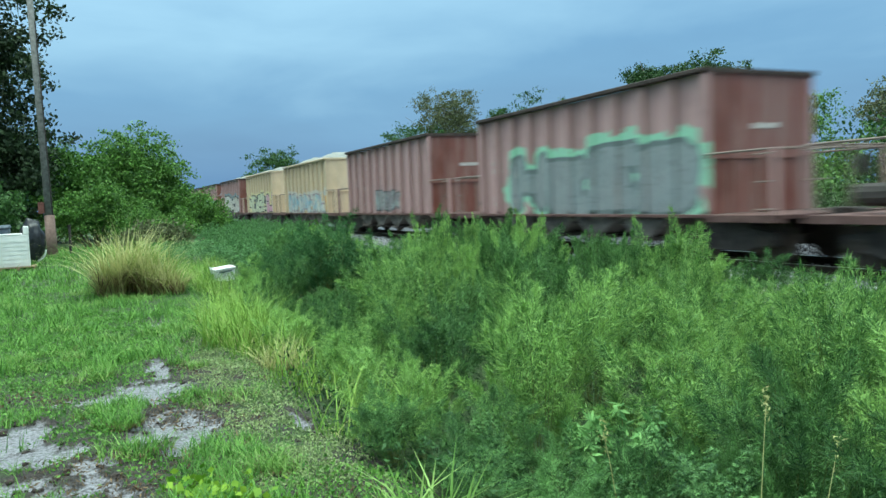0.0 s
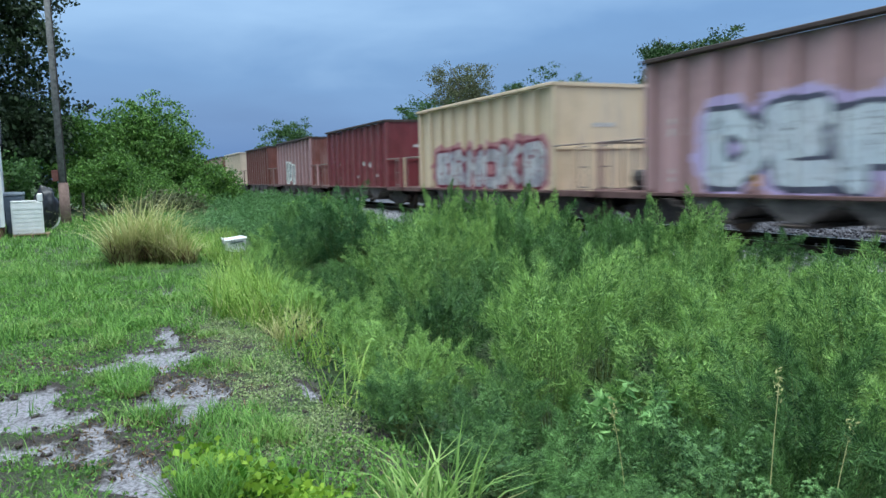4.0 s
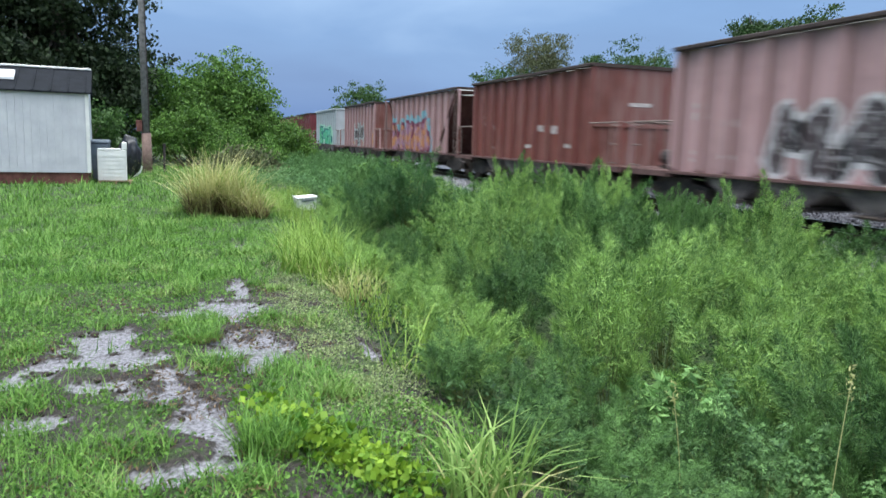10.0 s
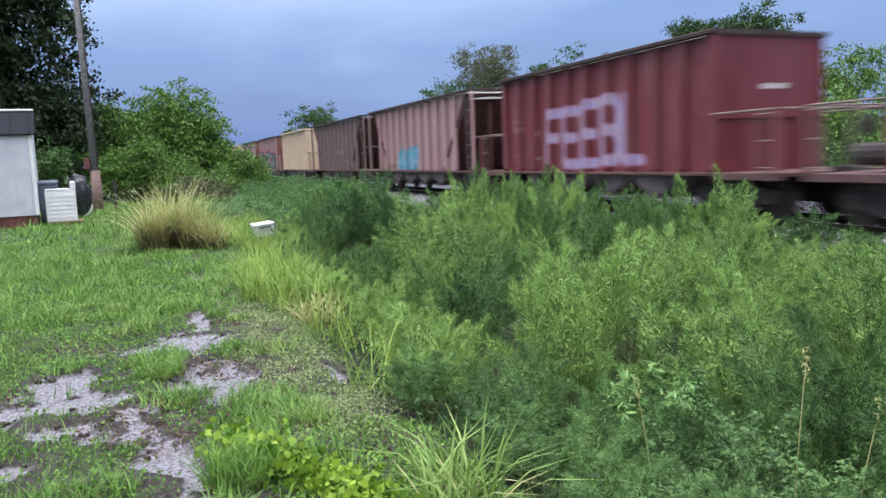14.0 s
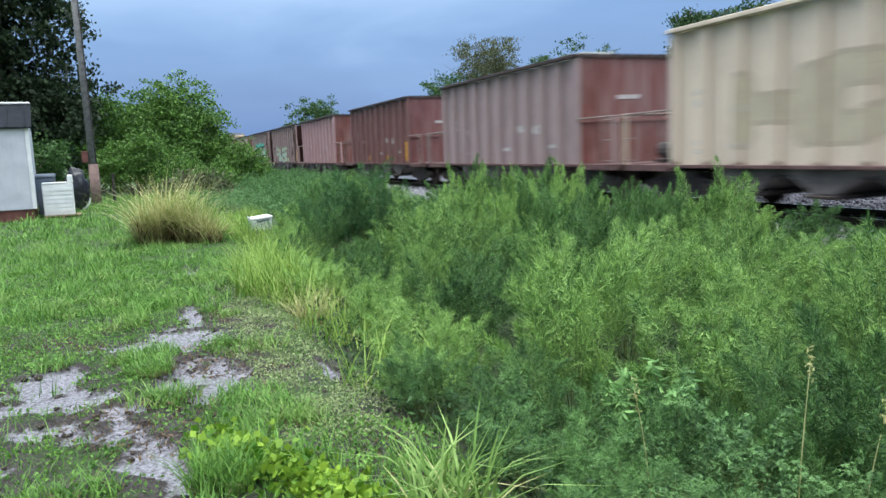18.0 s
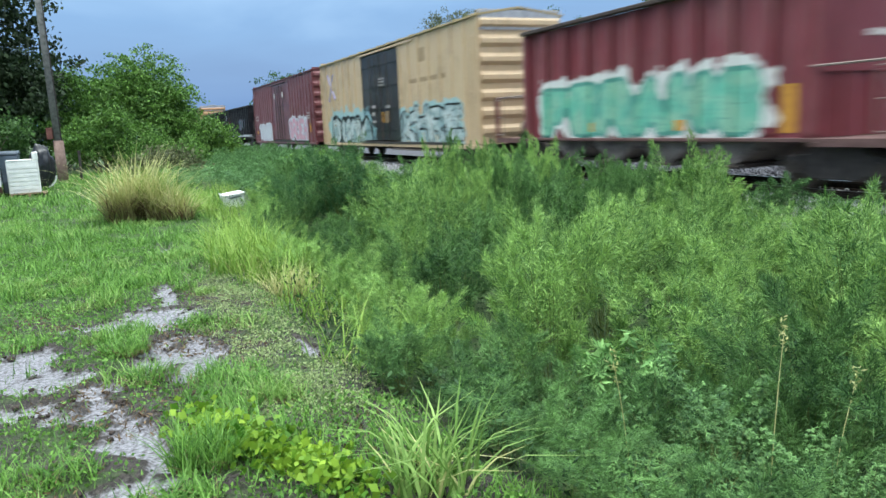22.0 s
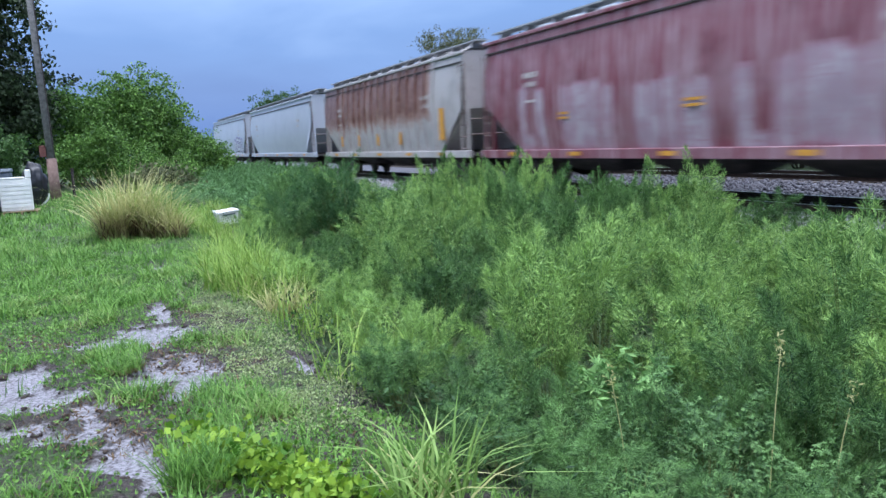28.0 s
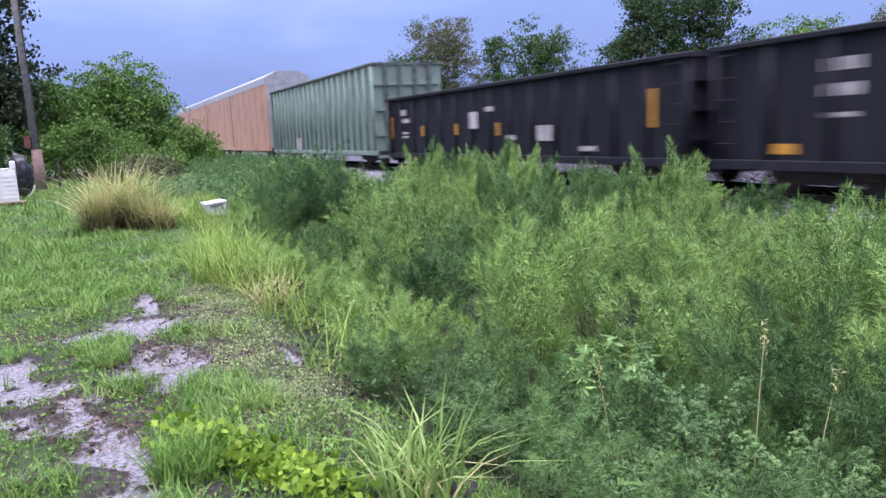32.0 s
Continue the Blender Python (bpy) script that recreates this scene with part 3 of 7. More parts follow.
# ---- railway ----
def track():
    bed = thing("track", "grey ballasted railway track with two rusty steel rails", "track")
    bed["kind"] = "structure"
    bm = bmesh.new()
    prism(bm, [(TX - 3.3, -0.19), (TX - 1.75, -0.05), (TX + 0.85, -0.05), (TX + 0.85, -0.5), (TX - 3.3, -0.5)], -700, 900, "y")
    part("ballast_bed", bm, M_STONE, bed)
    bm = bmesh.new()
    prism(bm, [(TX + 0.85, -0.05), (TX + 1.75, -0.05), (TX + 3.3, -0.09), (TX2 - 1.75, -0.05), (TX2 + 1.75, -0.05), (TX2 + 3.3, -0.22), (TX2 + 3.3, -0.5), (TX + 0.85, -0.5)], -700, 900, "y")
    part("ballast_bed", bm, M_STONE_SHADED, bed, "ballast between the tracks, coloured darker for the train shade")
    prof = [(-0.07, 0), (0.07, 0), (0.07, 0.02), (0.012, 0.035), (0.012, 0.125), (0.036, 0.135), (0.036, 0.165), (-0.036, 0.165), (-0.036, 0.135), (-0.012, 0.125), (-0.012, 0.035), (-0.07, 0.02)]
    spare = thing("track", "second railway track with rusty rails beyond the train", "track")
    spare["kind"] = "structure"
    top = RAIL - DROP
    for x, owner in ((TX - 0.7525, bed), (TX + 0.7525, bed), (TX2 - 0.7525, spare), (TX2 + 0.7525, spare)):
        bm = bmesh.new()
        prism(bm, [(x + a, top - 0.165 + c) for a, c in prof], -700, 900, "y")
        rail = part("rail", bm, M_RAILTOP, owner, "rusty steel rail")
        box_part("rail_head", (x - 0.032, x + 0.032, -700, 900, top - 0.003, top + 0.001), M_RAILHEAD, rail, "polished rail head")
    bm = bmesh.new()
    bx(bm, -1.3, 1.3, -0.11, 0.11, -0.16, 0.0)
    tie = finish(bm, "tie", M_TIE, 0.012)
    for k in range(150):
        o = new("tie", tie)
        o.parent = bed
        o.location = (TX + rng.normal(0, 0.02), -2 + k * 0.5, top - 0.163)
    for k in range(90):
        o = new("tie", tie)
        o.parent = spare
        o.location = (TX2, 4 + k * 0.5, top - 0.163)
    # loose stones on the shoulder and between the rails
    ico = bmesh.new()
    bmesh.ops.create_icosphere(ico, subdivisions=1, radius=1)
    bv = np.array([v.co[:] for v in ico.verts])
    bf = np.array([[v.index for v in f.verts] for f in ico.faces])
    ico.free()
    n = 7500
    px = np.r_[rng.uniform(TX - 3.4, TX - 0.85, n // 5 * 2), rng.uniform(TX - 0.65, TX + 0.65, n // 5), rng.uniform(TX - 3.6, TX - 0.85, n // 5 * 2)]
    py = 2 + 38 * rng.uniform(0, 1, n) ** 1.5
    base = np.where(px < TX - 1.75, -0.05 - (TX - 1.75 - px) * 0.09, -0.05)
    pz = base + rng.uniform(0.0, 0.05, n)
    sc = rng.uniform(0.026, 0.06, n)[:, None, None] * rng.uniform(0.6, 1.3, (n, 1, 3))
    v = bv[None] * rng.uniform(0.8, 1.15, (n, len(bv), 1)) * sc + np.stack([px, py, pz], 1)[:, None]
    f = (np.arange(n)[:, None, None] * len(bv) + bf[None]).reshape(-1, 3)
    # the strip between the two tracks, its stones coloured dark for the train's shade
    br = np.random.default_rng(41)
    m = 9000
    c = np.stack([br.uniform(TX + 0.85, TX2 - 0.85, m), 5 + 30 * br.uniform(0, 1, m) ** 1.3, br.uniform(-0.08, -0.01, m)], 1)
    v2 = bv[None] * br.uniform(0.75, 1.2, (m, len(bv), 1)) * br.uniform(0.03, 0.07, (m, 1, 1)) * br.uniform(0.6, 1.3, (m, 1, 3)) + c[:, None]
    f2 = (np.arange(m)[:, None, None] * len(bv) + bf[None]).reshape(-1, 3)
    o = new("ballast_stones", soup("ballast_stones", v2.reshape(-1, 3), f2, M_STONE_SHADED))
    o.parent = bed
    tagged(o, "ballast stones between the tracks, coloured darker for the train shade", kind="stuff")
    o = new("ballast_stones", soup("ballast_stones", v.reshape(-1, 3), f, M_STONE))
    o.parent = bed
    tagged(o, "loose grey ballast stones", kind="stuff")


track()


# ---- loose clods of dark earth round the sandy patches and along the bank ----
def clods():
    ico = bmesh.new()
    bmesh.ops.create_icosphere(ico, subdivisions=1, radius=1)
    bv = np.array([v.co[:] for v in ico.verts])
    bf = np.array([[v.index for v in f.verts] for f in ico.faces])
    ico.free()
    x, y = rng.uniform(-1.6, 1.6, 26000), rng.uniform(2.8, 9.5, 26000)
    s = sand_at(x, y)
    k = ((s > -0.55) & (s < 0.25) & (rng.uniform(0, 1, len(x)) < 0.2)) | ((np.abs(x - edge_of(y) + 0.1) < 0.2) & (np.sin(y * 5.1 + x * 3) > 0.72) & (y > 4.6))
    x, y = x[k][:3400], y[k][:3400]
    n = len(x)
    c = np.stack([x, y, ground_z(x, y) - 0.012], 1)
    sc = rng.lognormal(-4.35, 0.42, n)[:, None, None] * rng.uniform(0.7, 1.4, (n, 1, 3)) * np.array([1, 1, 0.7])
    v = bv[None] * rng.uniform(0.7, 1.25, (n, len(bv), 1)) * sc + c[:, None]
    f = (np.arange(n)[:, None, None] * len(bv) + bf[None]).reshape(-1, 3)
    o = new("earth_clods", soup("earth_clods", v.reshape(-1, 3), f, rough_mat("dark_damp_earth", (0.012, 0.009, 0.008), (0.075, 0.058, 0.05), 12.0, 0.95, 0.0, 0.6)))
    tagged(o, "small clods of dark damp earth round bare sand", "soil", kind="stuff")


clods()


# ---- yard things ----
def shed():
    s = thing("garden_shed", "white sided storage shed with dark metal roof on a brown skirt", "shed")
    x0, x1, y0, y1 = -9.2, -3.03, 25.1, 28.7
    s.matrix_world = pose(x1, y0, 0, 0, 0, 5.5) @ pose(-x1, -y0, 0)
    ym = (y0 + y1) / 2
    box_part("skirt", (x0 + 0.03, x1 - 0.03, y0 + 0.03, y1 - 0.03, 0.0, 0.36), M_SKIRT, s, "red-brown wooden skirt")
    for y in (y0, y1):
        box_part("wall", (x0, x1, y - 0.03, y + 0.03, 0.36, 2.78), M_SIDING, s)
    for x in (x0, x1):
        bm = bmesh.new()
        prism(bm, [(y0 + 0.03, 0.36), (y1 - 0.03, 0.36), (y1 - 0.03, 2.78), (ym, 3.45), (y0 + 0.03, 2.78)], x - 0.03 if x == x0 else x - 0.03, x + 0.03)
        part("gable_wall", bm, M_SIDING, s)
    bm = bmesh.new()
    bx(bm, -0.012, 0.012, -0.045, -0.03, 0.38, 2.76)
    groove = finish(bm, "siding_batten", M_SIDING)
    for k in range(30):
        o = new("siding_batten", groove)
        o.parent = s
        o.location = (x0 + 0.12 + k * 0.205, y0, 0)
    box_part("corner_trim", (x1 - 0.06, x1 + 0.045, y0 - 0.05, y0 + 0.06, 0.36, 2.8), M_WHITE, s, "white corner trim", 0.006)
    for sg in (-1, 1):
        bm = bmesh.new()
        ye = y0 - 0.12 if sg < 0 else y1 + 0.12
        ze = 2.74
        prism(bm, [(ye, ze), (ym, 3.55), (ym, 3.59), (ye, ze + 0.045)], x0 - 0.1, x1 + 0.1)
        part("roof_slope", bm, M_SHINGLE, s, "dark metal roof slope")
        for k in range(14):
            bm = bmesh.new()
            xa = x0 + k * 0.47
            prism(bm, [(ye, ze + 0.046), (ym, 3.591), (ym, 3.62), (ye, ze + 0.075)], xa, xa + 0.035)
            part("roof_seam", bm, M_SHINGLE, s)
    box_part("ridge_cap", (x0 - 0.12, x1 + 0.12, ym - 0.12, ym + 0.12, 3.57, 3.64), M_WHITE, s, "pale ridge cap", 0.02)
    bm = bmesh.new()
    prism(bm, [(25.65, 3.10), (26.1, 3.34), (26.1, 3.42), (25.65, 3.18)], -5.55, -5.0)
    part("skylight", bm, M_GLASS, s, "white acrylic skylight")
    bm = bmesh.new()
    prism(bm, [(y0 - 0.13, 2.70), (ym, 3.52), (ym, 3.60), (y0 - 0.13, 2.80)], x1 + 0.1, x1 + 0.13)
    part("barge_board", bm, M_SHINGLE, s, "dark barge board")


def washer():
    w = thing("washing_machine", "old white washing machine standing on a wooden pallet", "appliance", at=pose(-2.44, 25.75, 0.10, 0, 0, 4))
    w.scale = (1.18, 1.1, 1.15)
    box_part("cabinet", (-0.36, 0.36, -0.33, 0.33, 0, 0.84), M_WHITE, w, "", 0.02)
    box_part("lid", (-0.36, 0.22, -0.34, 0.33, 0.842, 0.875), M_WHITE, w, "white hinged lid", 0.01)
    box_part("control_panel", (0.24, 0.37, -0.33, 0.33, 0.842, 1.06), M_WHITE, w, "white raised control panel", 0.02)
    for k in range(6):
        box_part("louvre", (-0.33, 0.33, -0.345, -0.33, 0.1 + k * 0.11, 0.165 + k * 0.11), M_WHITE, w)
    for sx in (-0.3, 0.3):
        for sy in (-0.27, 0.27):
            bm = bmesh.new()
            rod(bm, (sx, sy, -0.0), (sx, sy, 0.012), 0.03)
            part("foot", bm, M_STEEL, w)
    p = thing("pallet", "worn wooden pallet lying in the grass", "pallet", at=pose(-2.36, 25.72, 0.0, 0, 0, 4))
    for k in range(6):
        box_part("deck_board", (-0.5, 0.5, -0.45 + k * 0.16, -0.34 + k * 0.16, 0.08, 0.1), M_PALLET, p)
    for k in range(3):
        box_part("runner", (-0.5 + k * 0.46, -0.42 + k * 0.46, -0.46, 0.46, 0.0, 0.08), M_PALLET, p)


def bin_can():
    b = thing("wheelie_bin", "grey-blue plastic wheeled rubbish bin beside the shed", "bin", at=pose(-2.88, 26.75, 0))
    b.scale = (1.0, 1.0, 1.12)
    bm = bmesh.new()
    v0 = bx(bm, -0.28, 0.28, -0.32, 0.32, 0.06, 1.12)
    for v in v0:
        if v.co.z < 0.5:
            v.co.x *= 0.8
            v.co.y *= 0.8
    part("body", bm, M_CAN, b, "", 0.03)
    bm = bmesh.new()
    prism(bm, [(-0.36, 1.13), (0.34, 1.13), (0.34, 1.17), (0.1, 1.23), (-0.34, 1.18)], -0.3, 0.3)
    part("lid", bm, M_CAN, b, "grey bin lid", 0.012)
    bm = bmesh.new()
    rod(bm, (-0.24, 0.37, 1.05), (0.24, 0.37, 1.05), 0.018)
    part("handle", bm, M_CAN, b)
    for sx in (-0.27, 0.27):
        bm = bmesh.new()
        rod(bm, (sx - 0.03, 0.26, 0.1), (sx + 0.03, 0.26, 0.1), 0.1, 12)
        part("wheel", bm, M_TARP, b)


def tarp():
    t = thing("tarp_bundle", "tall bundle wrapped in shiny black plastic beside the pole", "tarp", at=pose(-2.14, 28.6, 0))
    bm = bmesh.new()
    bmesh.ops.create_icosphere(bm, subdivisions=4, radius=1)
    for v in bm.verts:
        p = v.co.copy()
        k = noise.noise(p * 2.3) * 0.16 + abs(noise.noise(Vector((p.x * 6, p.y * 6, p.z * 1.5)))) * 0.14
        p *= 1 + k
        v.co = Vector((p.x * 0.38, p.y * 0.33, max(0.0, 0.74 + p.z * 0.74)))
    part("plastic_wrap", bm, M_TARP, t, "", 0, True)
    bm = bmesh.new()
    rings = []
    for k in range(9):
        a0 = -1.4 + k * 0.175
        o = Vector((math.cos(a0), 0, math.sin(a0)))
        c = o * 0.40 + Vector((0, -0.12, 0.45))
        rings.append([bm.verts.new(c + (o * math.cos(q) + Vector((0, 1, 0)) * math.sin(q)) * 0.03) for q in np.arange(6) * math.pi / 3])
    for r0, r1 in zip(rings, rings[1:]):
        for q in range(6):
            bm.faces.new((r0[q], r0[(q + 1) % 6], r1[(q + 1) % 6], r1[q]))
    part("hoop", bm, M_WHITE, t, "white plastic hoop")


def utility_pole():
    p = thing("utility_pole", "grey weathered wooden utility pole with a reddish lower wrap", "pole", at=pose(-1.74, 32.25, 0, 0, -0.6, 0))
    bm = bmesh.new()
    rod(bm, (0, 0, -0.3), (0, 0, 12.5), 0.15, 14, 0.105)
    part("shaft", bm, M_POLE, p, "", 0, True)
    bm = bmesh.new()
    rod(bm, (0, 0, -0.3), (0, 0, 1.62), 0.20, 14, 0.185)
    part("lower_wrap", bm, M_POLELOW, p, "reddish brown lower wrap", 0, True)
    box_part("meter_box", (-0.36, -0.14, -0.14, 0.1, 1.68, 2.12), M_SKIRT, p, "small rusty meter box", 0.015)
    bm = bmesh.new()
    rod(bm, (0.13, -0.1, 1.6), (0.115, -0.08, 9.0), 0.022)
    part("conduit", bm, M_STEEL, p, "dark conduit")
    f = thing("fence_post", "short black post beside the pole", "post", at=pose(-1.12, 32.6, 0))
    bm = bmesh.new()
    rod(bm, (0, 0, -0.2), (0.02, 0, 1.15), 0.05, 8)
    part("post_shaft", bm, M_STEEL, f)
    bm = bmesh.new()
    rod(bm, (0.02, 0, 1.15), (0.02, 0, 1.2), 0.065, 8)
    part("cap", bm, M_STEEL, f)


def cooler():
    z = float(ground_z(2.62, 18.2))
    c = thing("cool_box", "white plastic cool box thrown into the weeds", "cooler", at=pose(2.62, 18.2, z + 0.02, 3, -5, 14))
    bm = bmesh.new()
    for v in bx(bm, -0.31, 0.31, -0.19, 0.19, 0.0, 0.32):
        if v.co.z < 0.1:
            v.co.x *= 0.88
            v.co.y *= 0.85
    part("tub", bm, M_WHITE, c, "", 0.025)
    c.scale = (0.8, 0.8, 0.85)
    box_part("lid", (-0.33, 0.33, -0.21, 0.21, 0.325, 0.40), M_WHITE, c, "white lid", 0.02)
    bm = bmesh.new()
    for a, e in (((-0.33, -0.1, 0.3), (-0.36, -0.1, 0.44)), ((-0.36, -0.1, 0.44), (-0.36, 0.1, 0.44)), ((-0.36, 0.1, 0.44), (-0.33, 0.1, 0.3))):
        rod(bm, a, e, 0.014)
    part("handle", bm, M_WHITE, c)
    box_part("latch_band", (-0.2, 0.2, -0.215, -0.205, 0.27, 0.31), M_CAN, c, "grey band under the lid")


shed()
washer()
bin_can()
tarp()
utility_pole()
cooler()


# ---- grass and weeds ----
def roots(n, x0, x1, y0, y1, power=1.0, keep=None):
    """Random places on the ground, denser towards y0 where power is over 1."""
    x = rng.uniform(x0, x1, n)
    y = y0 + (y1 - y0) * rng.uniform(0, 1, n) ** power
    if keep is not None:
        k = keep(x, y)
        x, y = x[k], y[k]
    return np.stack([x, y, ground_z(x, y) - 0.005], 1)


def stuff(name, label, mat, *pieces):
    off, vs, fs = 0, [], []
    for v, f in pieces:
        vs.append(v)
        fs.append(f + off)
        off += len(v)
    o = new(name, soup(name, np.concatenate(vs), np.concatenate(fs), mat))
    return tagged(o, label, "grass", kind="stuff")


def on_lawn(x, y):
    n = len(x)
    patch = 0.5 + 0.5 * np.sin(x * 2.3 + 1.7 * np.sin(y * 1.1)) * np.sin(y * 1.9 + np.sin(x * 1.3))
    s = sand_at(x, y)
    e = x - edge_of(y)
    return (e < 0.55) & ~((e > -0.55) & (y > 4.3) & (y < 9.5) & (rng.uniform(0, 1, n) < 0.8)) & (s < rng.normal(0.0, 0.4, n)) & (rng.uniform(0, 1, n) > bare_at(x, y) * (0.82 - 0.75 * smooth(0.45, 0.75, patch)))


def lawn():
    near = roots(48000, -3.4, 2.0, 2.6, 9.5, 1.25, on_lawn)
    mid = roots(42000, -5.5, 2.2, 8.5, 19, 1.1, on_lawn)
    back = roots(24000, -8, 2.6, 18, 38, 1.0, lambda x, y: x < edge_of(y) + 0.2)
    behind = roots(9000, -7, 1.6, -4, 2.7, 1.0)
    out = []
    for r, h, w in ((behind, 0.06, 0.012), (near, 0.055, 0.0055), (mid, 0.075, 0.013), (back, 0.10, 0.028)):
        n = len(r)
        tuft = 0.35 + 1.9 * (0.5 + 0.5 * np.sin(r[:, 0] * 4.3 + 1.5 * np.sin(r[:, 1] * 2.9)) * np.sin(r[:, 1] * 3.7 + np.sin(r[:, 0] * 3.3))) ** 1.5
        out.append(blades(r, h * tuft * rng.lognormal(0, 0.35, n), w * rng.uniform(0.7, 1.4, n), rng.uniform(0, 0.5, n), rng.uniform(0.1, 0.8, n), rng, False))
    stuff("lawn_grass", "short bright green weedy lawn grass with bare patches", L_LAWN, *out)
    r = roots(70000, -3.4, 1.6, 2.6, 13, 1.25, on_lawn)
    stuff("clover_leaves", "low green creeping weeds among the lawn", L_LAWN, leaves(r + rng.uniform(0.01, 0.055, (len(r), 1)) * np.array([[0, 0, 1.0]]), 0.03, rng, 0, 0.6))
    r = roots(64000, 0.45, 2.2, 4.0, 11.0, 1.15, lambda x, y: (np.abs(x - edge_of(y) + 0.12) < rng.uniform(0.05, 0.62, len(x))) & (sand_at(x, y) < 0.0) & (np.sin(x * 11 + 2 * np.sin(y * 5)) * np.sin(y * 9 + x * 4) < rng.uniform(0.2, 0.9, len(x))))
    stuff("creeping_carpet", "pale grey-green creeping carpet weed along the bank edge", L_CARPET, leaves(r + rng.uniform(0.006, 0.03, (len(r), 1)) * np.array([[0, 0, 1.0]]), 0.024, rng, 0, 0.5))
    r = roots(9000, -1.6, 1.4, 2.8, 8.0, 1.2, lambda x, y: np.sin(x * 3.1 + y) * np.sin(y * 2.3) > 0.15)
    stuff("dead_litter", "brown dead plant litter on the bare soil", L_THATCH, leaves(r + np.array([0, 0, 0.008]), 0.045, rng, 0, 0.25))


def clump(name, label, at, spread, n, h, w, lean, bend, mat, thatch=0, category="grass", base_mat=None):
    """A tuft of arching blades from one base, with dead blades at its foot."""
    c = thing(name, label, category, at=pose(at[0], at[1], float(ground_z(at[0], at[1]))))
    g = np.random.default_rng(int(abs(at[0] * 91 + at[1] * 57)))
    r = np.zeros((n, 3))
    a, q = g.uniform(0, 6.28, n), spread * np.sqrt(g.uniform(0, 1, n))
    r[:, 0], r[:, 1] = q * np.cos(a), q * np.sin(a)
    v, f = blades(r, h * g.uniform(0.3, 1.12, n), w * g.uniform(0.7, 1.3, n), g.uniform(0, lean, n), g.uniform(0.1, bend, n), g)
    o = tagged(new("foliage", soup("foliage", v, f, mat)), kind="stuff")
    o.parent = c
    if thatch:
        k = g.integers(0, n, thatch)
        v, f = blades(r[k] * 1.05, h * g.uniform(0.2, 0.6, thatch), np.full(thatch, w), g.uniform(0.1, lean * 1.6, thatch), g.uniform(0.3, bend + 0.5, thatch), g)
        o = tagged(new("dead_thatch", soup("dead_thatch", v, f, base_mat or L_THATCH)), kind="stuff")
        o.parent = c
        tagged(o, "dry dead blades")
    return c


def mound_arrays(g, plumes, threads, wide, long, inner=1300):
    """A feathery weed of unit radius, three high: stems rise to a rounded head of upright tapering plumes of thread leaves."""
    sv, sf, lv = [], [], []
    lobes = g.uniform(0, 6.28, 3)
    for s in range(plumes):
        az, ct = g.uniform(0, 6.28), g.uniform(-0.92, 0.95)
        st = math.sqrt(1 - ct * ct)
        q = g.uniform(0.55, 0.95) * (1 + 0.18 * math.sin(2 * az + lobes[0]) + 0.16 * math.sin(3 * az + lobes[1]))
        tip = np.array([st * math.cos(az) * q, st * math.sin(az) * q, 1.42 + 1.15 * ct * q])
        base = np.array([math.cos(az), math.sin(az), 0]) * g.uniform(0, 0.25)
        ctl = np.array([tip[0] * 0.55, tip[1] * 0.55, tip[2] * 0.55])
        u = np.linspace(0, 1, 5)[:, None]
        line = (1 - u) ** 2 * base + 2 * u * (1 - u) * ctl + u ** 2 * tip
        side = np.array([-math.sin(az), math.cos(az), 0])
        w = 0.009 * (1 - 0.75 * u)
        sf.append(np.array([[2 * i, 2 * i + 1, 2 * i + 3, 2 * i + 2] for i in range(4)]) + s * 10)
        sv.append(np.stack([line - side * w, line + side * w], 1).reshape(-1, 3))
        axis = unit(np.array([[tip[0] * 0.55, tip[1] * 0.55, 0.62]]) + g.normal(0, 0.16, 3))[0]
        size = g.uniform(0.65, 1.5)
        r = g.uniform(0, 1, threads) ** 0.8
        body = 0.15 * size * (1 - r) ** 0.55 * np.clip(r * 5 + 0.35, 0, 1)
        d = unit(g.normal(0, 1, (threads, 3)))
        p = tip + axis * ((r - 0.42) * 0.62 * size)[:, None] + d * (body * g.uniform(0, 1, threads) ** 0.5)[:, None]
        td = unit(d * 0.75 + axis * 0.8 + g.normal(0, 0.35, (threads, 3)))
        tl = (long * g.uniform(0.6, 1.4, threads))[:, None]
        sd = unit(np.cross(td, g.normal(0, 1, (threads, 3)))) * wide
        lv.append(np.stack([p - sd, p + sd, p + td * tl], 1).reshape(-1, 3))
    # the thicker foliage inside the head
    d = unit(g.normal(0, 1, (inner, 3)))
    p = d * (0.5 * g.uniform(0, 1, inner) ** 0.4)[:, None] * np.array([1, 1, 1.5]) + np.array([0, 0, 1.3])
    td = unit(g.normal(0, 1, (inner, 3))) * 0.14
    sd = unit(np.cross(td, g.normal(0, 1, (inner, 3)))) * max(0.010, wide * 1.2)
    lv.append(np.stack([p - sd, p + sd, p + td], 1).reshape(-1, 3))
    lv = np.concatenate(lv)
    return np.concatenate(sv), np.concatenate(sf), lv, np.arange(len(lv)).reshape(-1, 3)


FENNELS = []
# how high the weeds reach, by their bearing from the yard corner, at eight metres out
REACH = ((0.0, 0.50), (0.735, 0.54), (0.9, 0.66), (1.1, 0.92), (1.455, 0.84), (1.81, 1.22), (2.3, 0.85), (2.75, 0.35), (3.05, 0.30), (3.4, 0.8), (3.9, 1.15), (9.0, 1.2))


def reach(x, y):
    z8 = float(np.interp(y / x, [r for r, _ in REACH], [z for _, z in REACH]))
    return 1.6 - (1.6 - z8) * x / 8 if y > 0 else 0.9


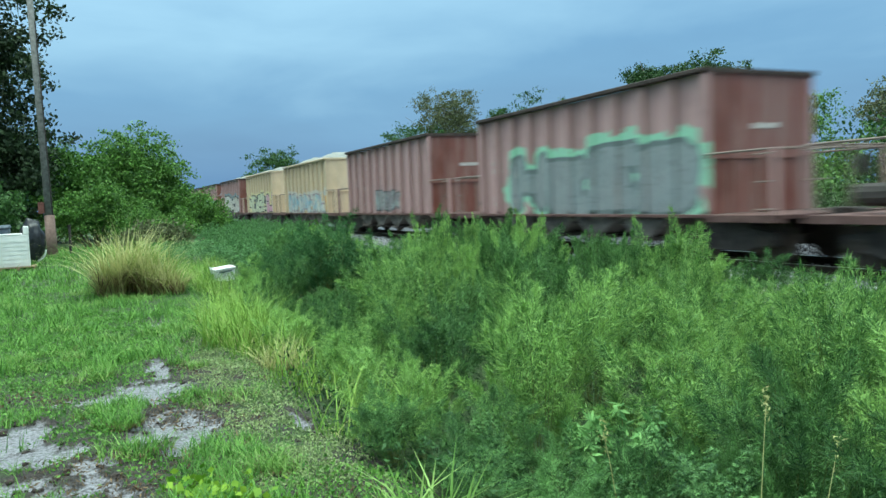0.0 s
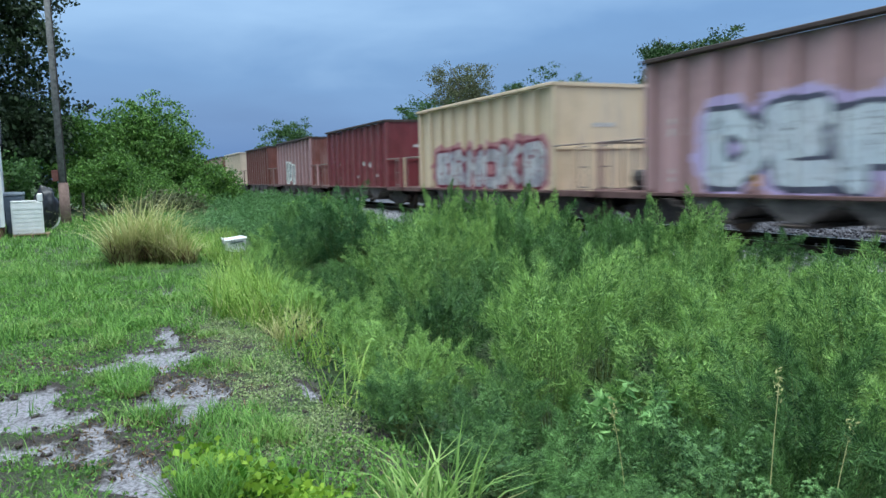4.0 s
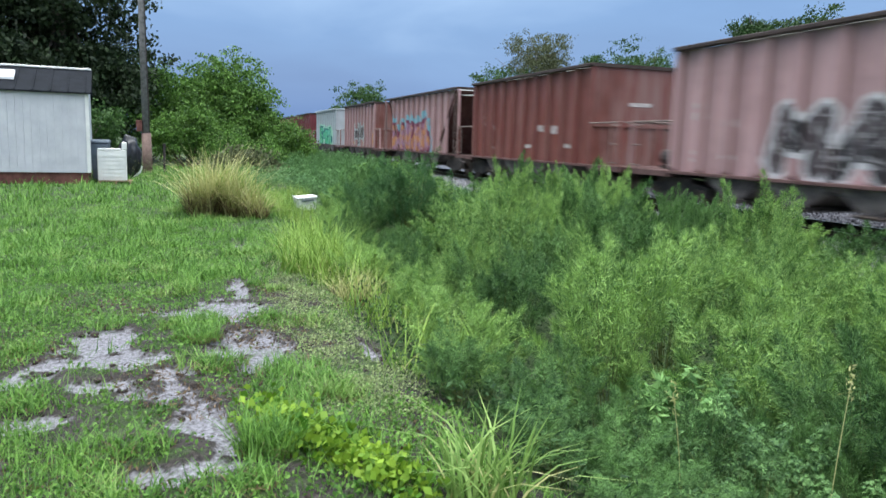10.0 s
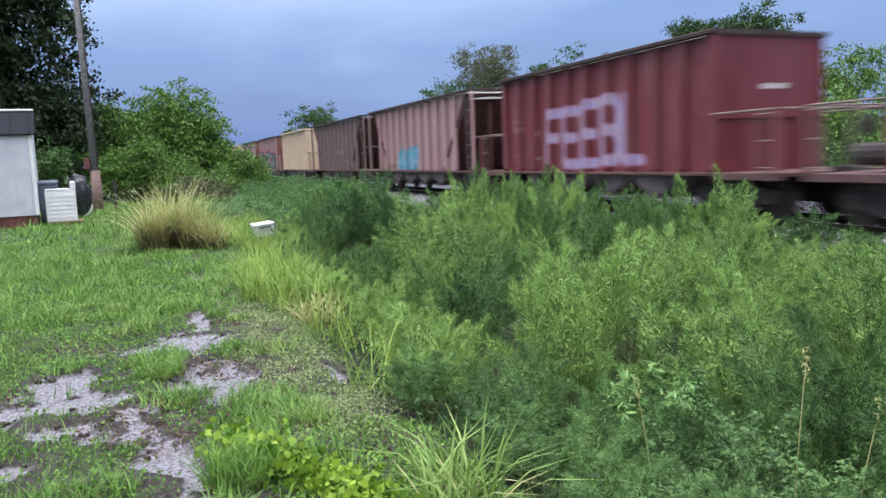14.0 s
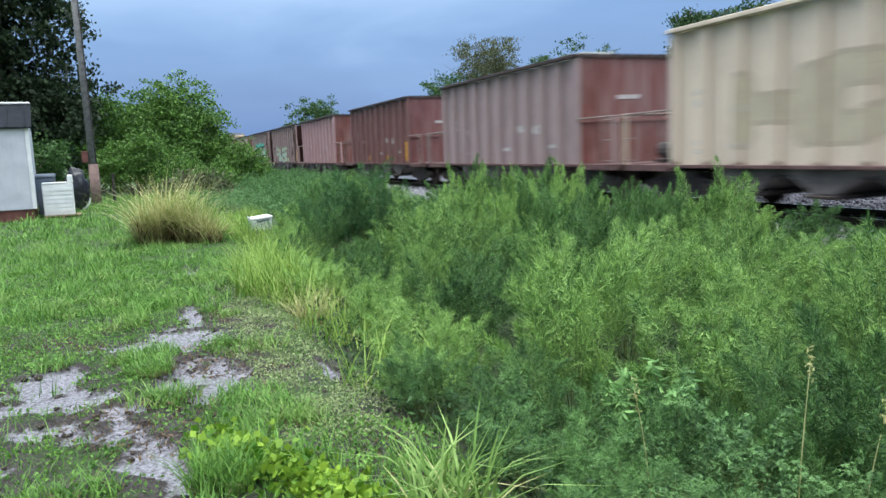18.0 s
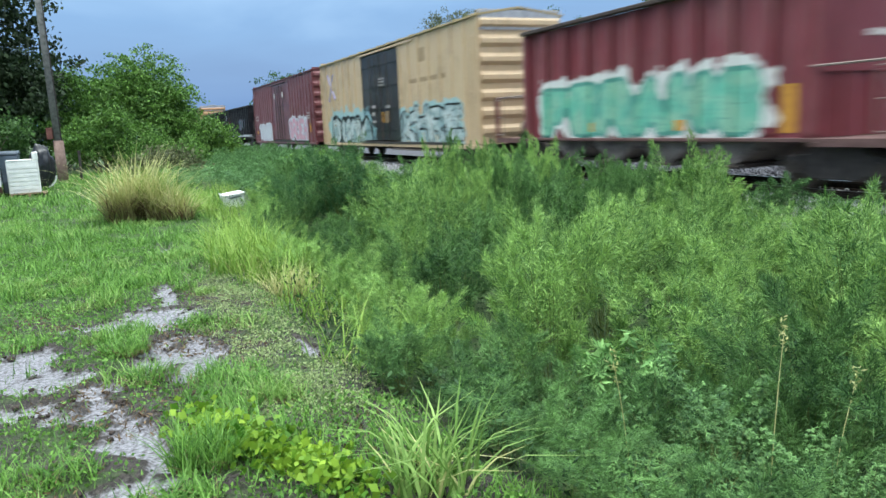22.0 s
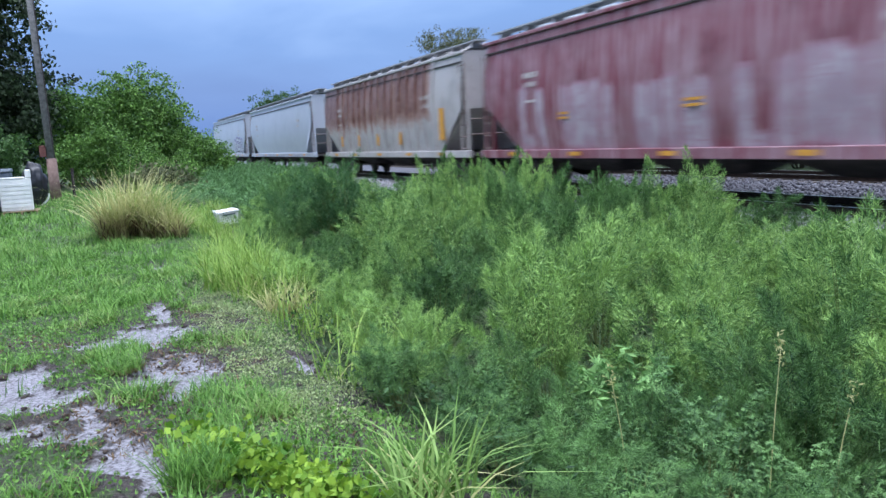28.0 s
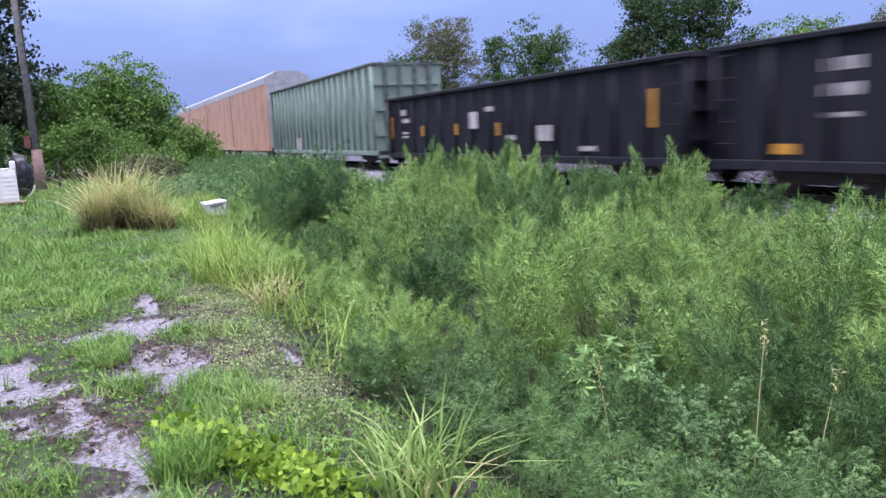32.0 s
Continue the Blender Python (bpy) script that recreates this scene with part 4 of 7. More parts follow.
def fennel_field():
    fr = np.random.default_rng(33)
    near_kinds, mid_kinds = [], []
    for k in range(7):
        g = np.random.default_rng(100 + k)
        for store, plumes, threads, wide, long in ((near_kinds, 48, 460, 0.0040, 0.095), (mid_kinds, 44, 270, 0.0062, 0.125)):
            sv, sf, lv, lf = mound_arrays(g, plumes, threads, wide, long)
            if store is near_kinds and k in (1, 3):
                # a leafier weed: small pointed leaves in place of threads
                v3 = lv.reshape(-1, 3, 3)[::2]
                fo = soup("foliage", *stars(v3.mean(1)[::4], 0.066, g), L_RAG)
            else:
                fo = soup("foliage", lv, lf, L_FENNEL)
            store.append((soup("stem", sv, sf, M_STEM), fo))
    # the weeds grow in domed clumps, tallest in the middle
    hearts = []
    for cx, cy in np.stack([fr.uniform(1.6, 10.2, 4000), -3 + 24 * fr.uniform(0, 1, 4000)], 1):
        if all((cx - x2) ** 2 + (cy - y2) ** 2 > 1.3 ** 2 for x2, y2, _ in hearts):
            hearts.append((cx, cy, fr.uniform(0, 1)))
    spots = []
    tries = np.stack([fr.uniform(1.8, 10.1, 9000), -2.5 + 22.5 * fr.uniform(0, 1, 9000) ** 1.1], 1)
    for xx, yy in tries:
        d = xx - float(edge_of(yy))
        if d < 0.5 or math.hypot(xx - 3.1, yy - 3.85) < 0.45 or math.hypot(xx - 1.2, yy - 2.9) < 0.5 or math.hypot(xx - 2.6, yy - 18) < 1.0 or (yy > 12 and abs(xx / yy - 0.144) < 0.03):
            continue
        if math.hypot(xx - 4.35, yy - 15.2) < 1.1:
            continue
        z = float(ground_z(xx, yy))
        top = min(reach(xx, yy), 0.55 + 0.22 * min(d, 3.0)) * 1.0
        h = min(1.75, (top - z)) * fr.uniform(0.92, 1.06)
        heart = min(hearts, key=lambda q: (xx - q[0]) ** 2 + (yy - q[1]) ** 2)
        h *= 1.15 - 0.48 * min(1.0, ((xx - heart[0]) ** 2 + (yy - heart[1]) ** 2) / 0.64)
        if d < 1.3:
            h = min(h, 0.25 + 0.5 * d)
        if 9.5 < yy < 15 and abs(xx / yy - 0.285) < 0.06:
            h = min(h, 0.7)
        if 1 < yy < 4 and abs(xx / yy - 0.805) < 0.16 and math.hypot(xx, yy) < 4.9:
            h = min(h, 0.42)
        if h < 0.25:
            continue
        r = max(0.36, min(0.58 if xx < 7.5 else 0.46, 0.40 * h)) * fr.uniform(0.8, 1.25)
        if all((xx - x2) ** 2 + (yy - y2) ** 2 > ((0.95 if xx < 7.2 else 0.85) * (r + r2)) ** 2 for x2, y2, _, r2, _ in spots):
            spots.append((xx, yy, h, r, heart[2]))
    for k, (xx, yy, h, r, tone) in enumerate(spots):
        p = thing("dog_fennel", "feathery green dog fennel weed growing in the ditch", "weed", "ditch weeds",
                  pose(xx, yy, float(ground_z(xx, yy)), 0, 0, fr.uniform(0, 360)))
        p.scale = (r, r, h / 2.55)
        st, fo = near_kinds[(1, 0, 3, 5, 0)[k % 5]] if math.hypot(xx, yy) < 5.2 and yy > 0.5 else mid_kinds[k % 7]
        for nm, me in (("stem", st), ("foliage", fo)):
            o = new(nm, me)
            o.parent = p
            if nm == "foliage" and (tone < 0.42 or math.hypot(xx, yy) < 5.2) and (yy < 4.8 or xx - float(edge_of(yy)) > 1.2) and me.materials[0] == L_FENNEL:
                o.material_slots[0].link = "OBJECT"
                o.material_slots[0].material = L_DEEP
        FENNELS.append((p, xx, yy))
    # smaller plants standing between the tall ones
    low = []
    for xx, yy in np.stack([fr.uniform(1.6, 9.9, 2600), 0.8 + 17 * fr.uniform(0, 1, 2600) ** 1.5], 1):
        d = xx - float(edge_of(yy))
        if d < 0.45 or xx + yy > 7 or math.hypot(xx - 3.1, yy - 3.85) < 0.4 or math.hypot(xx - 1.2, yy - 2.9) < 0.5 or (yy > 12 and abs(xx / yy - 0.144) < 0.03):
            continue
        z = float(ground_z(xx, yy))
        h = min(0.95, reach(xx, yy) - z, 0.3 + 0.45 * d) * fr.uniform(0.6, 1.0)
        if h < 0.2 or any((xx - x2) ** 2 + (yy - y2) ** 2 < ((0.3 + 0.3 * r2) if xx + yy < 8 else (0.42 + 0.4 * r2)) ** 2 for x2, y2, _, r2, _ in spots) or any((xx - x2) ** 2 + (yy - y2) ** 2 < 0.16 for x2, y2 in low):
            continue
        low.append((xx, yy))
        p = thing("dog_fennel", "small young dog fennel weed between taller ones", "weed", "ditch weeds", pose(xx, yy, z, 0, 0, fr.uniform(0, 360)))
        p.scale = (0.3, 0.3, h / 2.55)
        st, fo = mid_kinds[int(fr.integers(0, 7))]
        for nm, me in (("stem", st), ("foliage", fo)):
            o = new(nm, me)
            o.parent = p
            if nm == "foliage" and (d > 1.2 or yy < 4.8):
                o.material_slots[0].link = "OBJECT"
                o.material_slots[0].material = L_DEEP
    # the dark feathery shrub farther along the ditch
    for k, (xx, yy, h, r) in enumerate(((4.45, 15.3, 2.2, 1.0), (3.75, 15.9, 1.6, 0.75), (5.3, 16.2, 1.7, 0.8))):
        sv, sf, lv, lf = mound_arrays(np.random.default_rng(160 + k), 70, 220, 0.0045, 0.10)
        p = thing("ditch_shrub", ("tall", "low", "small")[k] + " dark green feathery shrub rising from the ditch weeds", "shrub", at=pose(xx, yy, float(ground_z(xx, yy)), 0, 0, 40 * k))
        p.scale = (r, r, h / 2.9)
        for nm, me in (("stem", soup("stem", sv, sf, M_STEM)), ("foliage", soup("foliage", lv, lf, L_SHRUB))):
            o = new(nm, me)
            o.parent = p
    # low leafy undergrowth that fills the ditch between them, its green darkened for shade
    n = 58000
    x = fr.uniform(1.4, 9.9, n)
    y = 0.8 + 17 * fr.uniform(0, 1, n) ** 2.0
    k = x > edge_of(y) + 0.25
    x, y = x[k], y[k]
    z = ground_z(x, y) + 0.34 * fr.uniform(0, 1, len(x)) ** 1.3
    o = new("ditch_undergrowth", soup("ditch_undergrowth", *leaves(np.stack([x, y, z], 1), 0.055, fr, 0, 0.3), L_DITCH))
    tagged(o, "low green leafy undergrowth in the ditch, coloured dark for shade", "weed", kind="stuff")
    # the weeds farther along the ditch
    lo = [mound_arrays(np.random.default_rng(200 + k), 28, 40, 0.015, 0.17, 120) for k in range(5)]
    vs, fs, off = [], [], 0
    for y in np.arange(19.5, 62, 1.15):
        for x in np.arange(1.6, 9.7, 1.1):
            xx, yy = x + fr.uniform(-0.5, 0.5), y + fr.uniform(-0.5, 0.5)
            d = xx - float(edge_of(yy))
            if d < -1.0 or (y < 22 and d < 0.9):
                continue
            lv, lf = lo[int(fr.integers(0, 5))][2:]
            z = float(ground_z(xx, yy))
            h = min(1.8, reach(xx, yy) - z, 0.75 + 0.4 * max(d, 0)) * fr.uniform(0.65, 1.02)
            ang = fr.uniform(0, 6.28)
            rot = np.array([[math.cos(ang), math.sin(ang), 0], [-math.sin(ang), math.cos(ang), 0], [0, 0, 1]])
            w = fr.uniform(0.75, 1.1)
            vs.append((lv @ rot) * np.array([w * 0.75, w * 0.75, max(0.3, h) / 2.9]) + np.array([xx, yy, z]))
            fs.append(lf + off)
            off += len(lv)
    o = new("far_ditch_weeds", soup("far_ditch_weeds", np.concatenate(vs), np.concatenate(fs), L_FARWEED))
    tagged(o, "feathery green weeds filling the ditch beside the track", "weed", kind="stuff")


def ragweed(x, y, h):
    z = float(ground_z(x, y))
    p = thing("ragweed_plant", "pale green broad-leaved weed standing among darker weeds", "weed", at=pose(x, y, z))
    g = np.random.default_rng(5)
    bm = bmesh.new()
    cs = []
    for k in range(7):
        az = k * 0.9 + g.uniform(-0.3, 0.3)
        tip = Vector((math.cos(az) * g.uniform(0.1, 0.32), math.sin(az) * g.uniform(0.1, 0.32), h * g.uniform(0.72, 1.0)))
        rod(bm, (0, 0, 0), tip, 0.009, 5, 0.004)
        for u in np.linspace(0.45, 1.0, 9):
            c = np.array(tip) * u
            for j in range(4):
                cs.append(c + g.normal(0, 0.03, 3))
    part("stalk", bm, M_STEM, p)
    v, f = stars(np.array(cs), 0.11, g, 6)
    o = new("foliage", soup("foliage", v, f, L_STAR))
    o.parent = p


def seed_stalk(x, y, h, dx):
    p = thing("seed_stalk", "thin pale dry grass stalk rising above the weeds", "grass", "dry stalks", pose(x, y, float(ground_z(x, y))))
    bm = bmesh.new()
    a = Vector((0, 0, 0))
    for k in range(5):
        b = Vector((dx * ((k + 1) / 5) ** 2, 0, h * (k + 1) / 5))
        rod(bm, a, b, 0.004 - 0.0005 * k, 5)
        a = b
    part("stalk", bm, L_DRY, p)
    v, f = leaves(np.array([[dx, 0, h]]) + rng.normal(0, 1, (24, 3)) * np.array([0.012, 0.012, 0.05]), 0.03, rng, 0, 0.3)
    o = tagged(new("seed_head", soup("seed_head", v, f, L_DRY)), kind="stuff")
    o.parent = p


lawn()
fennel_field()
clump("grass_clump", "tall arching light green grass clump at the bank foot", (1.25, 2.88), 0.2, 100, 0.50, 0.017, 0.34, 1.1, L_LEMON, 20, base_mat=L_DRY)
for k in range(70):
    gx, gy = rng.uniform(-4.5, 1.0), 8.5 + 9 * rng.uniform(0, 1)
    clump("lawn_tuft", "low spreading lighter grass tuft in the lawn", (gx, gy), rng.uniform(0.15, 0.4), 110, rng.uniform(0.1, 0.2), 0.013, 0.9, 0.9, (L_LAWN, L_LEMON)[k % 2])
clump("grass_tuft", "low spiky green grass tuft on the bare ground", (0.32, 3.60), 0.16, 420, 0.26, 0.009, 0.6, 0.7, L_LAWN, 40)
clump("grass_tuft", "low green grass tuft with brown dead blades", (0.0, 5.92), 0.17, 480, 0.15, 0.007, 0.7, 0.8, L_LAWN, 160)
clump("grass_tuft", "low green grass tuft between sandy patches", (0.02, 6.52), 0.25, 620, 0.12, 0.007, 0.7, 0.8, L_LAWN, 60)
clump("grass_tuft", "low green grass tuft beside bare sand", (0.62, 4.55), 0.34, 620, 0.17, 0.006, 0.7, 0.8, L_LAWN, 60)
clump("grass_tuft", "low green grass tuft on the sandy ground", (-1.15, 4.15), 0.34, 520, 0.13, 0.006, 0.7, 0.8, L_LAWN, 40)
clump("grass_tuft", "low green grass tuft on the sandy ground", (-0.62, 3.75), 0.3, 520, 0.12, 0.006, 0.7, 0.8, L_LAWN, 40)
for k in range(78):
    gx, gy = rng.uniform(-2.2, 1.0), 3.2 + 6.5 * rng.uniform(0, 1) ** 1.2
    if sand_at(np.array([gx]), np.array([gy]))[0] < -0.2:
        clump("grass_tuft", "small low grass tuft on the bare yard soil", (gx, gy), rng.uniform(0.1, 0.26), 130, rng.uniform(0.07, 0.15), 0.009, 0.9, 0.9, (L_LAWN, L_LAWN, L_LEMON)[k % 3], 30)
for gx, gy, gs, gn, gh, gw in ((0.14, 15.5, 0.22, 190, 1.45, "tall"), (0.48, 15.75, 0.24, 230, 1.6, "tall"), (0.85, 15.3, 0.22, 170, 1.25, "ragged"), (1.15, 14.9, 0.2, 110, 0.8, "low")):
    clump("dry_grass_clump", gw + " clump of yellowing grass with dead brown base", (gx, gy), gs * 1.25, int(gn * 1.5), gh * 1.0, 0.024, 0.30, 1.1, L_DRY, gn)
clump("green_grass_clump", "green grass growing up through the dry clump", (0.75, 15.9), 0.55, 420, 1.3, 0.016, 0.30, 0.8, L_REED)
for gx, gy, gn, gh in ((1.62, 8.2, 420, 0.62), (1.42, 9.0, 480, 0.72), (1.72, 9.8, 420, 0.75), (1.55, 10.9, 420, 0.7), (1.85, 12.2, 420, 0.7), (2.1, 13.6, 420, 0.75), (2.0, 15.2, 420, 0.5), (2.15, 11.2, 380, 0.7), (1.6, 16.6, 380, 0.5), (1.9, 18.6, 300, 0.45), (3.4, 18.8, 300, 0.5), (3.3, 17.0, 300, 0.45), (1.4, 18.0, 300, 0.6), (2.6, 20.2, 300, 0.5), (1.75, 6.9, 260, 0.5), (1.72, 5.2, 120, 0.62)):
    clump("verge_grass", "bright yellow-green tall grass along the bank edge", (gx, gy), 0.45, int(gn * 0.7), gh, 0.015, 0.45, 0.75, L_REED, gn // 8, base_mat=L_DRY)
clump("straw_tuft", "orange-brown dry grass tuft at the bank edge", (1.62, 7.55), 0.22, 260, 0.42, 0.009, 0.6, 0.7, L_DRY, 120)
for gx, gy, gh in ((9.1, 8.1, 0.5), (9.25, 8.7, 0.6), (9.4, 9.3, 0.65), (9.3, 10.0, 0.55), (9.5, 7.2, 0.45), (9.4, 11.4, 0.5)):
    clump("rail_side_grass", "pale tall grass tuft beside the ballast", (gx, gy), 0.35, 160, gh, 0.013, 0.35, 0.5, L_REED, 30, base_mat=L_DRY)
ragweed(3.1, 3.85, 0.74)
for sx, sy, sh, sd in ((2.75, 2.35, 1.15, 0.06), (2.95, 2.2, 1.0, 0.16), (2.25, 2.75, 0.8, -0.1)):
    seed_stalk(sx, sy, sh, sd)
vine = thing("creeping_vine", "yellow-green creeping vine with small broad leaves", "vine", at=pose(0.62, 3.52, 0.0))
vt = rng.uniform(-1, 1, 1300)
vc = np.stack([vt * 0.34 + rng.normal(0, 0.07, 1300), -vt * 0.58 + rng.normal(0, 0.09, 1300), np.abs(rng.normal(0.07, 0.045, 1300))], 1)
vc[:, 2] += ground_z(vc[:, 0] + 0.62, vc[:, 1] + 3.52)
vo = new("foliage", soup("foliage", *leaves(vc, 0.05, rng, 0, 0.8), L_VINE))
vo.parent = vine
bm = bmesh.new()
for k in range(6):
    rod(bm, (-0.33 + 0.03 * k, 0.55 - 0.04 * k, 0.03), (0.33 - 0.03 * k, -0.52, 0.03 + float(ground_z(0.95, 3.0))), 0.004, 4)
part("runner_tangle", bm, M_STEM, vine)


# ---- trees and bushes ----
def foliage_cloud(g, lobes, n, shell=0.55, per=26, size=0.30):
    """Leaf places in small clumps over uneven lobes (centre, radii), thicker towards their skins."""
    m = max(8, n // per)
    wts = np.array([r[0] * r[2] for _, r in lobes], dtype=float)
    pick = g.choice(len(lobes), m, p=wts / wts.sum())
    c = np.array([l[0] for l in lobes])[pick]
    r = np.array([l[1] for l in lobes])[pick]
    d = unit(g.normal(0, 1, (m, 3)))
    rad = 1 - shell * g.uniform(0, 1, m) ** 1.5
    b = 1 + 0.2 * np.sin(d[:, 0] * 7 + pick) * np.sin(d[:, 2] * 6 + 2 * pick)
    p = c + d * r * (rad * b)[:, None]
    s = size * g.uniform(0.6, 1.4, m)
    q = np.repeat(p, per, 0) + g.normal(0, 1, (m * per, 3)) * np.repeat(s, per)[:, None] * np.array([1, 1, 0.6])
    return q[q[:, 2] > 0.02]


def tree(name, label, x, y, h, crown, lobes, n, leaf, mat, seed, trunk=0.22, lean=(0, 0), branches=9, moss=0, bare=0.0):
    t = thing(name, label, "tree", at=pose(x, y, 0))
    g = np.random.default_rng(seed)
    bm = bmesh.new()
    top = Vector((lean[0], lean[1], h * 0.72))
    pts = [Vector((0, 0, -0.2)), Vector((lean[0] * 0.2, lean[1] * 0.2, h * 0.25)), Vector((lean[0] * 0.6, lean[1] * 0.6, h * 0.5)), top]
    for k in range(3):
        rod(bm, pts[k], pts[k + 1], trunk * (1 - 0.25 * k), 9, trunk * (0.75 - 0.25 * k))
    part("trunk", bm, M_BARK, t, "", 0, True)
    ls = []
    for k in range(lobes):
        a = g.uniform(0, 6.28)
        rr = crown * g.uniform(0.15, 0.75)
        zz = h * (bare + (1 - bare) * g.uniform(0.14, 0.88))
        fall = 1 - 0.6 * max(0, (zz / h - 0.6) / 0.4)
        s = crown * g.uniform(0.26, 0.5)
        ls.append(((lean[0] * zz / h + rr * fall * math.cos(a), lean[1] * zz / h + rr * fall * math.sin(a), zz), (s, s, s * g.uniform(0.6, 0.9))))
    bm = bmesh.new()
    for c, r in ls[:branches]:
        s = pts[1].lerp(top, g.uniform(0, 1))
        mid = s.lerp(Vector(c), 0.55) + Vector((0, 0, -0.3))
        rod(bm, s, mid, trunk * 0.3, 6, trunk * 0.18)
        rod(bm, mid, c, trunk * 0.18, 5, 0.02)
        for j in range(5):
            q = Vector(c) + Vector(g.normal(0, 0.5, 3)) * r[0]
            rod(bm, mid.lerp(Vector(c), 0.6), q, 0.035, 4, 0.01)
    part("branchwork", bm, M_BARK, t, "", 0, True)
    o = new("crown", soup("crown", *leaves(foliage_cloud(g, ls, n, 0.6, 40, 1.0 * leaf + 0.06), leaf, g, 0.2, 0.6), mat))
    o.parent = t
    if moss:
        c = np.array([l[0] for l in ls])[g.integers(0, len(ls), moss)] + g.normal(0, 1, (moss, 3)) * np.array([0.5, 0.5, 0.3])
        v, f = blades(c, -g.uniform(0.5, 1.6, moss), np.full(moss, 0.10), g.uniform(0, 0.15, moss), np.zeros(moss), g)
        o = new("hanging_moss", soup("hanging_moss", v, f, L_MOSS))
        o["kind"] = "stuff"
        o.parent = t
        tagged(o, "grey hanging moss")
    return t


def bush(name, label, at, radii, lobes, n, leaf, mat, seed, category="bush", group=""):
    b = thing(name, label, category, group, pose(at[0], at[1], float(ground_z(at[0], at[1]))))
    g = np.random.default_rng(seed)
    ls = []
    for k in range(lobes):
        a, q = g.uniform(0, 6.28), math.sqrt(g.uniform(0, 1)) * 0.72
        zt = radii[2] * math.sqrt(max(0.05, 1 - q * q * 1.2)) * g.uniform(0.35, 0.80)
        s = g.uniform(0.26, 0.42)
        ls.append(((radii[0] * q * math.cos(a), radii[1] * q * math.sin(a), zt), (radii[0] * s, radii[1] * s, radii[2] * s * 0.75)))
    bm = bmesh.new()
    for c, r in ls[:10]:
        rod(bm, (c[0] * 0.15, c[1] * 0.15, -0.1), c, 0.05, 5, 0.012)
    part("stem", bm, M_BARK, b, "", 0, True)
    o = new("foliage", soup("foliage", *leaves(foliage_cloud(g, ls, n, 0.7, 36, 1.1 * leaf + 0.03), leaf, g, 0.2, 0.6), mat))
    o.parent = b
    return b


bush("bush", "large rounded bright green bush beyond the pole", (1.7, 49.5), (4.3, 3.6, 7.2), 54, 44000, 0.19, L_BUSH, 11)
bush("bush", "green bush with paler shoots beside the large bush", (-2.8, 47.0), (3.8, 3.0, 7.6), 40, 26000, 0.19, L_BUSH, 12)
bush("bush", "low green bush at the end of the hedge", (5.2, 48.5), (2.6, 2.4, 4.2), 26, 18000, 0.16, L_BUSH, 13)
bush("bush", "low scrubby bush behind the utility pole", (-0.2, 39.0), (2.6, 1.6, 3.0), 22, 14000, 0.13, L_BUSH, 14)
bush("bush", "low scrubby bush at the yard's end", (2.6, 37.5), (2.2, 1.8, 2.0), 20, 12000, 0.11, L_BUSH, 15)
bush("bush", "dark low bush behind the shed", (-5.4, 37.0), (3.4, 2.0, 3.6), 18, 6500, 0.2, L_TREE, 16)
bush("palmetto_bush", "grey-green spiky palmetto bush beside the dry clump", (1.9, 30.0), (1.5, 1.2, 1.35), 12, 3200, 0.16, L_OLIVE, 17)
bush("ditch_shrub", "dark green shrub in the ditch beside the track", (6.4, 24.5), (1.3, 1.3, 1.8), 12, 6000, 0.085, L_BUSH, 19)
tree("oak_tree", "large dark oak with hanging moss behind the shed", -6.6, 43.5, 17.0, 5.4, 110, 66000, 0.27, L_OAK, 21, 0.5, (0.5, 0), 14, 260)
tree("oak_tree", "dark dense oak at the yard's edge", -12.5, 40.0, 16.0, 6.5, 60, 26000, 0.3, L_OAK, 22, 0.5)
tree("olive_tree", "thin-leaved olive green tree beyond the railway", 26.3, 55.0, 11.6, 4.0, 44, 36000, 0.145, L_OLIVE, 31, 0.2, (0.2, 0.4), 16)
tree("broad_tree", "dark broadleaf tree beside the thin olive tree", 23.6, 54.0, 8.2, 3.5, 32, 26000, 0.19, L_TREE, 32, 0.18)
tree("pine_tree", "slim dark pine with a pointed tip", 33.0, 57.5, 10.4, 2.0, 26, 8000, 0.17, L_TREE, 33, 0.15)
tree("broad_tree", "dark rounded tree behind the railway", 37.4, 58.0, 10.6, 4.6, 44, 24000, 0.21, L_TREE, 34, 0.25)
tree("vine_covered_tree", "leaning tree hung with vines beyond the railway", 37.3, 45.6, 11.6, 3.0, 34, 17000, 0.2, L_VINED, 35, 0.2, (1.4, -1.0), 14, 0, 0.25)
tree("broad_tree", "dense dark tree with a rounded crown beyond the railway", 42.6, 43.0, 12.0, 5.0, 64, 30000, 0.23, L_VINED, 36, 0.35)
tree("broad_tree", "lighter green tree beyond the railway", 45.5, 37.5, 8.5, 3.6, 28, 15000, 0.2, L_BUSH, 37, 0.25)
tree("broad_tree", "sparse pale tree beyond the railway", 45.0, 30.0, 8.8, 3.2, 22, 8000, 0.18, L_OLIVE, 38, 0.2)
tree("far_tree", "distant rounded tree over the end of the train", 32.0, 146.0, 11.6, 7.6, 44, 15000, 0.42, L_TREE, 39, 0.3)
tree("far_tree", "distant tree beside the railway", 26.0, 140.0, 8.5, 3.6, 12, 2600, 0.45, L_TREE, 40, 0.3)
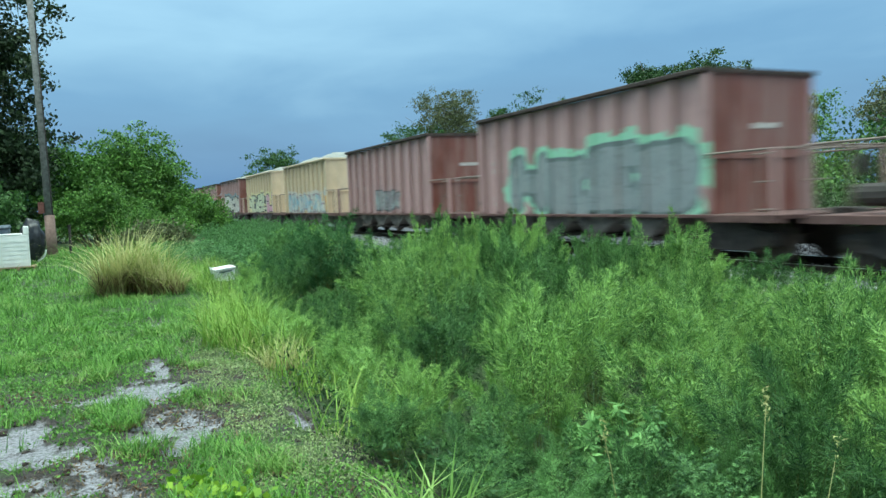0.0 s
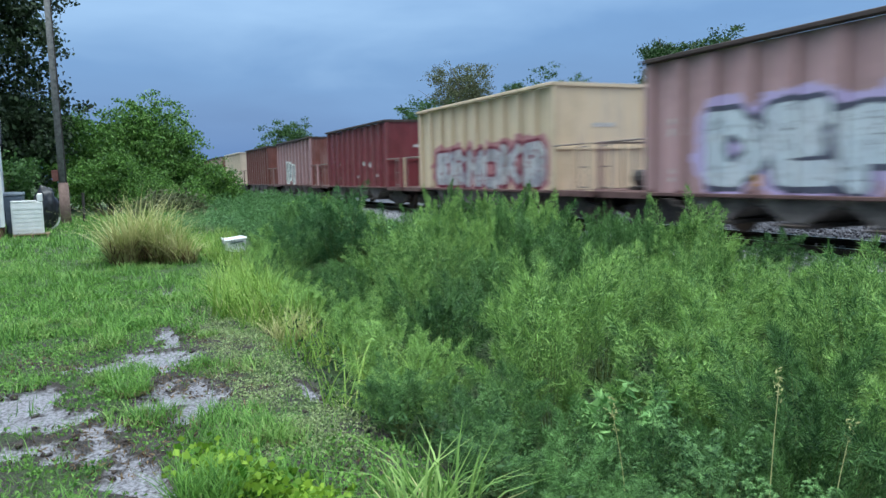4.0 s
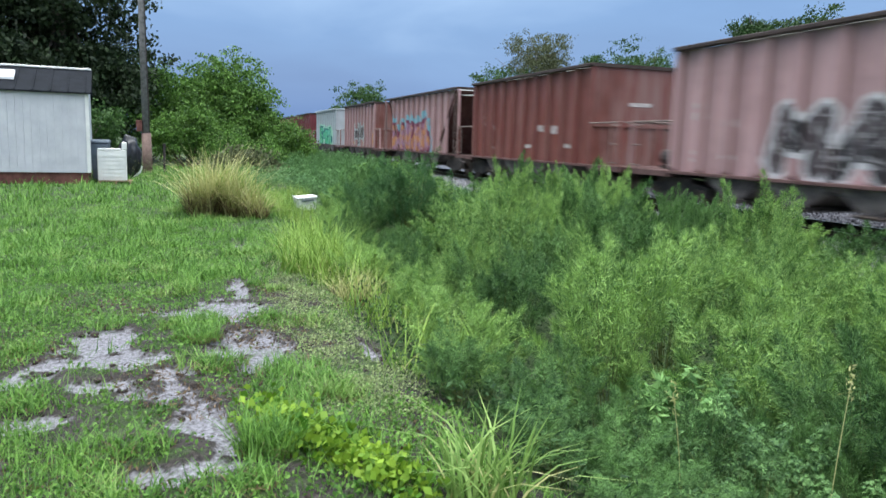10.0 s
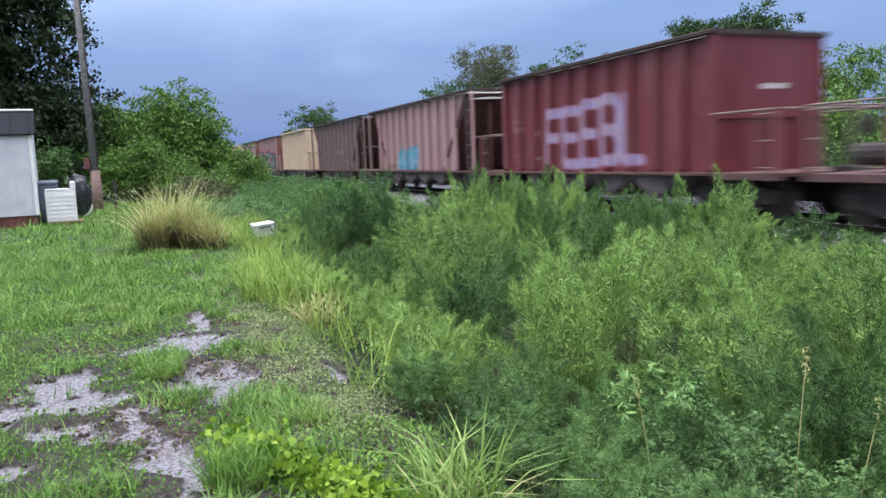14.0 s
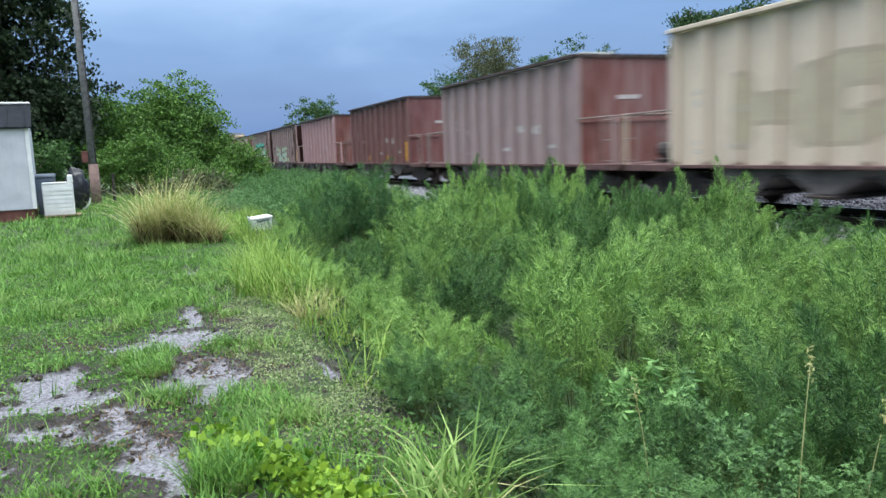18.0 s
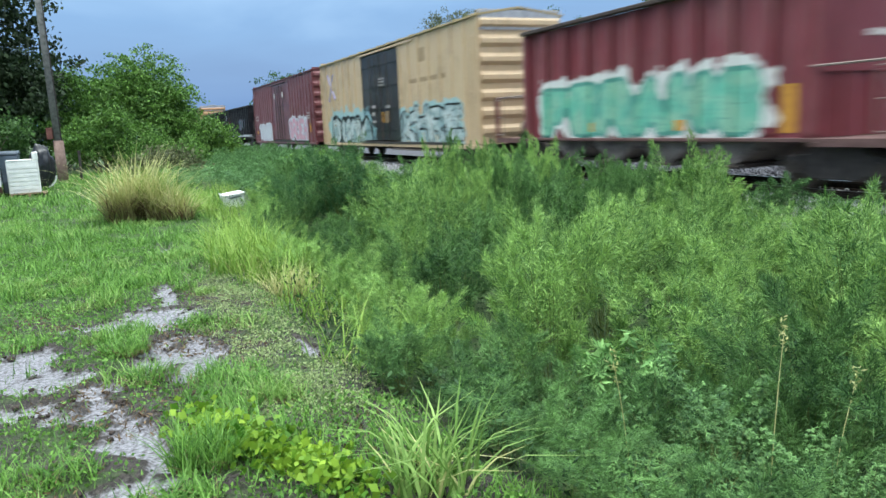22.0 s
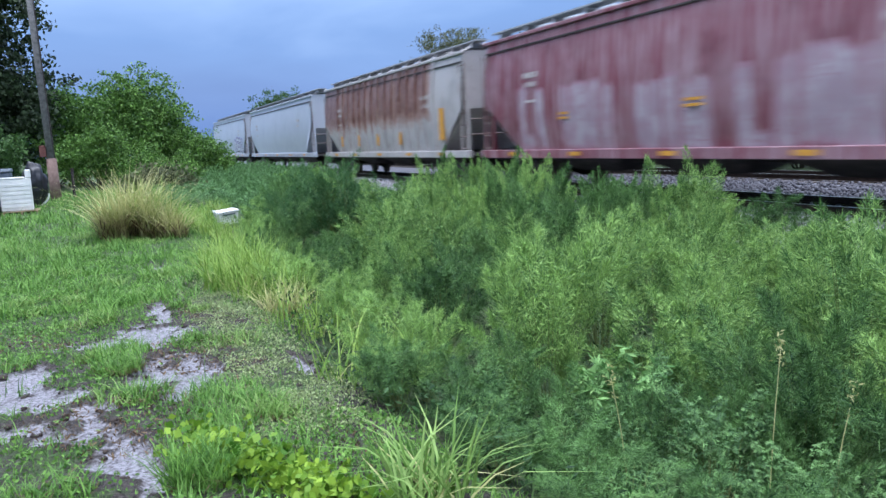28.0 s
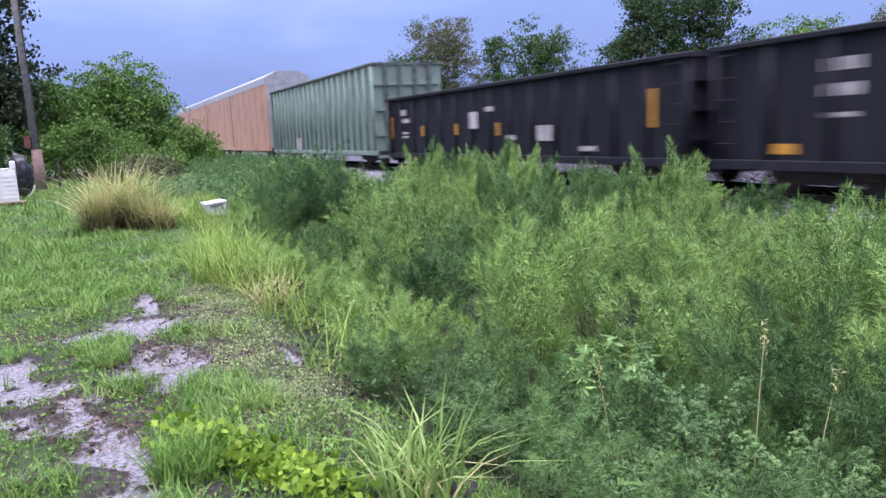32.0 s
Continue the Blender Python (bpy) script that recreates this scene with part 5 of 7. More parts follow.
for k, (hx, hy, hh) in enumerate(((24, 12, 4.0), (25.5, 17, 4.6), (24.5, 22, 4.2), (26, 27.5, 4.6), (27.5, 34, 4.4), (28, 41, 4.0), (27, 49, 3.6), (30, 60, 4.6), (29, 72, 4.4), (28, 88, 4.5), (30, 108, 5))):
    bush("hedge_bush", "green overgrown hedge bush behind the railway", (hx + 2.2, hy), (3.4, 3.6, hh), 18, 4600, 0.2 + hy * 0.001, (L_BUSH, L_TREE)[k % 2], 50 + k, "bush", "hedge beyond the railway")

bush("tall_hedge", "dense green trees growing together beyond the railway", (30.5, 57.5), (5.0, 3.0, 7.2), 26, 12000, 0.19, L_TREE, 71)
bush("tall_hedge", "dense green thicket beyond the railway", (40.5, 49.0), (4.5, 3.5, 6.5), 24, 9000, 0.2, L_TREE, 72)
bush("tall_hedge", "dense green thicket behind the railway", (44.5, 33.5), (4.0, 4.0, 6.0), 22, 8000, 0.2, L_BUSH, 73)


def far_verge():
    """Dark rank weeds along the far side of the track."""
    lo = [mound_arrays(np.random.default_rng(300 + k), 14, 22, 0.04, 0.22, 60) for k in range(3)]
    vs, fs, off = [], [], 0
    for y in np.arange(2, 70, 0.95):
        for x in (22.7, 23.8, 25.0):
            lv, lf = lo[int(rng.integers(0, 3))][2:]
            s = rng.uniform(0.8, 1.4)
            p = np.array([x + rng.uniform(-0.4, 0.4), y + rng.uniform(-0.4, 0.4), -0.1])
            vs.append(lv * np.array([0.9, 0.9, 0.55]) * s + p)
            fs.append(lf + off)
            off += len(lv)
    o = new("far_verge_weeds", soup("far_verge_weeds", np.concatenate(vs), np.concatenate(fs), L_TREE))
    tagged(o, "dark rank weeds along the far side of the tracks", "weed", kind="stuff")


far_verge()


# ---- the train: each car's space has its rear body corner at y = 0, its front towards -y ----
TRAIN = []
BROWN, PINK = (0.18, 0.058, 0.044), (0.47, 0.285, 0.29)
MAROON, RUST, CREAM = (0.205, 0.032, 0.044), (0.20, 0.052, 0.043), (0.68, 0.53, 0.365)
GREY, BLACK, GREEN, ORANGE = (0.42, 0.45, 0.49), (0.017, 0.018, 0.025), (0.19, 0.28, 0.235), (0.45, 0.24, 0.115)
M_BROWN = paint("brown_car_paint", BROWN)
M_SILL = rough_mat("dull_brown_sill_paint", (0.07, 0.035, 0.033), (0.17, 0.10, 0.095), 4.0, 0.75)
M_TOP = rough_mat("dark_top_chord_paint", (0.03, 0.022, 0.02), (0.085, 0.06, 0.055), 5.0, 0.6)
PAINTED = {"side_sheet", "rib", "top_chord", "end_sheet", "side_sill", "slope_sheet", "stiffener", "end_deck", "corner_post", "side_panel", "end_wall", "side_wall", "end_rib", "roof"}


def truck(parent, y):
    """A two-axle truck: bolster, two side frames and four wheels."""
    t = box_part("truck", (-1.1, 1.1, y - 0.18, y + 0.18, 0.45, 0.72), M_STEEL, parent, "grimy steel two-axle truck")
    t.location = (0, 0, -DROP)
    for sx in (-1, 1):
        bm = bmesh.new()
        x = sx * 1.02
        prism(bm, [(y - 1.15, 0.34), (y - 1.15, 0.60), (y - 0.62, 0.66), (y - 0.45, 0.80), (y + 0.45, 0.80), (y + 0.62, 0.66), (y + 1.15, 0.60), (y + 1.15, 0.34),
                   (y + 0.85, 0.34), (y + 0.42, 0.22), (y - 0.42, 0.22), (y - 0.85, 0.34)], x - 0.08, x + 0.08)
        part("side_frame", bm, M_STEEL, t, "", 0.015)
        for sy in (-0.89, 0.89):
            bm = bmesh.new()
            rod(bm, (sx * 0.70, y + sy, 0.42), (sx * 0.82, y + sy, 0.42), 0.42, 24)
            rod(bm, (sx * 0.68, y + sy, 0.42), (sx * 0.70, y + sy, 0.42), 0.45, 24)
            rod(bm, (sx * 0.82, y + sy, 0.42), (sx * 1.13, y + sy, 0.42), 0.12, 10)
            part("wheel", bm, M_WHEEL, t)
        bm = bmesh.new()
        for k in range(4):
            rod(bm, (sx * 1.02, y - 0.27 + 0.18 * k, 0.26), (sx * 1.02, y - 0.27 + 0.18 * k, 0.62), 0.075, 8)
        part("spring_set", bm, M_WHEEL, t)


def couplers(parent, ya, yb):
    for a, s in ((ya, -1), (yb, 1)):
        bm = bmesh.new()
        bx(bm, -0.12, 0.12, min(a, a + s * 0.5), max(a, a + s * 0.5), 0.68, 0.92)
        rod(bm, (-0.16, a + s * 0.5, 0.8), (0.16, a + s * 0.5, 0.8), 0.13, 8)
        part("coupler", bm, M_STEEL, parent, "", 0.01)


def ladder(parent, x, y, z0, z1, wide=0.42, along=True, mat=None):
    bm = bmesh.new()
    ya, yb = y - wide / 2, y + wide / 2
    n = int((z1 - z0) / 0.38)
    for k in range(n + 1):
        z = z0 + (z1 - z0) * k / n
        rod(bm, (x, ya, z), (x, yb, z), 0.014, 5)
    for q in (ya, yb):
        rod(bm, (x, q, z0 - 0.08), (x, q, z1 + 0.08), 0.016, 5)
    return part("ladder", bm, mat or M_PALE, parent, "steel ladder")


def bars(parent, spec, x, mat=None, name="stencil_marking"):
    """Plain bars of paint on the near side: y, z, length, height."""
    for y, z, l, h in spec:
        bm = bmesh.new()
        n = 1 if mat == M_ORANGE else max(1, min(9, round(l / (0.85 * h))))
        for k in range(n):
            ya = y - l / 2 + l * k / n
            bx(bm, x - 0.004, x + 0.002, ya, ya + l / n * (1.0 if n == 1 else 0.72), z - h / 2, z + h / 2)
        part(name, bm, mat or M_STENCIL, parent)


def load_heap(parent, L, top, h):
    bm = bmesh.new()
    nx, ny = 9, 30
    g = [[None] * (ny + 1) for _ in range(nx + 1)]
    for i in range(nx + 1):
        for j in range(ny + 1):
            x, y = -1.42 + 2.84 * i / nx, -L + 0.06 + (L - 0.12) * j / ny
            u = min(1.0, (1 - abs(x) / 1.42) * 1.7)
            hump = 0.85 + 0.15 * abs(math.sin((j / ny) * math.pi * 2 + 0.4))
            edge = min(1, j / 4, (ny - j) / 4)
            z = top - 0.22 + (h + 0.22) * u ** 0.8 * hump * edge + 0.05 * noise.noise(Vector((x * 3, y * 3, L)))
            g[i][j] = bm.verts.new((x, y, z))
    for i in range(nx):
        for j in range(ny):
            bm.faces.new((g[i][j], g[i + 1][j], g[i + 1][j + 1], g[i][j + 1]))
    part("stone_load", bm, M_LOAD, parent, "pale crushed stone load", 0, True)


def hopper(kind):
    """An open-top hopper. kind a: short body between open end decks; kind b: full-length top over cut-away ends."""
    c = thing("hopper_car", "", "rail car", "train")
    L, S, T = (9.5, 0.84, 3.69) if kind == "a" else (12.2, 0.84, 3.69)
    ya, yb = (-L - 1.72, 1.72) if kind == "a" else (-L - 0.35, 0.35)
    for sx in (-1, 1):
        bm = bmesh.new()
        if kind == "a":
            bx(bm, sx * 1.415 - 0.015, sx * 1.415 + 0.015, -L, 0, S, T - 0.05)
        else:
            prism(bm, [(-L + 0.3, T - 0.05), (-L + 1.35, 2.25), (-L + 1.35, S), (-1.35, S), (-1.35, 2.25), (-0.3, T - 0.05)], sx * 1.415 - 0.015, sx * 1.415 + 0.015)
        part("side_sheet", bm, M_BROWN, c)
        n = 11
        for k in range(n):
            y = -L + 0.07 + (L - 0.14) * k / (n - 1) if kind == "a" else -L + 1.42 + (L - 2.84) * k / (n - 1)
            bm = bmesh.new()
            xo = sx * 1.43
            w = 0.08
            v = [(xo, y - w - 0.05), (xo + sx * 0.10, y - w), (xo + sx * 0.10, y + w), (xo, y + w + 0.05)]
            lo = [bm.verts.new((a, q, S)) for a, q in v]
            hi = [bm.verts.new((a, q, T - 0.06)) for a, q in v]
            for i in range(4):
                bm.faces.new((lo[i], lo[(i + 1) % 4], hi[(i + 1) % 4], hi[i]))
            bm.faces.new(hi)
            bm.faces.new(lo[::-1])
            part("rib", bm, M_BROWN, c)
        box_part("top_chord", (min(sx * 1.42, sx * 1.62), max(sx * 1.42, sx * 1.62), -L - 0.04, 0.04, T - 0.045, T + 0.045), M_BROWN, c, "dark top chord", 0.012)
        box_part("side_sill", (min(sx * 1.40, sx * 1.56), max(sx * 1.40, sx * 1.56), -L - 0.02, 0.02, S - 0.07, S), M_BROWN, c, "", 0.01)
        for e0, e1 in ((ya, -L - 0.02), (0.02, yb)):
            box_part("end_sill", (min(sx * 1.38, sx * 1.54), max(sx * 1.38, sx * 1.54), e0, e1, S - 0.15, S), M_BROWN, c, "", 0.01)
        for y in (ya + 0.06, yb - 0.06):
            box_part("corner_post", (sx * 1.52 - 0.04, sx * 1.52 + 0.04, y - 0.05, y + 0.05, S, 2.05 if kind == "a" else T - 0.06), M_BROWN, c)
    for y, s in ((-L, -1), (0.0, 1)):
        if kind == "a":
            box_part("end_sheet", (-1.5, 1.5, min(y, y - s * 0.03), max(y, y - s * 0.03), S, T - 0.05), M_BROWN, c)
            box_part("stiffener", (-1.5, 1.5, min(y, y + s * 0.05), max(y, y + s * 0.05), 1.94, 2.0), M_BROWN, c)
            for x in (-0.8, 0.0, 0.8):
                box_part("stiffener", (x - 0.06, x + 0.06, min(y, y + s * 0.05), max(y, y + s * 0.05), S, 2.0), M_BROWN, c)
        else:
            bm = bmesh.new()
            prism(bm, [(y - s * 0.3, T - 0.08), (y - s * 1.5, 2.2), (y - s * 2.7, S), (y - s * 2.75, S), (y - s * 1.56, 2.2), (y - s * 0.36, T - 0.08)], -1.5, 1.5)
            part("slope_sheet", bm, M_BROWN, c)
            for x in (-0.55, 0.55):
                box_part("stiffener", (x - 0.05, x + 0.05, y - s * 0.3 - 0.05, y - s * 0.3 + 0.05, S, T - 0.4), M_BROWN, c)
        box_part("top_chord", (-1.5, 1.5, y - 0.06, y + 0.06, T - 0.05, T + 0.05), M_BROWN, c)
        e = ya if s < 0 else yb
        box_part("end_deck", (-1.5, 1.5, min(y, e), max(y, e), S - 0.08, S - 0.01), M_BROWN, c)
        bm = bmesh.new()
        zr = 2.03
        for sx in (-1.52, 1.52):
            rod(bm, (sx, y, zr), (sx, e - s * 0.06, zr), 0.022, 6)
        rod(bm, (-1.52, e - s * 0.06, zr), (1.52, e - s * 0.06, zr), 0.022, 6)
        if kind == "a":
            for x in (-0.5, 0.5):
                rod(bm, (x, e - s * 0.06, S), (x, e - s * 0.06, zr), 0.02, 6)
        part("handrail", bm, M_PALE, c, "pale steel handrail")
        ladder(c, -1.56, e - s * 0.28, S + 0.1, 1.95 if kind == "a" else T - 0.3, 0.4)
        bm = bmesh.new()
        rod(bm, (0.95, e - s * 0.1, S), (0.95, e - s * 0.1, 1.75), 0.02)
        rod(bm, (0.95, e - s * 0.1, 1.7), (0.95, e - s * 0.14, 1.7), 0.22, 14)
        part("brake_wheel", bm, M_STEEL, c)
    for k in range(4):
        y = -L / 2 + (k - 1.5) * 1.78
        bm = bmesh.new()
        prism(bm, [(y - 0.86, S - 0.07), (y + 0.86, S - 0.07), (y + 0.70, S - 0.22), (y + 0.24, 0.34), (y - 0.24, 0.34), (y - 0.70, S - 0.22)], -1.36, 1.36)
        chute = part("chute", bm, M_CHUTE, c, "dusty discharge chute")
        box_part("gate_frame", (-1.38, 1.38, y - 0.34, y + 0.34, 0.24, 0.335), M_STEEL, chute, "dark steel gate frame", 0.01)
        bm = bmesh.new()
        rod(bm, (-1.46, y - 0.3, 0.29), (-1.46, y + 0.3, 0.29), 0.03, 6)
        part("gate_shaft", bm, M_WHEEL, chute)
    bm = bmesh.new()
    rod(bm, (-1.2, ya + 3.0, 0.62), (-1.2, yb - 3.0, 0.62), 0.035, 6)
    part("brake_pipe", bm, M_STEEL, c)
    bm = bmesh.new()
    rod(bm, (-0.75, yb - 0.5, 1.15), (-0.75, yb - 1.35, 1.15), 0.2, 12)
    part("air_tank", bm, M_STEEL, c, "grimy air tank")
    box_part("centre_sill", (-0.2, 0.2, ya, yb, 0.62, S - 0.09), M_STEEL, c)
    truck(c, ya + 1.55)
    truck(c, yb - 1.55)
    couplers(c, ya, yb)
    return c


ENDS = {"end_sheet", "stiffener", "slope_sheet"}


def dress(c, mat, label, s0, end_mat=None):
    tagged(c, label)
    for o in c.children:
        if o.name.split(".")[0] in ("side_sill", "end_sill", "end_deck"):
            o.material_slots[0].link = "OBJECT"
            o.material_slots[0].material = M_SILL
        elif o.name.split(".")[0] == "top_chord":
            o.material_slots[0].link = "OBJECT"
            o.material_slots[0].material = mat if mat["pale"] else M_TOP
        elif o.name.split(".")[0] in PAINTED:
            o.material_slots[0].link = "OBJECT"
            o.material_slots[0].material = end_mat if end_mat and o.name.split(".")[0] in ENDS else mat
    TRAIN.append((c, s0))


WHITE, BLK, MINT, TEAL, CYAN = (0.75, 0.77, 0.76), (0.02, 0.02, 0.025), (0.35, 0.68, 0.50), (0.06, 0.42, 0.36), (0.12, 0.50, 0.66)
LILAC, PNK, YEL, SLV, BLUE = (0.50, 0.42, 0.70), (0.70, 0.38, 0.52), (0.60, 0.58, 0.16), (0.42, 0.46, 0.48), (0.10, 0.16, 0.50)
GRN, PEACH, LIME, SKYB, PURP = (0.10, 0.55, 0.25), (0.62, 0.36, 0.20), (0.62, 0.72, 0.30), (0.40, 0.58, 0.72), (0.30, 0.12, 0.42)
# kind, rear corner at the start, paint, sprayed shapes, heap height, colour words
HOPPERS = (
    ("a", 6.95, PINK, None, 0, "faded brown"),
    ("a", 20.42, PINK, ((0.36, 0.40, 0.43), (0.33, 0.37, 0.40), (0.16, 0.19, 0.20), MINT, None, ("HEEB", -1.9, -9.3, 0.9, 2.35, 0.14)), 0, "faded brown"),
    ("a", 33.88, PINK, ((0.30, 0.28, 0.31), SLV, (0.1, 0.1, 0.12), None, None, ("ESK", -3.6, -6.6, 0.95, 1.75, 0.13)), 0, "faded brown"),
    ("a", 47.14, CREAM, (SKYB, WHITE, (0.35, 0.30, 0.34), (0.62, 0.60, 0.60), None, ("IOSAHRU", -0.5, -9.2, 0.9, 1.95, 0.15)), 0.5, "cream"),
    ("a", 60.43, CREAM, ((0.74, 0.78, 0.62), (0.80, 0.50, 0.66), (0.12, 0.12, 0.13), (0.72, 0.66, 0.40), -7.4, ("NENERSU", -0.6, -9.2, 0.88, 2.2, 0.15)), 0.42, "cream"),
    ("a", 73.74, PINK, ((0.66, 0.64, 0.58), (0.74, 0.73, 0.70), (0.12, 0.11, 0.13), (0.20, 0.30, 0.34), None, ("ERKS", -1.6, -8.8, 0.9, 2.25, 0.15)), 0.4, "faded brown"),
    ("a", 86.91, PINK, ((0.50, 0.46, 0.58), MINT, (0.10, 0.09, 0.12), (0.55, 0.22, 0.30), None, ("SHUBE", -1.2, -8.4, 0.88, 2.2, 0.14)), 0, "faded brown"),
    ("a", 100.1, PINK, ((0.66, 0.74, 0.82), (0.72, 0.78, 0.84), (0.08, 0.08, 0.12), LILAC, None, ("DEPX", -1.8, -7.8, 0.95, 2.4, 0.16)), 0, "faded brown"),
    ("a", 113.39, CREAM, ((0.62, 0.62, 0.66), (0.40, 0.40, 0.46), (0.20, 0.04, 0.07), (0.40, 0.16, 0.20), None, ("ESNOKB", -1.4, -9.0, 0.9, 2.15, 0.15)), 0.32, "cream"),
    ("a", 126.7, MAROON, None, 0.2, "dark maroon"),
    ("a", 140.2, PINK, (WHITE, SLV, WHITE, None, None, ("UI", -2.6, -5.4, 0.9, 2.2, 0.2)), 0.0, "faded brown"),
    ("a", 153.5, BROWN, None, 0, "brown"),
    ("a", 166.87, (0.70, 0.575, 0.45), ((0.55, 0.50, 0.38), (0.62, 0.56, 0.42), (0.50, 0.44, 0.34), None, None, ("HD", -2.4, -5.6, 1.6, 2.7, 0.14)), 0.2, "cream"),
    ("a", 179.93, PINK, (CYAN, (0.16, 0.62, 0.72), (0.05, 0.08, 0.13), (0.20, 0.55, 0.66), None, ("AVIES", -1.4, -7.4, 0.9, 2.15, 0.16)), 0, "faded brown"),
    ("a", 193.41, RUST, None, 0, "red-brown"),
    ("a", 206.63, PINK, (SKYB, (0.24, 0.54, 0.70), (0.34, 0.40, 0.58), PNK, None, ("WUSK", -2.6, -8.6, 0.9, 2.2, 0.17)), 0, "faded brown"),
    ("a", 220.2, GREY, None, 0, "pale grey"),
    ("a", 233.65, PINK, ((0.015, 0.015, 0.02), (0.03, 0.03, 0.035), (0.55, 0.53, 0.55), None, None, ("MAKS", -3.2, -9.3, 0.88, 2.35, 0.16)), 0.3, "faded brown"),
    ("a", 247.06, RUST, None, 0.25, "red-brown"),
    ("b", 261.3, PINK, ((0.66, 0.33, 0.15), (0.46, 0.27, 0.40), (0.20, 0.06, 0.10), (0.20, 0.46, 0.56), None, ("OAVNA", -0.9, -8.2, 0.88, 2.3, 0.24)), 0.2, "faded brown"),
    ("a", 274.1, PINK, ((0.06, 0.06, 0.07), (0.14, 0.14, 0.15), SLV, None, None, ("HM", -3.2, -6.6, 0.95, 2.5, 0.16)), 0, "pale brown"),
    ("a", 287.47, (0.45, 0.50, 0.54), (GRN, (0.16, 0.62, 0.42), (0.03, 0.16, 0.16), MINT, None, ("EHCS", -1.6, -7.6, 0.88, 2.25, 0.16)), 0.2, "pale grey"),
    ("a", 301.14, MAROON, ((0.50, 0.46, 0.18), (0.16, 0.13, 0.07), (0.015, 0.012, 0.012), None, None, ("FUB", -2.7, -6.6, 0.9, 2.15, 0.2)), 0.28, "red"),
    ("a", 314.61, MAROON, ((0.50, 0.44, 0.74), (0.42, 0.60, 0.78), (0.62, 0.60, 0.78), (0.46, 0.40, 0.70), None, ("BOAS", -1.7, -7.2, 0.9, 2.1, 0.26)), 0.3, "maroon"),
    ("a", 328.12, MAROON, (LILAC, (0.56, 0.46, 0.60), (0.36, 0.20, 0.30), None, None, ("FEEBL", -2.6, -7.2, 1.0, 2.75, 0.12)), 0.3, "red"),
    ("b", 343.0, PINK, (CYAN, SKYB, (0.10, 0.30, 0.42), None, None, ("AW", -4.0, -6.6, 0.9, 1.8, 0.18)), 0.3, "faded brown"),
    ("b", 356.8, (0.20, 0.13, 0.125), None, 0, "dark brown"),
    ("a", 368.77, CREAM, None, 0.2, "cream"),
    ("a", 381.66, PINK, ((0.10, 0.26, 0.22), (0.30, 0.30, 0.30), (0.05, 0.10, 0.09), (0.40, 0.10, 0.16), None, ("EURKRH", -0.8, -8.6, 0.9, 2.35, 0.14)), 0, "faded brown"),
    ("a", 394.9, PINK, ((0.40, 0.56, 0.66), (0.46, 0.66, 0.50), (0.42, 0.58, 0.52), None, -3.6, ("HAH", -0.7, -4.0, 0.9, 2.0, 0.15), ("###", -4.2, -9.3, 0.9, 2.2, 0.2)), 0, "faded brown"),
    ("a", 408.6, (0.70, 0.575, 0.45), ((0.62, 0.54, 0.38), (0.54, 0.46, 0.34), (0.44, 0.36, 0.27), None, None, ("HDH", -1.8, -7.8, 1.2, 2.6, 0.11)), 0.15, "cream"),
    ("a", 421.9, (0.36, 0.26, 0.26), None, 0.35, "faded pinkish brown"),
    ("a", 435.5, (0.19, 0.075, 0.07), None, 0, "dark brown"),
    ("a", 449.1, PINK, None, 0.1, "faded pinkish brown"),
    ("b", 463.8, (0.34, 0.24, 0.23), ((0.50, 0.70, 0.62), (0.58, 0.66, 0.34), (0.20, 0.17, 0.17), None, None, ("RNSE", -3.0, -8.2, 0.9, 2.1, 0.10)), 0, "faded pinkish brown"),
    ("b", 477.3, (0.34, 0.24, 0.23), ((0.70, 0.76, 0.72), (0.58, 0.72, 0.66), (0.008, 0.01, 0.01), (0.10, 0.55, 0.42), None, ("CHFA", -3.8, -9.9, 0.9, 2.3, 0.2)), 0, "faded pinkish brown"),
    ("a", 489.6, PINK, (SLV, (0.36, 0.38, 0.38), (0.30, 0.26, 0.27), None, None, ("KB", -4.2, -7.2, 0.95, 1.9, 0.15)), 0, "faded brown"),
    ("a", 503.0, MAROON, ((0.20, 0.62, 0.46), MINT, (0.10, 0.30, 0.25), WHITE, None, ("FERAHS", -0.9, -8.4, 0.95, 2.15, 0.18)), 0, "red"),
)


def respray(c, kind, L, pieces):
    """Gives a hopper's near sheet and ribs finely divided meshes that carry its sprayed letters."""
    S, T = 0.84, 3.69
    span = (lambda z: (-L, 0.0)) if kind == "a" else (lambda z: (-L + 1.35 - 1.05 * max(0.0, (z - 2.25) / 1.39), -1.35 + 1.05 * max(0.0, (z - 2.25) / 1.39)))
    for o in list(c.children):
        kindname = o.name.split(".")[0]
        if kindname not in ("side_sheet", "rib") or o.data.vertices[0].co.x > 0:
            continue
        old = o.material_slots[0].material
        if kindname == "side_sheet":
            o.data = sheet("side_sheet", span, lambda z: -1.43, S, T - 0.05, M_BROWN, pieces)
        else:
            y = sum(v.co.y for v in o.data.vertices) / len(o.data.vertices)
            o.data = rib_mesh("rib", -1.43, 0.10, y, 0.08, 0.05, S, T - 0.06, M_BROWN, pieces)
        o.material_slots[0].link = "OBJECT"
        o.material_slots[0].material = old


# cut-away ends: their shade and dirt both put into a darker brown
M_SHADED_END = paint("shaded_dirty_end_paint", (0.085, 0.036, 0.032), None, None, 0.1, 0.2, None, 0.6, None, None, 0.2)
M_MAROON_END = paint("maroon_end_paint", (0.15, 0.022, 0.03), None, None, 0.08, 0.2)


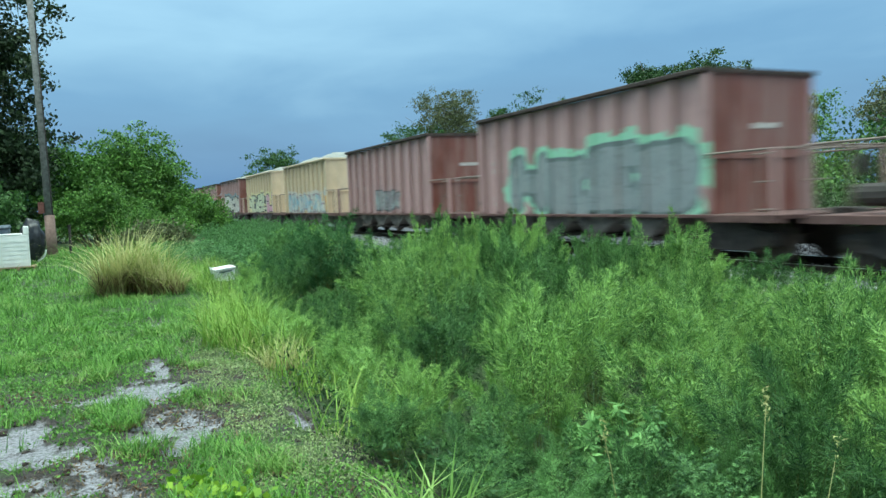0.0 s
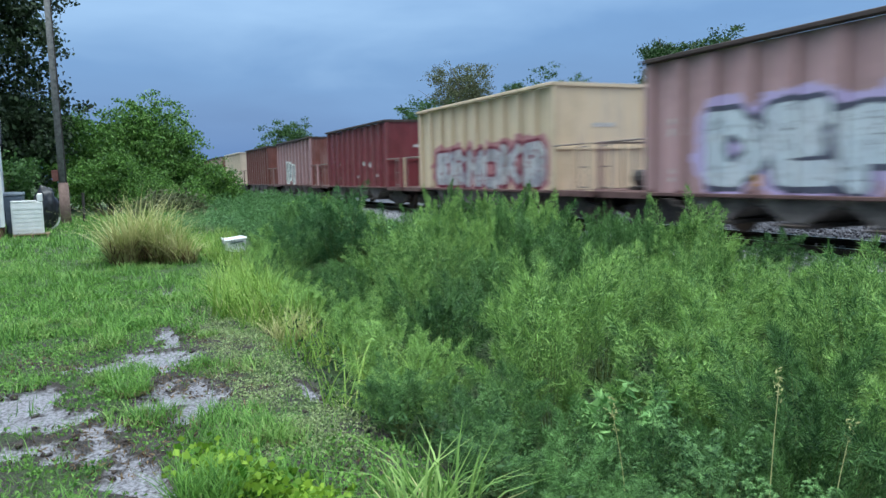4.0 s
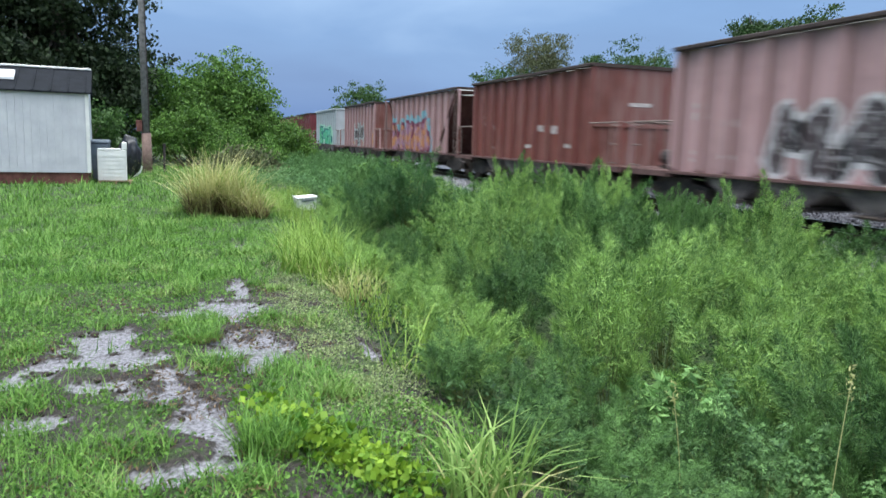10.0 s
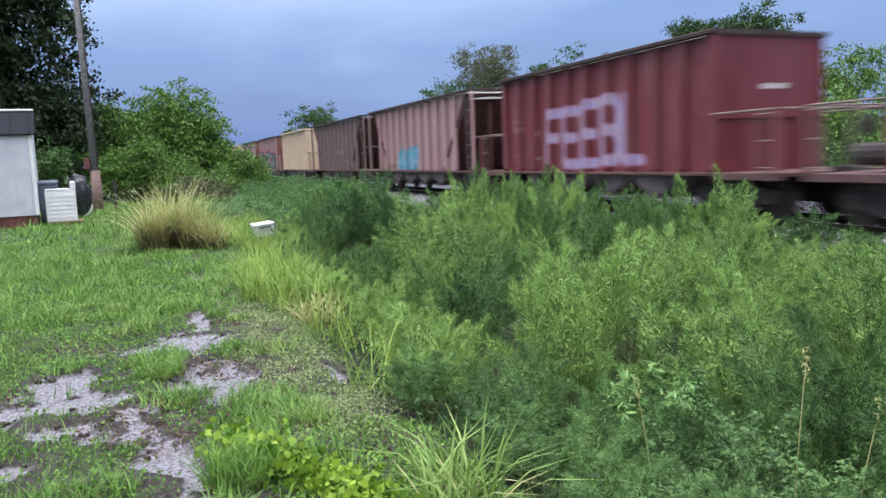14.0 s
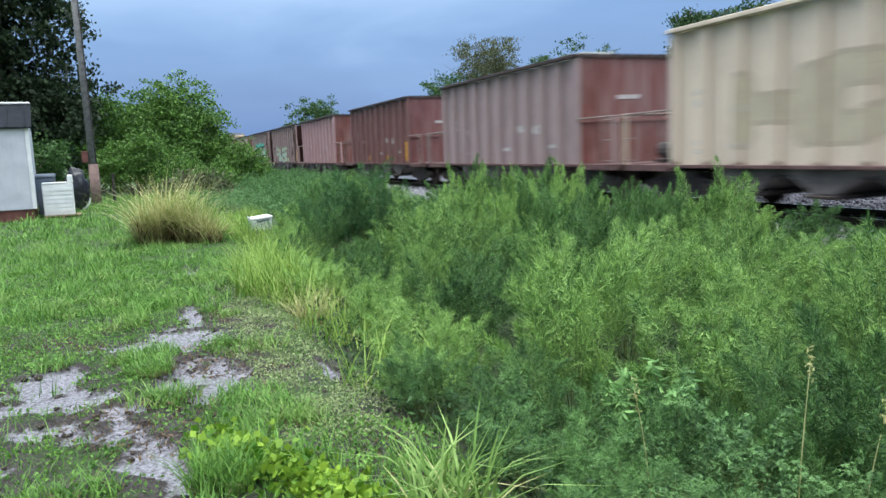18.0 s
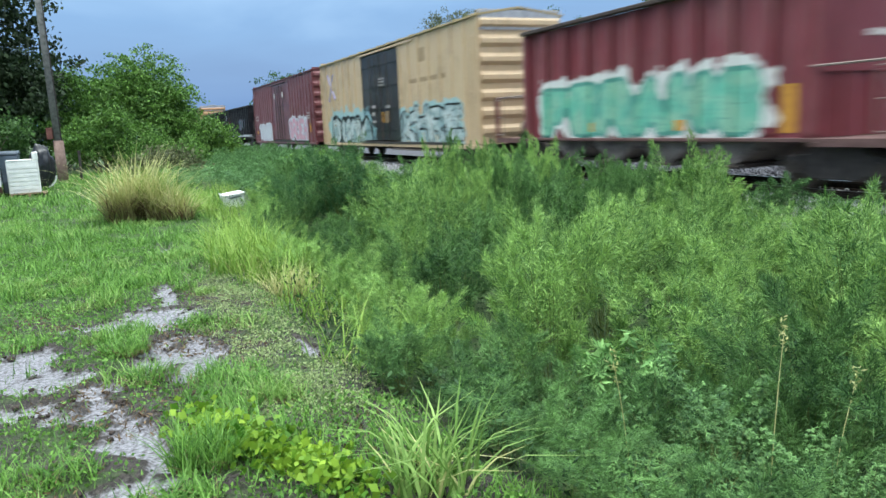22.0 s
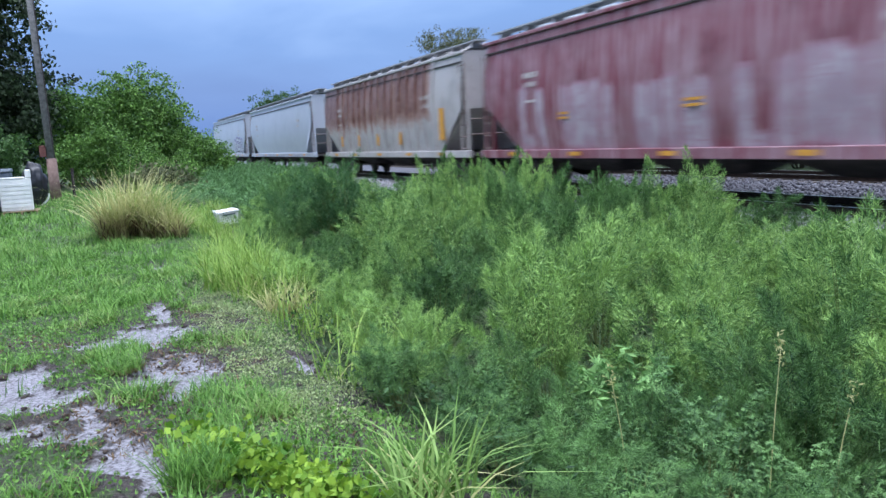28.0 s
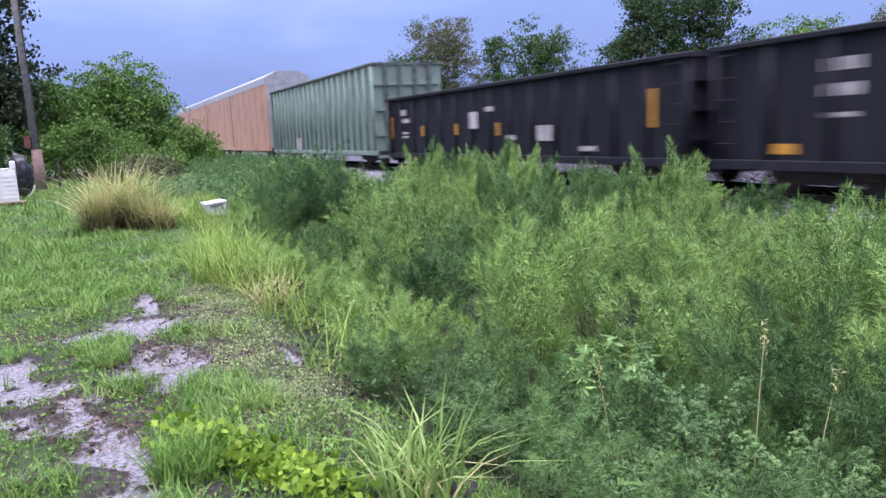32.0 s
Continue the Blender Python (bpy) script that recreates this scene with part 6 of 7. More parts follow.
def hopper_train():
    proto = {"a": hopper("a"), "b": hopper("b")}
    used = {"a": False, "b": False}
    for k, (kind, s0, col, tag, heap, words) in enumerate(HOPPERS):
        src = proto[kind]
        c = src if not used[kind] else None
        if c is None:
            c = copy_thing(src, Matrix.Identity(4))
        used[kind] = True
        CARS.append((c, kind, s0, col, tag, heap, words, k))
    for c, kind, s0, col, tag, heap, words, k in CARS:
        g = random.Random(k)
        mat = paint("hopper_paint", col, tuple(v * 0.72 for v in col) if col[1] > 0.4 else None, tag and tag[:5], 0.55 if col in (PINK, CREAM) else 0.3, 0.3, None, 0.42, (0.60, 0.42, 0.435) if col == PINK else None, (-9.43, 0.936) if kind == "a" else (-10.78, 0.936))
        mat["pale"] = col[1] > 0.4
        name = f"{words} open hopper car" + (" with spray paint" if tag else " with white stencils") + (" and stone load" if heap else "")
        # ends darker than the sides: the sides' sky sheen is put into paint
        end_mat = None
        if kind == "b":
            end_mat = M_SHADED_END
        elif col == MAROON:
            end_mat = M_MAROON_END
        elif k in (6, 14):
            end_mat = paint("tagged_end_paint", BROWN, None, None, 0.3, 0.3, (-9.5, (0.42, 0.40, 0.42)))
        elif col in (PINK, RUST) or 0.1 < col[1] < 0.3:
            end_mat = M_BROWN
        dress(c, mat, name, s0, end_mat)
        L = 9.5 if kind == "a" else 12.2
        if tag:
            respray(c, kind, L, tag[5:])
        if heap:
            load_heap(c, L, 3.62, heap * 1.0)
        y0 = -0.95 if kind == "a" else -2.3
        bars(c, [(y0 + 0.05, 2.35, 0.5, 0.12), (y0 + 0.05, 2.12, 0.5, 0.16), (y0 + 0.05, 1.3, 0.42, 0.1), (y0 + 0.05, 1.12, 0.42, 0.1), (y0 - 0.95, 1.95, 0.45, 0.16), (y0 - 0.95, 1.22, 0.45, 0.1)], -1.435)
        if not tag:
            bars(c, [(-5.2, 1.3, 0.5, 0.12), (-6.15, 1.9, 0.5, 0.2), (-7.1, 1.85, 0.5, 0.25), (-8.05, 1.35, 0.5, 0.12)], -1.435)
        box_part("end_stencil", (-0.25, 0.5, -L - 0.012, -L - 0.004, 2.55, 2.66) if kind == "a" else (-1.0, -0.4, -L - 0.012, -L - 0.004, 3.62, 3.68), M_STENCIL, c)
        if k in (3, 6, 7, 13, 20, 28, 29, 32, 34, 36, 37):
            bars(c, [(-L + 0.55, 1.35, 0.28, 0.85)], -1.435, M_ORANGE, "yellow_panel")
            bars(c, [(-3.0, 1.1, 0.3, 0.22), (-6.2, 1.1, 0.3, 0.22)], -1.435, M_ORANGE, "reflector")


CARS = []
hopper_train()


# ---- the mixed cars behind ----
def underframe(c, L, z, mat=None, ya=None, yb=None):
    box_part("centre_sill", (-0.22, 0.22, -L, 0, 0.62, z), M_STEEL, c)
    truck(c, -L + 2.0)
    truck(c, -2.0)
    couplers(c, -L, 0)


def boxcar(col, door_col, L, door, ribs, horizontal, tags, label, s0, roof_col, words):
    c = thing("boxcar", "", "rail car", "train")
    B, T = 0.62, 4.62
    y0, y1 = door
    pieces = tags[5:]
    m = paint("boxcar_paint", col, None, tags[:5], 0.25, 0.35)
    md = paint("boxcar_door_paint", door_col, None, tags[:5], 0.15, 0.3)
    mr = rough_mat("boxcar_roof_metal", tuple(v * 0.8 for v in roof_col), roof_col, 3.0, 0.5)
    for a, b in ((-L, y1), (y0, 0.0)):
        mesh_part("side_wall", sheet("side_wall", lambda z, a=a, b=b: (a, b), lambda z: -1.52, B, T, m, pieces, 0.06), c)
    box_part("side_wall", (1.46, 1.52, -L, 0, B, T), m, c)
    ym = (y0 + y1) / 2
    d = mesh_part("door", sheet("door", lambda z: (y1 + 0.02, y0 - 0.02), lambda z: -1.50, B + 0.12, T - 0.18, md, pieces, 0.06), c, f"{words} boxcar double door")
    for k in range(4):
        z = B + 0.55 + k * 0.92
        for a, b in ((y1 + 0.06, ym - 0.03), (ym + 0.03, y0 - 0.06)):
            mesh_part("door_rib", sheet("door_rib", lambda z, a=a, b=b: (a, b), lambda z: -1.53, z, z + 0.07, md, pieces, 0.035, 0.08), d)
    box_part("door_gap", (-1.515, -1.495, ym - 0.015, ym + 0.015, B + 0.14, T - 0.2), M_STEEL, d, "dark gap between the doors")
    for q in (ym - 1.1, ym - 0.35, ym + 0.35, ym + 1.1):
        bm = bmesh.new()
        rod(bm, (-1.56, q, B + 0.15), (-1.56, q, T - 0.3), 0.02)
        part("lock_bar", bm, M_STEEL, d)
    box_part("door_track", (-1.60, -1.5, min(-L + 1.5, y1 - 3), y0 + 0.3, B - 0.02, B + 0.07), M_STEEL, c, "dark lower door track")
    box_part("door_track", (-1.58, -1.5, y1 - 1.5, y0 + 0.2, T - 0.14, T - 0.06), m, c)
    if horizontal:
        for z in (1.5, 2.5, 3.55):
            for a, b in ((-L + 0.1, y1 - 0.1), (y0 + 0.1, -0.1)):
                box_part("rib", (-1.57, -1.52, a, b, z, z + 0.08), m, c, "", 0.01)
    for k in range(ribs):
        y = -L + 0.08 + (L - 0.16) * k / (ribs - 1)
        if y1 - 0.1 < y < y0 + 0.1:
            continue
        mesh_part("rib", rib_mesh("rib", -1.52, 0.045 if ribs > 8 else 0.02, y, 0.06, 0.06, B, T, m, pieces), c)
    box_part("side_sill", (-1.58, -1.4, -L, 0, B - 0.14, B - 0.021), m, c, "", 0.01)
    box_part("side_sill", (1.4, 1.58, -L, 0, B - 0.14, B), m, c)
    for y, s in ((-L, -1), (0.0, 1)):
        box_part("end_wall", (-1.5, 1.5, min(y, y - s * 0.04), max(y, y - s * 0.04), B, T + 0.2), m, c)
        for k in range(7):
            z = B + 0.25 + k * 0.56
            bm = bmesh.new()
            prism(bm, [(y, z), (y + s * 0.10, z + 0.12), (y + s * 0.10, z + 0.26), (y, z + 0.38)], -1.46, 1.46)
            part("end_rib", bm, m, c)
        ladder(c, -1.62, y - s * 0.35, B, T - 0.6, 0.42, True, m)
    bm = bmesh.new()
    prism(bm, [(-1.6, T), (-1.6, T + 0.06), (0, T + 0.3), (1.6, T + 0.06), (1.6, T), (0, T + 0.24)], -L - 0.05, 0.05, "y")
    part("roof", bm, mr, c, "metal boxcar roof")
    for k in range(15):
        y = -L + 0.4 + (L - 0.8) * k / 14
        bm = bmesh.new()
        prism(bm, [(-1.58, T + 0.065), (-1.58, T + 0.10), (0, T + 0.345), (1.58, T + 0.10), (1.58, T + 0.065), (0, T + 0.31)], y - 0.03, y + 0.03, "y")
        part("roof_seam", bm, mr, c)
    underframe(c, L, B)
    tagged(c, label)
    TRAIN.append((c, s0))
    return c


k1 = boxcar((0.55, 0.40, 0.25), BLACK, 18.9, (-7.0, -11.8), 20, False, ((0.62, 0.72, 0.74), (0.30, 0.44, 0.48), (0.008, 0.014, 0.018), (0.30, 0.50, 0.56), None, ("SUKA", -1.75, -8.1, 0.62, 1.82, 0.26), ("KHRE", -12.0, -17.6, 0.7, 1.95, 0.13)),
            "cream boxcar with black sliding door and spray-painted lower side", 524.7, (0.42, 0.33, 0.18), "black")
box_part("gable_panel", (-1.45, 1.45, -18.94, -18.9, 4.2, 4.8), M_LIP, k1, "pale panel at the top of the end")
bars(k1, [(-2.1, 3.3, 0.6, 0.12), (-2.1, 1.5, 0.5, 0.1), (-14.6, 3.0, 3.4, 0.16), (-14.2, 3.9, 0.7, 0.5)], -1.523, M_PALLET)
bars(k1, [(-8.5, 2.2, 0.6, 0.12), (-8.45, 1.88, 0.42, 0.16), (-8.55, 1.55, 0.42, 0.09), (-9.7, 3.35, 0.6, 0.07), (-9.7, 3.22, 0.6, 0.07), (-9.7, 3.09, 0.6, 0.07), (-10.4, 2.15, 0.5, 0.12)], -1.535)
bars(k1, [(-9.72, 1.72, 0.28, 0.46)], -1.535, M_ORANGE, "yellow_panel")
box_part("notice_panel", (-1.54, -1.533, -10.55, -10.1, 1.48, 1.96), M_PALLET, k1, "pale notice panel")
for a, b in (((-1.45, 2.75), (-2.35, 4.05)), ((-2.5, 2.8), (-1.35, 4.1))):
    bm = bmesh.new()
    rod(bm, (-1.523, a[0], a[1]), (-1.523, b[0], b[1]), 0.045, 6)
    part("sprayed_stroke", bm, M_LILAC, k1, "pale blue-violet sprayed stroke")
k2 = boxcar((0.15, 0.034, 0.045), (0.14, 0.032, 0.042), 18.9, (-7.2, -12.0), 26, False, ((0.66, 0.70, 0.77), (0.72, 0.42, 0.54), (0.44, 0.44, 0.52), (0.62, 0.66, 0.74), -9.0, ("ROBS", -1.9, -6.3, 0.72, 1.75, 0.16), ("SRDEH", -12.2, -17.0, 0.75, 2.0, 0.15)),
            "ribbed maroon boxcar with large white spray paint", 545.55, (0.12, 0.035, 0.04), "maroon")
bars(k2, [(-8.3, 3.7, 0.42, 0.34), (-10.9, 3.7, 0.42, 0.34), (-0.75, 2.45, 0.36, 0.12), (-0.75, 2.2, 0.36, 0.12), (-1.45, 2.45, 0.36, 0.12), (-1.45, 2.2, 0.36, 0.12), (-17.6, 2.3, 0.6, 0.07), (-17.6, 2.15, 0.6, 0.07), (-17.6, 2.0, 0.6, 0.07)], -1.57)
bars(k2, [(-1.0, 1.25, 0.45, 0.2), (-18.0, 1.45, 0.3, 0.5)], -1.57, M_ORANGE, "yellow_panel")
k3 = boxcar(ORANGE, BLACK, 18.8, (-6.7, -11.5), 5, True, ((0.66, 0.70, 0.76), SKYB, (0.10, 0.11, 0.18), (0.20, 0.24, 0.36), None, ("BOUSE", -4.6, -13.4, 0.7, 2.0, 0.16)),
            "orange boxcar with black double door and white spray paint", 602.25, (0.46, 0.48, 0.52), "black")
box_part("gable_panel", (-1.45, 1.45, -18.84, -18.8, 4.2, 4.8), M_LIP, k3, "pale panel at the top of the end")
bars(k3, [(-7.6, 3.8, 0.9, 0.45), (-10.3, 3.8, 0.9, 0.45), (-7.6, 3.1, 0.9, 0.3), (-10.3, 3.1, 0.9, 0.3)], -1.535)


def ribbed_gondola(col, L, B, T, ribs, taper, label, s0, tag=None, lip=None, name="gondola_car", depth=0.09, fade=0.05, chord=None, rust=0.06):
    """A high-sided open car with outside posts; taper: how far the ends slope in towards the floor."""
    c = thing(name, label, "rail car", "train")
    pieces = tag[5:] if tag else ()
    m = paint("gondola_paint", col, None, tag and tag[:5], fade, rust, None, 0.6, None, None, 0.2)
    for sx in (-1, 1):
        bm = bmesh.new()
        if sx < 0:
            bm.free()
            mesh_part("side_sheet", sheet("side_sheet", lambda z: (-L + taper * (T - z) / (T - B), -taper * (T - z) / (T - B)), lambda z: -1.5, B, T, m, pieces, 0.04), c)
        else:
            prism(bm, [(-L, T), (-L + taper, B), (-taper, B), (0, T)], sx * 1.48 - 0.02, sx * 1.48 + 0.02)
            part("side_sheet", bm, m, c)
        for k in range(ribs):
            u = k / (ribs - 1)
            bm = bmesh.new()
            yt = -L + 0.06 + (L - 0.12) * u
            yb = -L + taper + 0.06 + (L - 2 * taper - 0.12) * u
            if sx < 0:
                bm.free()
                mesh_part("rib", rib_mesh("rib", -1.5, depth, yb, 0.055, 0.02, B, T, m, pieces, yt - yb), c)
                continue
            x0, x1 = sorted((sx * 1.5, sx * (1.5 + depth)))
            prism(bm, [(yb - 0.07, B), (yb + 0.07, B), (yt + 0.07, T), (yt - 0.07, T)] if taper < 0.4 else [(yt - 0.07, max(B, T - (T - B) * min(1, (min(-yt, yt + L) + 0.1) / taper))), (yt + 0.07, max(B, T - (T - B) * min(1, (min(-yt, yt + L) + 0.1) / taper))), (yt + 0.07, T), (yt - 0.07, T)], x0, x1)
            part("rib", bm, m, c)
        x0, x1 = sorted((sx * 1.42, sx * 1.62))
        box_part("top_chord", (x0, x1, -L - 0.05, 0.05, T - 0.01, T + 0.1), chord or m, c, "", 0.02)
        box_part("side_sill", (x0, x1, -L, 0, B - 0.17, B + 0.005), lip or m, c, "pale lower sill" if lip else "", 0.01)
    for y, s in ((-L, -1), (0.0, 1)):
        bm = bmesh.new()
        prism(bm, [(y, T), (y - s * taper, B), (y - s * (taper + 0.06), B), (y - s * 0.06, T)], -1.48, 1.48)
        part("end_sheet", bm, m, c)
        box_part("top_chord", (-1.5, 1.5, y - 0.06, y + 0.06, T, T + 0.1), chord or m, c)
        for k in range(3):
            z = B + (T - B) * (k + 0.6) / 3.4
            q = y - s * taper * (1 - (z - B) / (T - B))
            box_part("end_rib", (-1.46, 1.46, min(q, q + s * 0.1), max(q, q + s * 0.1), z, z + 0.14), m, c)
        ladder(c, -1.60, y - s * 0.35, B - 0.1, T - 0.1, 0.4, True, m)
        box_part("end_deck", (-1.45, 1.45, min(y, y + s * 0.1), max(y, y + s * 0.1), B - 0.3, B - 0.17), m, c)
    box_part("floor", (-1.45, 1.45, -L + taper, -taper, B - 0.12, B), M_STEEL, c)
    underframe(c, L, B - 0.13)
    TRAIN.append((c, s0))
    return c


g1 = ribbed_gondola(BLACK, 14.8, 1.12, 3.45, 16, 0.39, "black ribbed open hopper car with pale sill and orange stencils", 563.08, ((0.20, 0.20, 0.26), (0.13, 0.26, 0.32), (0.06, 0.06, 0.08), None, None, ("ERI", -9.0, -12.6, 1.5, 2.4, 0.12)), M_LIP, "open_hopper_car")
bars(g1, [(-1.2, 2.75, 0.5, 0.45), (-1.2, 1.9, 0.5, 0.95), (-2.5, 1.45, 0.6, 0.6), (-3.6, 1.5, 0.6, 0.7), (-4.9, 1.4, 0.8, 0.55), (-4.9, 2.0, 0.8, 0.2), (-6.4, 1.5, 0.7, 0.5)], -1.505, M_LIP)
bars(g1, [(-2.6, 2.6, 0.5, 0.2), (-3.6, 2.75, 0.55, 0.28), (-3.6, 2.2, 0.7, 0.22)], -1.505, rough_mat("orange_stencil_paint", (0.42, 0.10, 0.05), (0.52, 0.16, 0.09)), "orange_stencil")
g2 = ribbed_gondola(BLACK, 14.8, 1.12, 3.45, 16, 0.39, "black ribbed open hopper car with large white spray paint", 581.03, ((0.72, 0.72, 0.76), (0.66, 0.68, 0.72), (0.50, 0.50, 0.56), None, None, ("EBS", -1.3, -4.1, 1.2, 2.2, 0.17), ("SOULR", -5.0, -11.6, 1.2, 2.5, 0.16)), M_LIP, "open_hopper_car")
box_part("end_stencil", (-1.1, 0.3, -14.80, -14.66, 2.95, 3.2), M_STENCIL, g2)
box_part("end_stencil", (-0.6, 0.0, -14.62, -14.5, 2.0, 2.12), M_STENCIL, g2)
bars(g2, [(-1.5, 1.5, 0.4, 0.3), (-12.6, 1.9, 0.4, 0.25)], -1.505)
for car in (g1, g2):
    # open end platforms with posts and rails
    black = rough_mat("black_end_paint", (0.010, 0.010, 0.013), (0.028, 0.027, 0.031), 4.0, 0.9, 0.0, 0.3, 60.0, 0.08)
    for y, s in ((-14.8, -1), (0.0, 1)):
        e = y + s * 1.45
        box_part("end_platform", (-1.5, 1.5, min(y + s * 0.1, e), max(y + s * 0.1, e), 0.80, 0.94), M_STEEL, car, "grimy end platform")
        bm = bmesh.new()
        prism(bm, [(y + s * 0.02, 1.9), (y + s * 0.55, 0.94), (y + s * 0.5, 0.94), (y, 1.8)], -0.9, 0.9)
        part("slope_brace", bm, black, car)
        for x in (-1.45, 1.45):
            box_part("platform_post", (x - 0.04, x + 0.04, e - 0.04, e + 0.04, 0.94, 2.25), M_STEEL, car)
        for z in (1.6, 2.2):
            bm = bmesh.new()
            rod(bm, (-1.45, e, z), (1.45, e, z), 0.02)
            part("platform_rail", bm, M_PALE, car)
gp = (0.013, 0.014, 0.021)
g3 = ribbed_gondola(gp, 16.9, 0.55, 2.55, 15, 0.02, "black high-sided gondola car with yellow reflectors", 718.02, None, None)
bars(g3, [(-1.5, 0.75, 0.6, 0.18), (-5.0, 0.75, 0.5, 0.18), (-9.0, 0.75, 0.6, 0.18), (-13.8, 0.75, 0.6, 0.2)], -1.505, M_ORANGE, "reflector")
bars(g3, [(-2.6, 2.1, 0.7, 0.2), (-2.6, 1.7, 0.7, 0.2), (-2.6, 1.3, 0.6, 0.08), (-6.2, 0.75, 0.7, 0.12), (-13.6, 1.2, 0.5, 0.3)], -1.505)
g4 = ribbed_gondola(gp, 16.3, 0.55, 2.55, 15, 0.02, "black high-sided gondola car with yellow bars and white stencils", 734.99, None, None, depth=0.05)
bars(g4, [(-0.45, 1.5, 0.2, 0.8), (-3.3, 1.35, 0.16, 0.36), (-6.0, 1.35, 0.16, 0.36), (-8.7, 1.3, 0.16, 0.36), (-15.3, 1.6, 0.14, 0.8)], -1.57, M_ORANGE, "reflector")
bars(g4, [(-1.6, 2.05, 0.5, 0.2), (-1.8, 1.75, 0.7, 0.16), (-1.7, 1.3, 0.6, 0.07), (-1.7, 1.15, 0.6, 0.07), (-7.2, 1.6, 0.5, 0.5), (-8.2, 1.9, 0.5, 0.14), (-9.4, 1.05, 0.5, 0.14), (-11.1, 1.15, 0.75, 0.4), (-13.0, 0.75, 0.6, 0.12)], -1.57)
M_GREENTOP = rough_mat("worn_dark_green_paint", (0.05, 0.06, 0.055), (0.16, 0.20, 0.18), 3.0, 0.75)
g5 = ribbed_gondola(GREEN, 18.7, 0.6, 4.12, 22, 0.02, "weathered green high-sided ribbed car with dark top edge", 755.35, None, None, "high_sided_car", 0.1, 0.35, M_GREENTOP, 0.4)
bars(g5, [(-6.3, 0.95, 1.2, 0.65)], -1.605)
for x in (-1.0, -0.35, 0.35, 1.0):
    box_part("end_post", (x - 0.07, x + 0.07, -18.7 - 0.2, -18.7 - 0.005, 0.6, 4.2), M_GREENTOP, g5, "worn green end post")


M_ROOFGREY = rough_mat("galvanised_roof", (0.26, 0.28, 0.30), (0.42, 0.44, 0.46), 3.0, 0.5, 0.2)


def covered_hopper(col, L, label, s0, tag=None, fade=0.2, rust=0.2, ribs=0, roof=None, lower=None, ladder_mat=None, pale=None, dark=None, streak=0.0):
    """A covered hopper: bulging sides cut away at the ends, roof with hatches and walk, three chutes."""
    c = thing("covered_hopper_car", label, "rail car", "train")
    pieces = tag[5:] if tag else ()
    m = paint("covered_hopper_paint", col, dark, tag and tag[:5], fade, rust, None, 0.36, pale, None, 0.5, streak)
    mr = roof or m
    B, T, K, I = 0.95, 4.12, 2.35, 1.9
    lm = ladder_mat or M_PALE
    for sx in (-1, 1):
        bulge = lambda z, sx=sx: sx * (1.46 + 0.12 * math.sin(math.pi * min(1, max(0, (z - B) / (T - B))) ** 0.9))
        cut = lambda z: I * max(0.0, (K - z) / (K - B)) + 0.35
        if sx < 0:
            panel = sheet("side_panel", lambda z: (-L + cut(z), -cut(z)), bulge, B, T, m, pieces, 0.02, 0.09)
            panel.polygons.foreach_set("use_smooth", [True] * len(panel.polygons))
            mesh_part("side_panel", panel, c)
        bm = bmesh.new()
        rows = []
        for a in range(13 if sx > 0 else 0):
            z = B + (T - B) * a / 12
            ins = I * max(0.0, (K - z) / (K - B)) + 0.35
            x = sx * (1.46 + 0.12 * math.sin(math.pi * min(1, (z - B) / (T - B)) ** 0.9))
            rows.append([bm.verts.new((x, -L + ins + (L - 2 * ins) * b / 20, z)) for b in range(21)])
        if sx > 0:
            for a in range(12):
                for b in range(20):
                    bm.faces.new((rows[a][b], rows[a][b + 1], rows[a + 1][b + 1], rows[a + 1][b]))
            part("side_panel", bm, m, c, "", 0, True)
        else:
            bm.free()
        x0, x1 = sorted((sx * 1.40, sx * 1.585))
        box_part("side_sill", (x0, x1, -L, 0, B - 0.2, B + 0.03), m, c, "", 0.015)
        for k in range(ribs):
            y = -L + 2.6 + (L - 5.2) * k / max(1, ribs - 1)
            bm = bmesh.new()
            for a in range(6):
                za, zb = B + (T - B) * a / 6, B + (T - B) * (a + 1) / 6
                xa, xb = (sx * (1.47 + 0.12 * math.sin(math.pi * ((z - B) / (T - B)) ** 0.9)) for z in (za, zb))
                v = [bm.verts.new(p) for p in ((xa, y - 0.05, za), (xa, y + 0.05, za), (xb, y + 0.05, zb), (xb, y - 0.05, zb))]
                w = [bm.verts.new((p.co.x + sx * 0.05, p.co.y * 1.0, p.co.z)) for p in v]
                bm.faces.new(w)
                for i in range(4):
                    bm.faces.new((v[i], v[(i + 1) % 4], w[(i + 1) % 4], w[i]))
            rib = part("rib", bm, m, c)
            if pieces:
                spray(rib.data, pieces)
        x0, x1 = sorted((sx * 1.43, sx * 1.53))
        box_part("top_chord", (x0, x1, -L + 0.3, -0.3, T - 0.03, T + 0.07), m, c, "", 0.015)
        for y, s in ((-L, -1), (0.0, 1)):
            for q in (0.12, 0.62):
                box_part("corner_post", (sx * 1.45 - 0.04, sx * 1.45 + 0.04, y - s * q - 0.04, y - s * q + 0.04, B, T - 0.2 if q > 0.5 else K + 0.3), lm if ladder_mat else m, c)
            ladder(c, sx * 1.52, y - s * 0.37, B + 0.1, T - 0.4, 0.44, True, lm)
    bm = bmesh.new()
    rows = []
    for a in range(9):
        x = -1.5 + 3.0 * a / 8
        z = T + 0.05 + 0.30 * math.cos(x / 1.5 * math.pi / 2)
        rows.append([bm.verts.new((x, -L + 0.3, z)), bm.verts.new((x, -0.3, z))])
    for a in range(8):
        bm.faces.new((rows[a][0], rows[a][1], rows[a + 1][1], rows[a + 1][0]))
